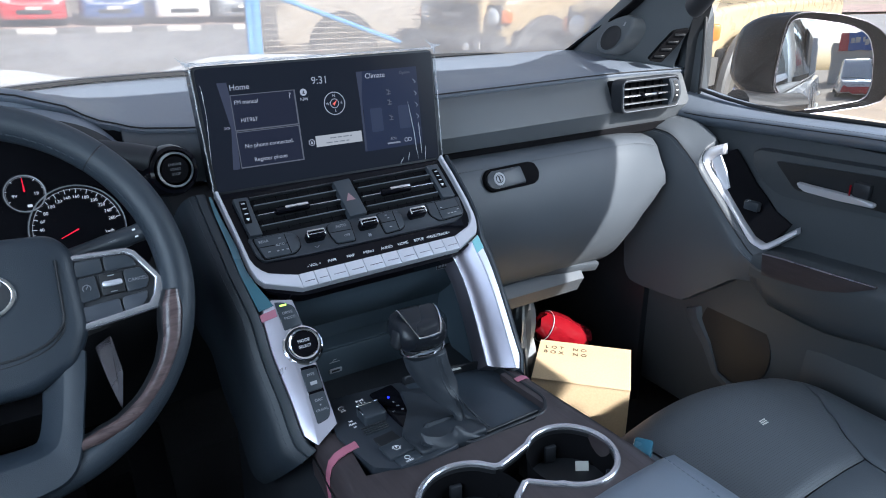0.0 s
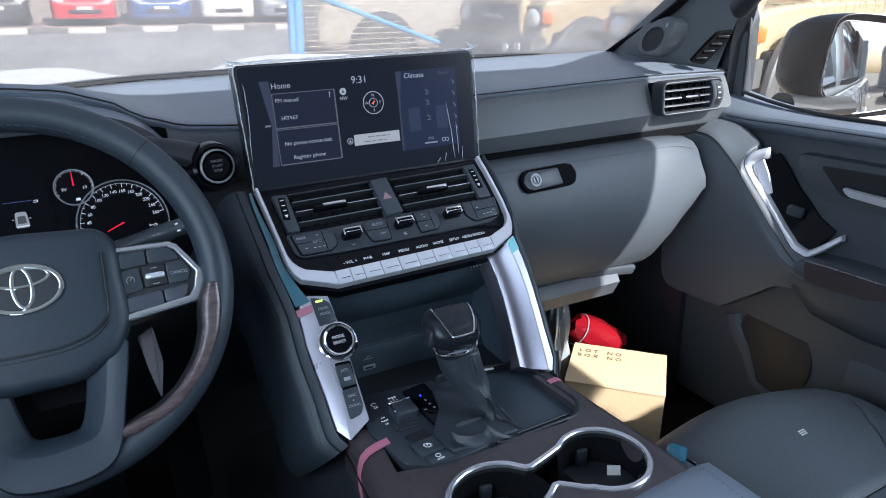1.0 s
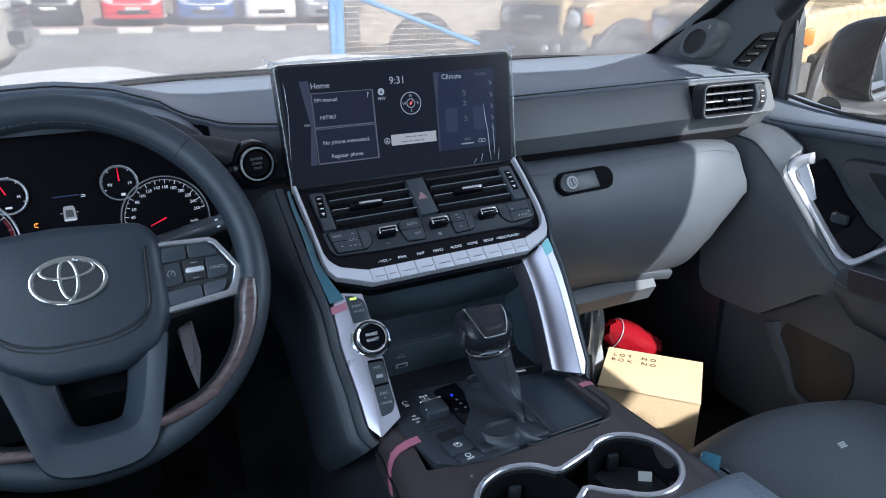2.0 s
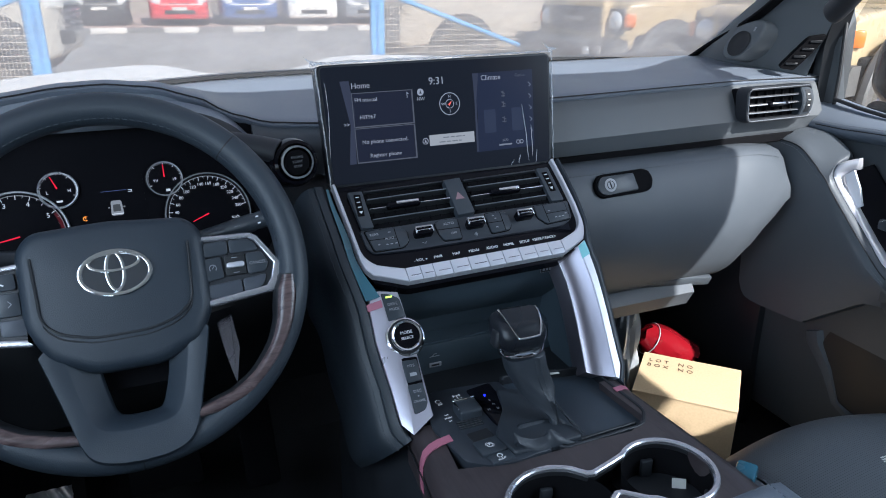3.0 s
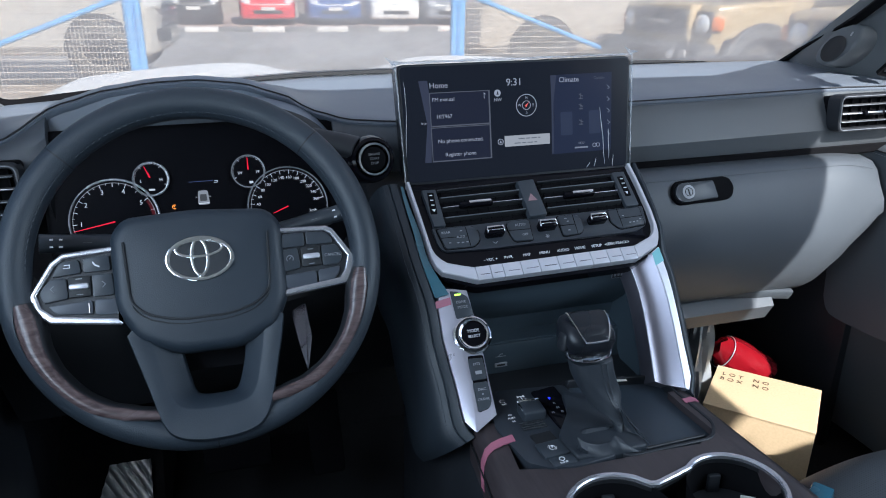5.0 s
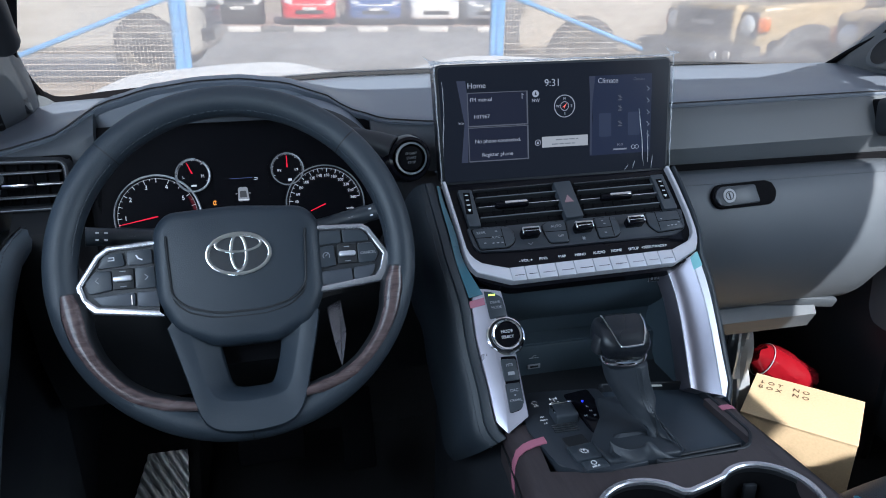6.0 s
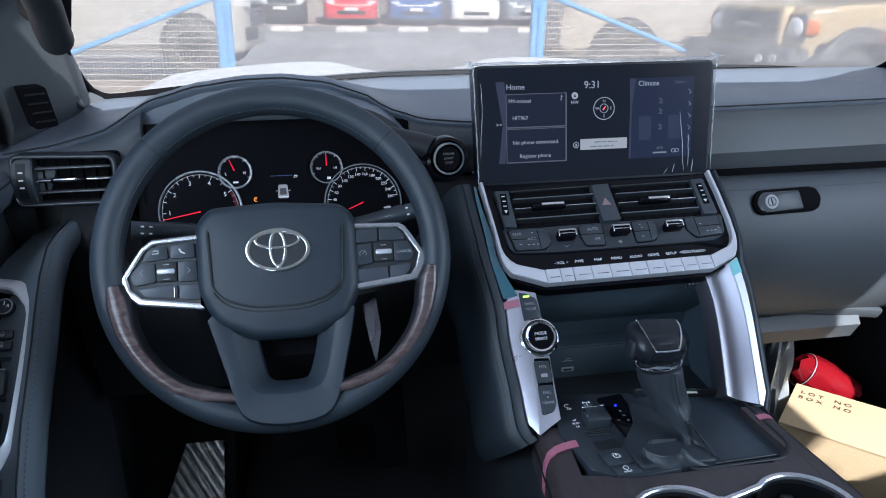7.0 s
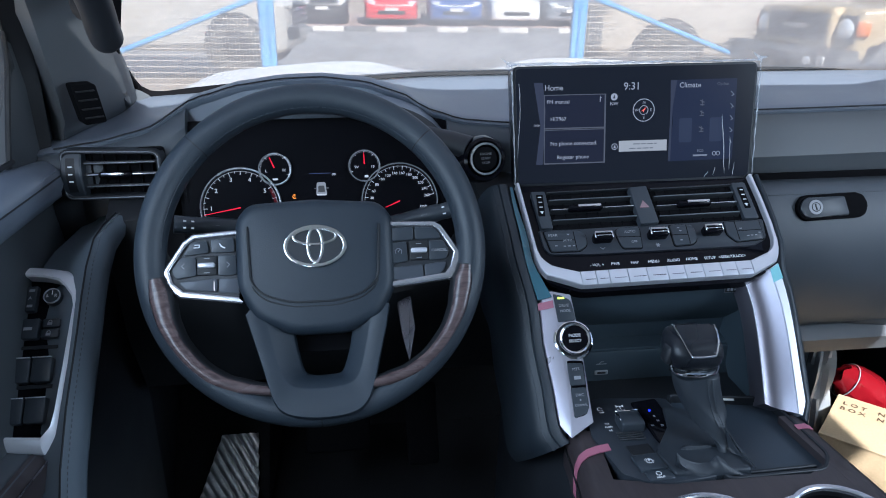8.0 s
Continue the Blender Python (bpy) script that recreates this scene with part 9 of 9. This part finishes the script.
# ---- vehicles ----
def wheel_at(parent, base, x, y, R, w, turn, hub_mat, M):
    q = M @ Matrix.Translation((x, y, R)) @ Matrix.Rotation(radians(90), 4, "Y")
    bm = lathe([(R * 0.60, -w / 2), (R * 0.93, -w / 2), (R, -w * 0.36), (R, w * 0.36), (R * 0.93, w / 2), (R * 0.60, w / 2)], q, 32)
    wh = put("wheel", bm, TYRE, parent, "black tyre")
    put("rim", lathe([(0, w * 0.30), (R * 0.22, w * 0.34), (R * 0.30, w * 0.22), (R * 0.54, w * 0.16), (R * 0.60, w * 0.40), (R * 0.62, w * 0.40)], q, 28), hub_mat, wh)
    put("rim", lathe([(0, -w * 0.30), (R * 0.22, -w * 0.34), (R * 0.30, -w * 0.22), (R * 0.54, -w * 0.16), (R * 0.60, -w * 0.40), (R * 0.62, -w * 0.40)], q, 28), hub_mat, wh)
    for k in range(24):
        a = 2 * math.pi * k / 24
        put("tread_block", rbox(w * 0.9, R * 0.10, 0.014, 0.003, 1, q @ Matrix.Rotation(a, 4, "Z") @ Matrix.Translation((R + 0.002, 0, 0)) @ Matrix.Rotation(radians(90), 4, "Y")), TYRE, wh)
    return wh


def section(y, w, z0, z1, r=0.06, n=5):
    """A rounded box section of a body at y."""
    pts = rounded([(-w, z0), (w, z0), (w, z1), (-w, z1)], r, n)
    return [Vector((x, y, z)) for x, z in pts]


def off_roader(M, label):
    """A square utility wagon, its nose to -y."""
    v = thing("off_road_wagon", OUT @ M @ Vector((0, 0, 0)), label, "car", "parked off-road wagons")

    def p(name, bm, mat_, par=v, lab="", sharp=38):
        bm.transform(M)
        return put(name, bm, mat_, par, lab, sharp)
    body = [section(y, w, z0, z1, 0.07) for y, w, z0, z1 in ((0.12, 0.70, 0.72, 1.15), (0.17, 0.76, 0.70, 1.21), (0.6, 0.79, 0.68, 1.25), (1.45, 0.82, 0.62, 1.28), (1.6, 0.83, 0.55, 1.28), (4.6, 0.83, 0.55, 1.28), (4.75, 0.81, 0.6, 1.25))]
    p("body", loft(body), BEIGE, v, "beige painted body", 50)
    cab = [[Vector((x, y, z)) for x, z in rounded([(-w, 1.26), (w, 1.26), (w * 0.93, zt), (-w * 0.93, zt)], 0.05, 4)] for y, w, zt in ((1.42, 0.80, 1.30), (1.72, 0.80, 1.90), (2.0, 0.80, 1.96), (4.6, 0.80, 1.96), (4.72, 0.79, 1.9))]
    p("cabin", loft(cab), BEIGE, v, "", 50)
    for y in (2.1, 3.2):
        for s in (-1, 1):
            p("side_window", rbox(0.02, 0.95, 0.46, 0.02, 2, pose(s * 0.785, y + 0.45, 1.58, 0, -s * 4, 0)), GREYGLASS)
    p("windscreen", rbox(1.36, 0.02, 0.52, 0.02, 2, pose(0, 1.555, 1.60, -27, 0, 0)), GREYGLASS)
    p("grille_surround", rbox(0.98, 0.20, 0.41, 0.04, 3, pose(0, 0.13, 1.02)), BEIGE, v, "beige grille surround")
    g = p("grille", rbox(0.86, 0.05, 0.28, 0.015, 2, pose(0, 0.045, 1.02)), BUMPER, v, "dark grey grille")
    for k in range(5):
        p("grille_bar", rbox(0.80, 0.02, 0.018, 0.004, 1, pose(0, 0.03, 0.91 + 0.055 * k)), DARK_SILVER, g)
    for k in range(6):
        p("badge_bar", rbox(0.045, 0.012, 0.055, 0.006, 1, pose(-0.1525 + 0.061 * k, 0.014, 1.02)), KERB_WHITE, g)
    for s in (-1, 1):
        q = Matrix.Translation((s * 0.595, 0.105, 1.01)) @ Matrix.Rotation(radians(90), 4, "X")
        p("headlamp", lathe([(0, 0.035), (0.05, 0.030), (0.095, 0.012), (0.104, 0.0), (0.112, -0.01), (0.112, -0.06)], q, 28), LAMP, v, "round clear headlamp")
        p("lamp_bezel", rbox(0.25, 0.05, 0.28, 0.03, 2, pose(s * 0.60, 0.135, 1.01)), BUMPER)
        p("indicator", rbox(0.13, 0.12, 0.15, 0.03, 2, pose(s * 0.745, 0.19, 1.02, 0, 0, s * 40)), AMBER, v, "amber indicator lens")
        for yw in (0.72, 3.6):
            arch = [Vector((s * 0.90, yw + 0.52 * math.cos(a), 0.46 + 0.50 * math.sin(a))) for a in [math.pi * i / 14 for i in range(15)]]
            p("wheel_flare", bar(arch, 0.16, 0.09, (s, 0, 0)), BUMPER, v, "grey wheel flare")
            p("wheel_arch", rbox(0.12, 0.92, 0.42, 0.05, 2, pose(s * 0.79, yw, 0.66)), DEEP)
            wheel_at(v, M, s * 0.77, yw, 0.39, 0.26, 0, DARK_SILVER, M)
    bp = p("bumper", loft([[Vector((x, y, z)) for y, z in ((-0.14, 0.58), (-0.18, 0.62), (-0.18, 0.76), (-0.13, 0.82), (0.06, 0.82), (0.06, 0.58))] for x in (-0.88, -0.5, 0, 0.5, 0.88)]), BUMPER, v, "grey steel bumper")
    p("plate_field", rbox(0.10, 0.02, 0.13, 0.005, 1, pose(0.66, -0.185, 0.69)), KERB_WHITE, bp)
    p("fog_lamp", lathe([(0, 0.02), (0.05, 0.012), (0.055, 0)], Matrix.Translation((0.47, -0.18, 0.69)) @ Matrix.Rotation(radians(90), 4, "X"), 20), LAMP, bp)
    p("winch", tube([(-0.16, -0.2, 0.70), (0.16, -0.2, 0.70)], 0.045, 12), DEEP, bp)
    p("bumper_slot", rbox(0.42, 0.02, 0.12, 0.01, 1, pose(0, -0.183, 0.69)), DEEP, bp)
    p("underbody", rbox(1.3, 4.0, 0.2, 0.02, 1, pose(0, 2.4, 0.5)), DEEP)
    return v


off_roader(Matrix.Translation((4.33, 7.41, 0.10)) @ Matrix.Rotation(radians(-81), 4, "Z"), "beige square off-road wagon parked beyond the gate")
off_roader(Matrix.Translation((4.75, 4.95, 0.08)) @ Matrix.Rotation(radians(-72), 4, "Z"), "second beige off-road wagon parked alongside")


def hatch(M, paint, label, wide=0.84, tall=1.5, mat_name=None):
    """A small parked car, its nose to -y."""
    v = thing("parked_car", OUT @ M @ Vector((0, 0, 0)), label, "car", "cars behind the kerb")

    def p(name, bm, mat_, par=v, lab="", sharp=38):
        bm.transform(M)
        return put(name, bm, mat_, par, lab, sharp)
    body = [section(y, w, z0, z1, 0.12) for y, w, z0, z1 in ((0.0, wide * 0.80, 0.26, 0.62), (0.08, wide * 0.93, 0.20, 0.74), (0.35, wide * 0.98, 0.18, 0.84), (1.0, wide, 0.18, 0.94), (1.2, wide, 0.18, 0.98), (3.6, wide, 0.2, 0.98), (3.85, wide * 0.95, 0.3, 0.9))]
    p("body", loft(body), paint, v, "", 50)
    cab = [[Vector((x, y, z)) for x, z in rounded([(-w, 0.95), (w, 0.95), (w * 0.80, zt), (-w * 0.80, zt)], 0.08, 4)] for y, w, zt in ((0.95, wide * 0.95, 0.99), (1.6, wide * 0.95, tall - 0.05), (2.1, wide * 0.95, tall), (3.3, wide * 0.95, tall - 0.03), (3.75, wide * 0.9, 1.0))]
    p("cabin", loft(cab), paint, v, "", 50)
    p("windscreen", grid(4, 4, lambda s, t: Vector(((2 * s - 1) * wide * (0.80 - 0.10 * t), 0.99 + 0.60 * t, 1.0 + (tall - 1.09) * t)), 0.01), GREYGLASS, v, "dark windscreen")
    for s in (-1, 1):
        p("side_window", rbox(0.02, 1.5, 0.30, 0.04, 2, pose(s * wide * 0.885, 2.35, 1.19, 0, -s * 16, 0)), GREYGLASS)
        p("headlamp", rbox(0.28, 0.16, 0.15, 0.05, 3, pose(s * wide * 0.74, 0.10, 0.68, 0, 0, s * 25)), LAMP, v, "clear headlamp")
        for yw in (0.72, 3.1):
            wheel_at(v, M, s * (wide - 0.11), yw, 0.30, 0.18, 0, DARK_SILVER, M)
    p("grille", rbox(wide * 1.0, 0.05, 0.13, 0.03, 2, pose(0, 0.015, 0.40)), DEEP, v, "dark lower grille")
    p("grille", rbox(wide * 0.7, 0.05, 0.05, 0.015, 2, pose(0, 0.03, 0.63)), BUMPER, v)
    p("plate", rbox(0.42, 0.02, 0.10, 0.005, 1, pose(0, -0.02, 0.50)), KERB_WHITE, v, "plain number plate")
    p("underbody", rbox(wide * 1.5, 3.4, 0.14, 0.02, 1, pose(0, 1.9, 0.24)), DEEP)
    return v


def car_paint(name, c):
    return surface(name, c, 0.25, vary=0.04, coat=0.8)


for x, c, lab, wd, yy in ((-1.55, (0.03, 0.032, 0.036), "dark grey small car parked behind the kerb", 0.83, 23.4), (0.64, (0.62, 0.02, 0.03), "bright red small car parked behind the kerb", 0.86, 23.1), (2.70, (0.04, 0.10, 0.30), "dark blue small car parked behind the kerb", 0.88, 23.1),
                      (4.68, (0.75, 0.75, 0.75), "white small car parked behind the kerb", 0.84, 23.2), (6.55, (0.22, 0.24, 0.27), "grey blue small car parked behind the kerb", 0.84, 23.3), (8.5, (0.70, 0.70, 0.70), "white small car parked behind the kerb", 0.84, 23.3)):
    hatch(Matrix.Translation((x, yy, 0.118)), car_paint("paint_%s" % lab.split()[0], c), lab, wd)


def van(M):
    """A white people carrier seen from its front quarter, nose to +x."""
    v = thing("white_van", OUT @ M @ Vector((0, 0, 0)), "white van parked behind the wire fence", "van")

    def p(name, bm, mat_, par=v, lab="", sharp=38):
        bm.transform(M)
        return put(name, bm, mat_, par, lab, sharp)
    def sec(x, w, z0, z1, r=0.10):
        return [Vector((x, y, z)) for y, z in rounded([(-w, z0), (w, z0), (w, z1), (-w, z1)], r, 4)]
    p("body", loft([sec(x, w, z0, z1) for x, w, z0, z1 in ((0.45, 0.66, 0.36, 0.80), (0.40, 0.80, 0.28, 1.00), (0.28, 0.90, 0.24, 1.14), (0.10, 0.945, 0.24, 1.22), (-0.6, 0.96, 0.26, 1.30), (-4.2, 0.96, 0.28, 1.32), (-4.4, 0.92, 0.4, 1.2))]), DUSTY_WHITE, v, "white painted body", 50)
    p("cabin", loft([sec(x, w, 1.15, zt, 0.14) for x, w, zt in ((-0.05, 0.90, 1.30), (-0.85, 0.88, 1.95), (-1.3, 0.88, 2.05), (-4.1, 0.88, 2.05), (-4.35, 0.85, 1.8))]), DUSTY_WHITE, v, "", 50)
    p("windscreen", rbox(0.02, 1.5, 0.85, 0.03, 2, pose(-0.40, 0, 1.66, 0, -50, 0)), GREYGLASS, v, "dark windscreen")
    for s in (-1, 1):
        p("side_window", rbox(1.2, 0.02, 0.5, 0.04, 2, pose(-1.6, s * 0.885, 1.62)), GREYGLASS)
        p("headlamp", rbox(0.20, 0.30, 0.22, 0.05, 3, pose(0.36, s * 0.70, 0.93, 0, 0, s * 35)), LAMP, v, "clear headlamp")
        for xw in (-0.22, -3.3):
            q = M @ Matrix.Translation((xw, s * 0.87, 0.34)) @ Matrix.Rotation(radians(90), 4, "X")
            R, w = 0.36, 0.24
            wh = put("wheel", lathe([(R * 0.60, -w / 2), (R * 0.93, -w / 2), (R, -w * 0.36), (R, w * 0.36), (R * 0.93, w / 2), (R * 0.60, w / 2)], q, 32), TYRE, v, "black tyre")
            put("rim", lathe([(0, w * 0.36), (R * 0.3, w * 0.30), (R * 0.66, w * 0.42)], q, 28), SANDY, wh, "grey wheel rim")
            p("wheel_arch", lathe([(0.0, 0.0), (0.42, 0.0), (0.42, 0.02), (0.0, 0.02)], Matrix.Translation((xw, s * 0.945, 0.36)) @ Matrix.Rotation(radians(90), 4, "X"), 28), DEEP)
    p("grille", rbox(0.05, 1.0, 0.34, 0.03, 2, pose(0.44, 0, 0.72)), DARK_SILVER, v, "silver grille")
    for k in range(4):
        p("grille_bar", rbox(0.03, 0.96, 0.03, 0.008, 1, pose(0.465, 0, 0.60 + 0.08 * k)), DEEP)
    p("intake", rbox(0.04, 0.5, 0.16, 0.03, 2, pose(0.385, -0.74, 0.50, 0, 0, -45)), DEEP)


van(Matrix.Translation((-1.69, 10.72, 0.30)) @ Matrix.Rotation(radians(-6), 4, "Z"))


def far_truck():
    """A pale sand-coloured pickup behind the right-hand mesh."""
    v = thing("sand_pickup", OUT @ Vector((4.6, 11.2, 0)), "pale sand-coloured vehicle behind the wire mesh", "car")
    M = Matrix.Translation((4.60, 10.9, 0.0))

    def p(name, bm, mat_, par=v, lab="", sharp=38):
        bm.transform(M)
        return put(name, bm, mat_, par, lab, sharp)
    def sec(x, w, z0, z1, r=0.10):
        return [Vector((x, y, z)) for y, z in rounded([(-w, z0), (w, z0), (w, z1), (-w, z1)], r, 4)]
    p("body", loft([sec(x, w, z0, z1) for x, w, z0, z1 in ((-1.5, 0.8, 0.60, 1.1), (-1.3, 0.9, 0.5, 1.3), (1.5, 0.92, 0.5, 1.35), (3.6, 0.92, 0.5, 1.35))]), SANDY, v, "pale sand paint", 50)
    p("cabin", loft([sec(x, w, 1.2, zt, 0.12) for x, w, zt in ((0.2, 0.85, 1.35), (0.9, 0.84, 1.9), (3.4, 0.84, 1.95))]), SANDY, v, "", 50)
    for xw in (-0.55, 2.6):
        q = M @ Matrix.Translation((xw, -0.84, 0.46)) @ Matrix.Rotation(radians(90), 4, "X")
        put("wheel", lathe([(0, 0.10), (0.26, 0.10), (0.42, 0.13), (0.46, 0.08), (0.46, -0.10), (0, -0.10)], q, 30), TYRE, v, "black tyre")
        p("wheel_arch", lathe([(0.0, 0.0), (0.56, 0.0), (0.56, 0.02), (0.0, 0.02)], Matrix.Translation((xw, -0.915, 0.50)) @ Matrix.Rotation(radians(90), 4, "X"), 28), DEEP)
    p("underside", rbox(4.6, 1.5, 0.25, 0.02, 1, pose(1.0, 0, 0.45)), DEEP)


far_truck()


def behind():
    """What the door mirror shows: another parked wagon and a shop front."""
    sh = thing("shop_front", OUT @ Vector((6.0, -22, 0)), "low pale shop building with a blue and red sign", "building")
    put("wall", rbox(14, 6, 3.6, 0.03, 1, pose(8.6, -26, 1.8)), WALL, sh)
    sg = put("sign_board", rbox(6.2, 0.2, 1.5, 0.03, 1, pose(5.6, -22.85, 3.6)), SIGN_BLUE, sh, "blue sign board")
    put("sign_band", rbox(0.9, 0.24, 1.5, 0.03, 1, pose(2.6, -22.85, 3.6)), SIGN_RED, sh, "red sign band")
    rnd = random.Random(5)
    x = 3.4
    while x < 8.4:
        w = rnd.uniform(0.18, 0.5)
        put("sign_bar", rbox(w, 0.04, rnd.uniform(0.2, 0.55), 0.02, 1, pose(x, -22.72, 3.6 + rnd.uniform(-0.15, 0.15))), KERB_WHITE, sg)
        x += w + 0.12
    put("shop_window", rbox(5.0, 0.1, 1.8, 0.02, 1, pose(6.8, -22.95, 1.3)), GREYGLASS, sh)
    v = hatch(Matrix.Translation((2.85, -11.0, 0.0)) @ Matrix.Rotation(radians(180), 4, "Z"), car_paint("paint_pearl", (0.72, 0.72, 0.72)), "white wagon parked behind with red lower bumper", 0.95, 1.85)
    tagged(v, group="cars behind")
    put("red_bumper", rbox(1.7, 0.1, 0.30, 0.04, 2, pose(2.85, -10.92, 0.42)), SIGN_RED, v, "red lower bumper")


SIGN_BLUE = surface("sign_blue", (0.05, 0.14, 0.45), 0.5)
SIGN_RED = surface("sign_red", (0.55, 0.05, 0.06), 0.5)
behind()
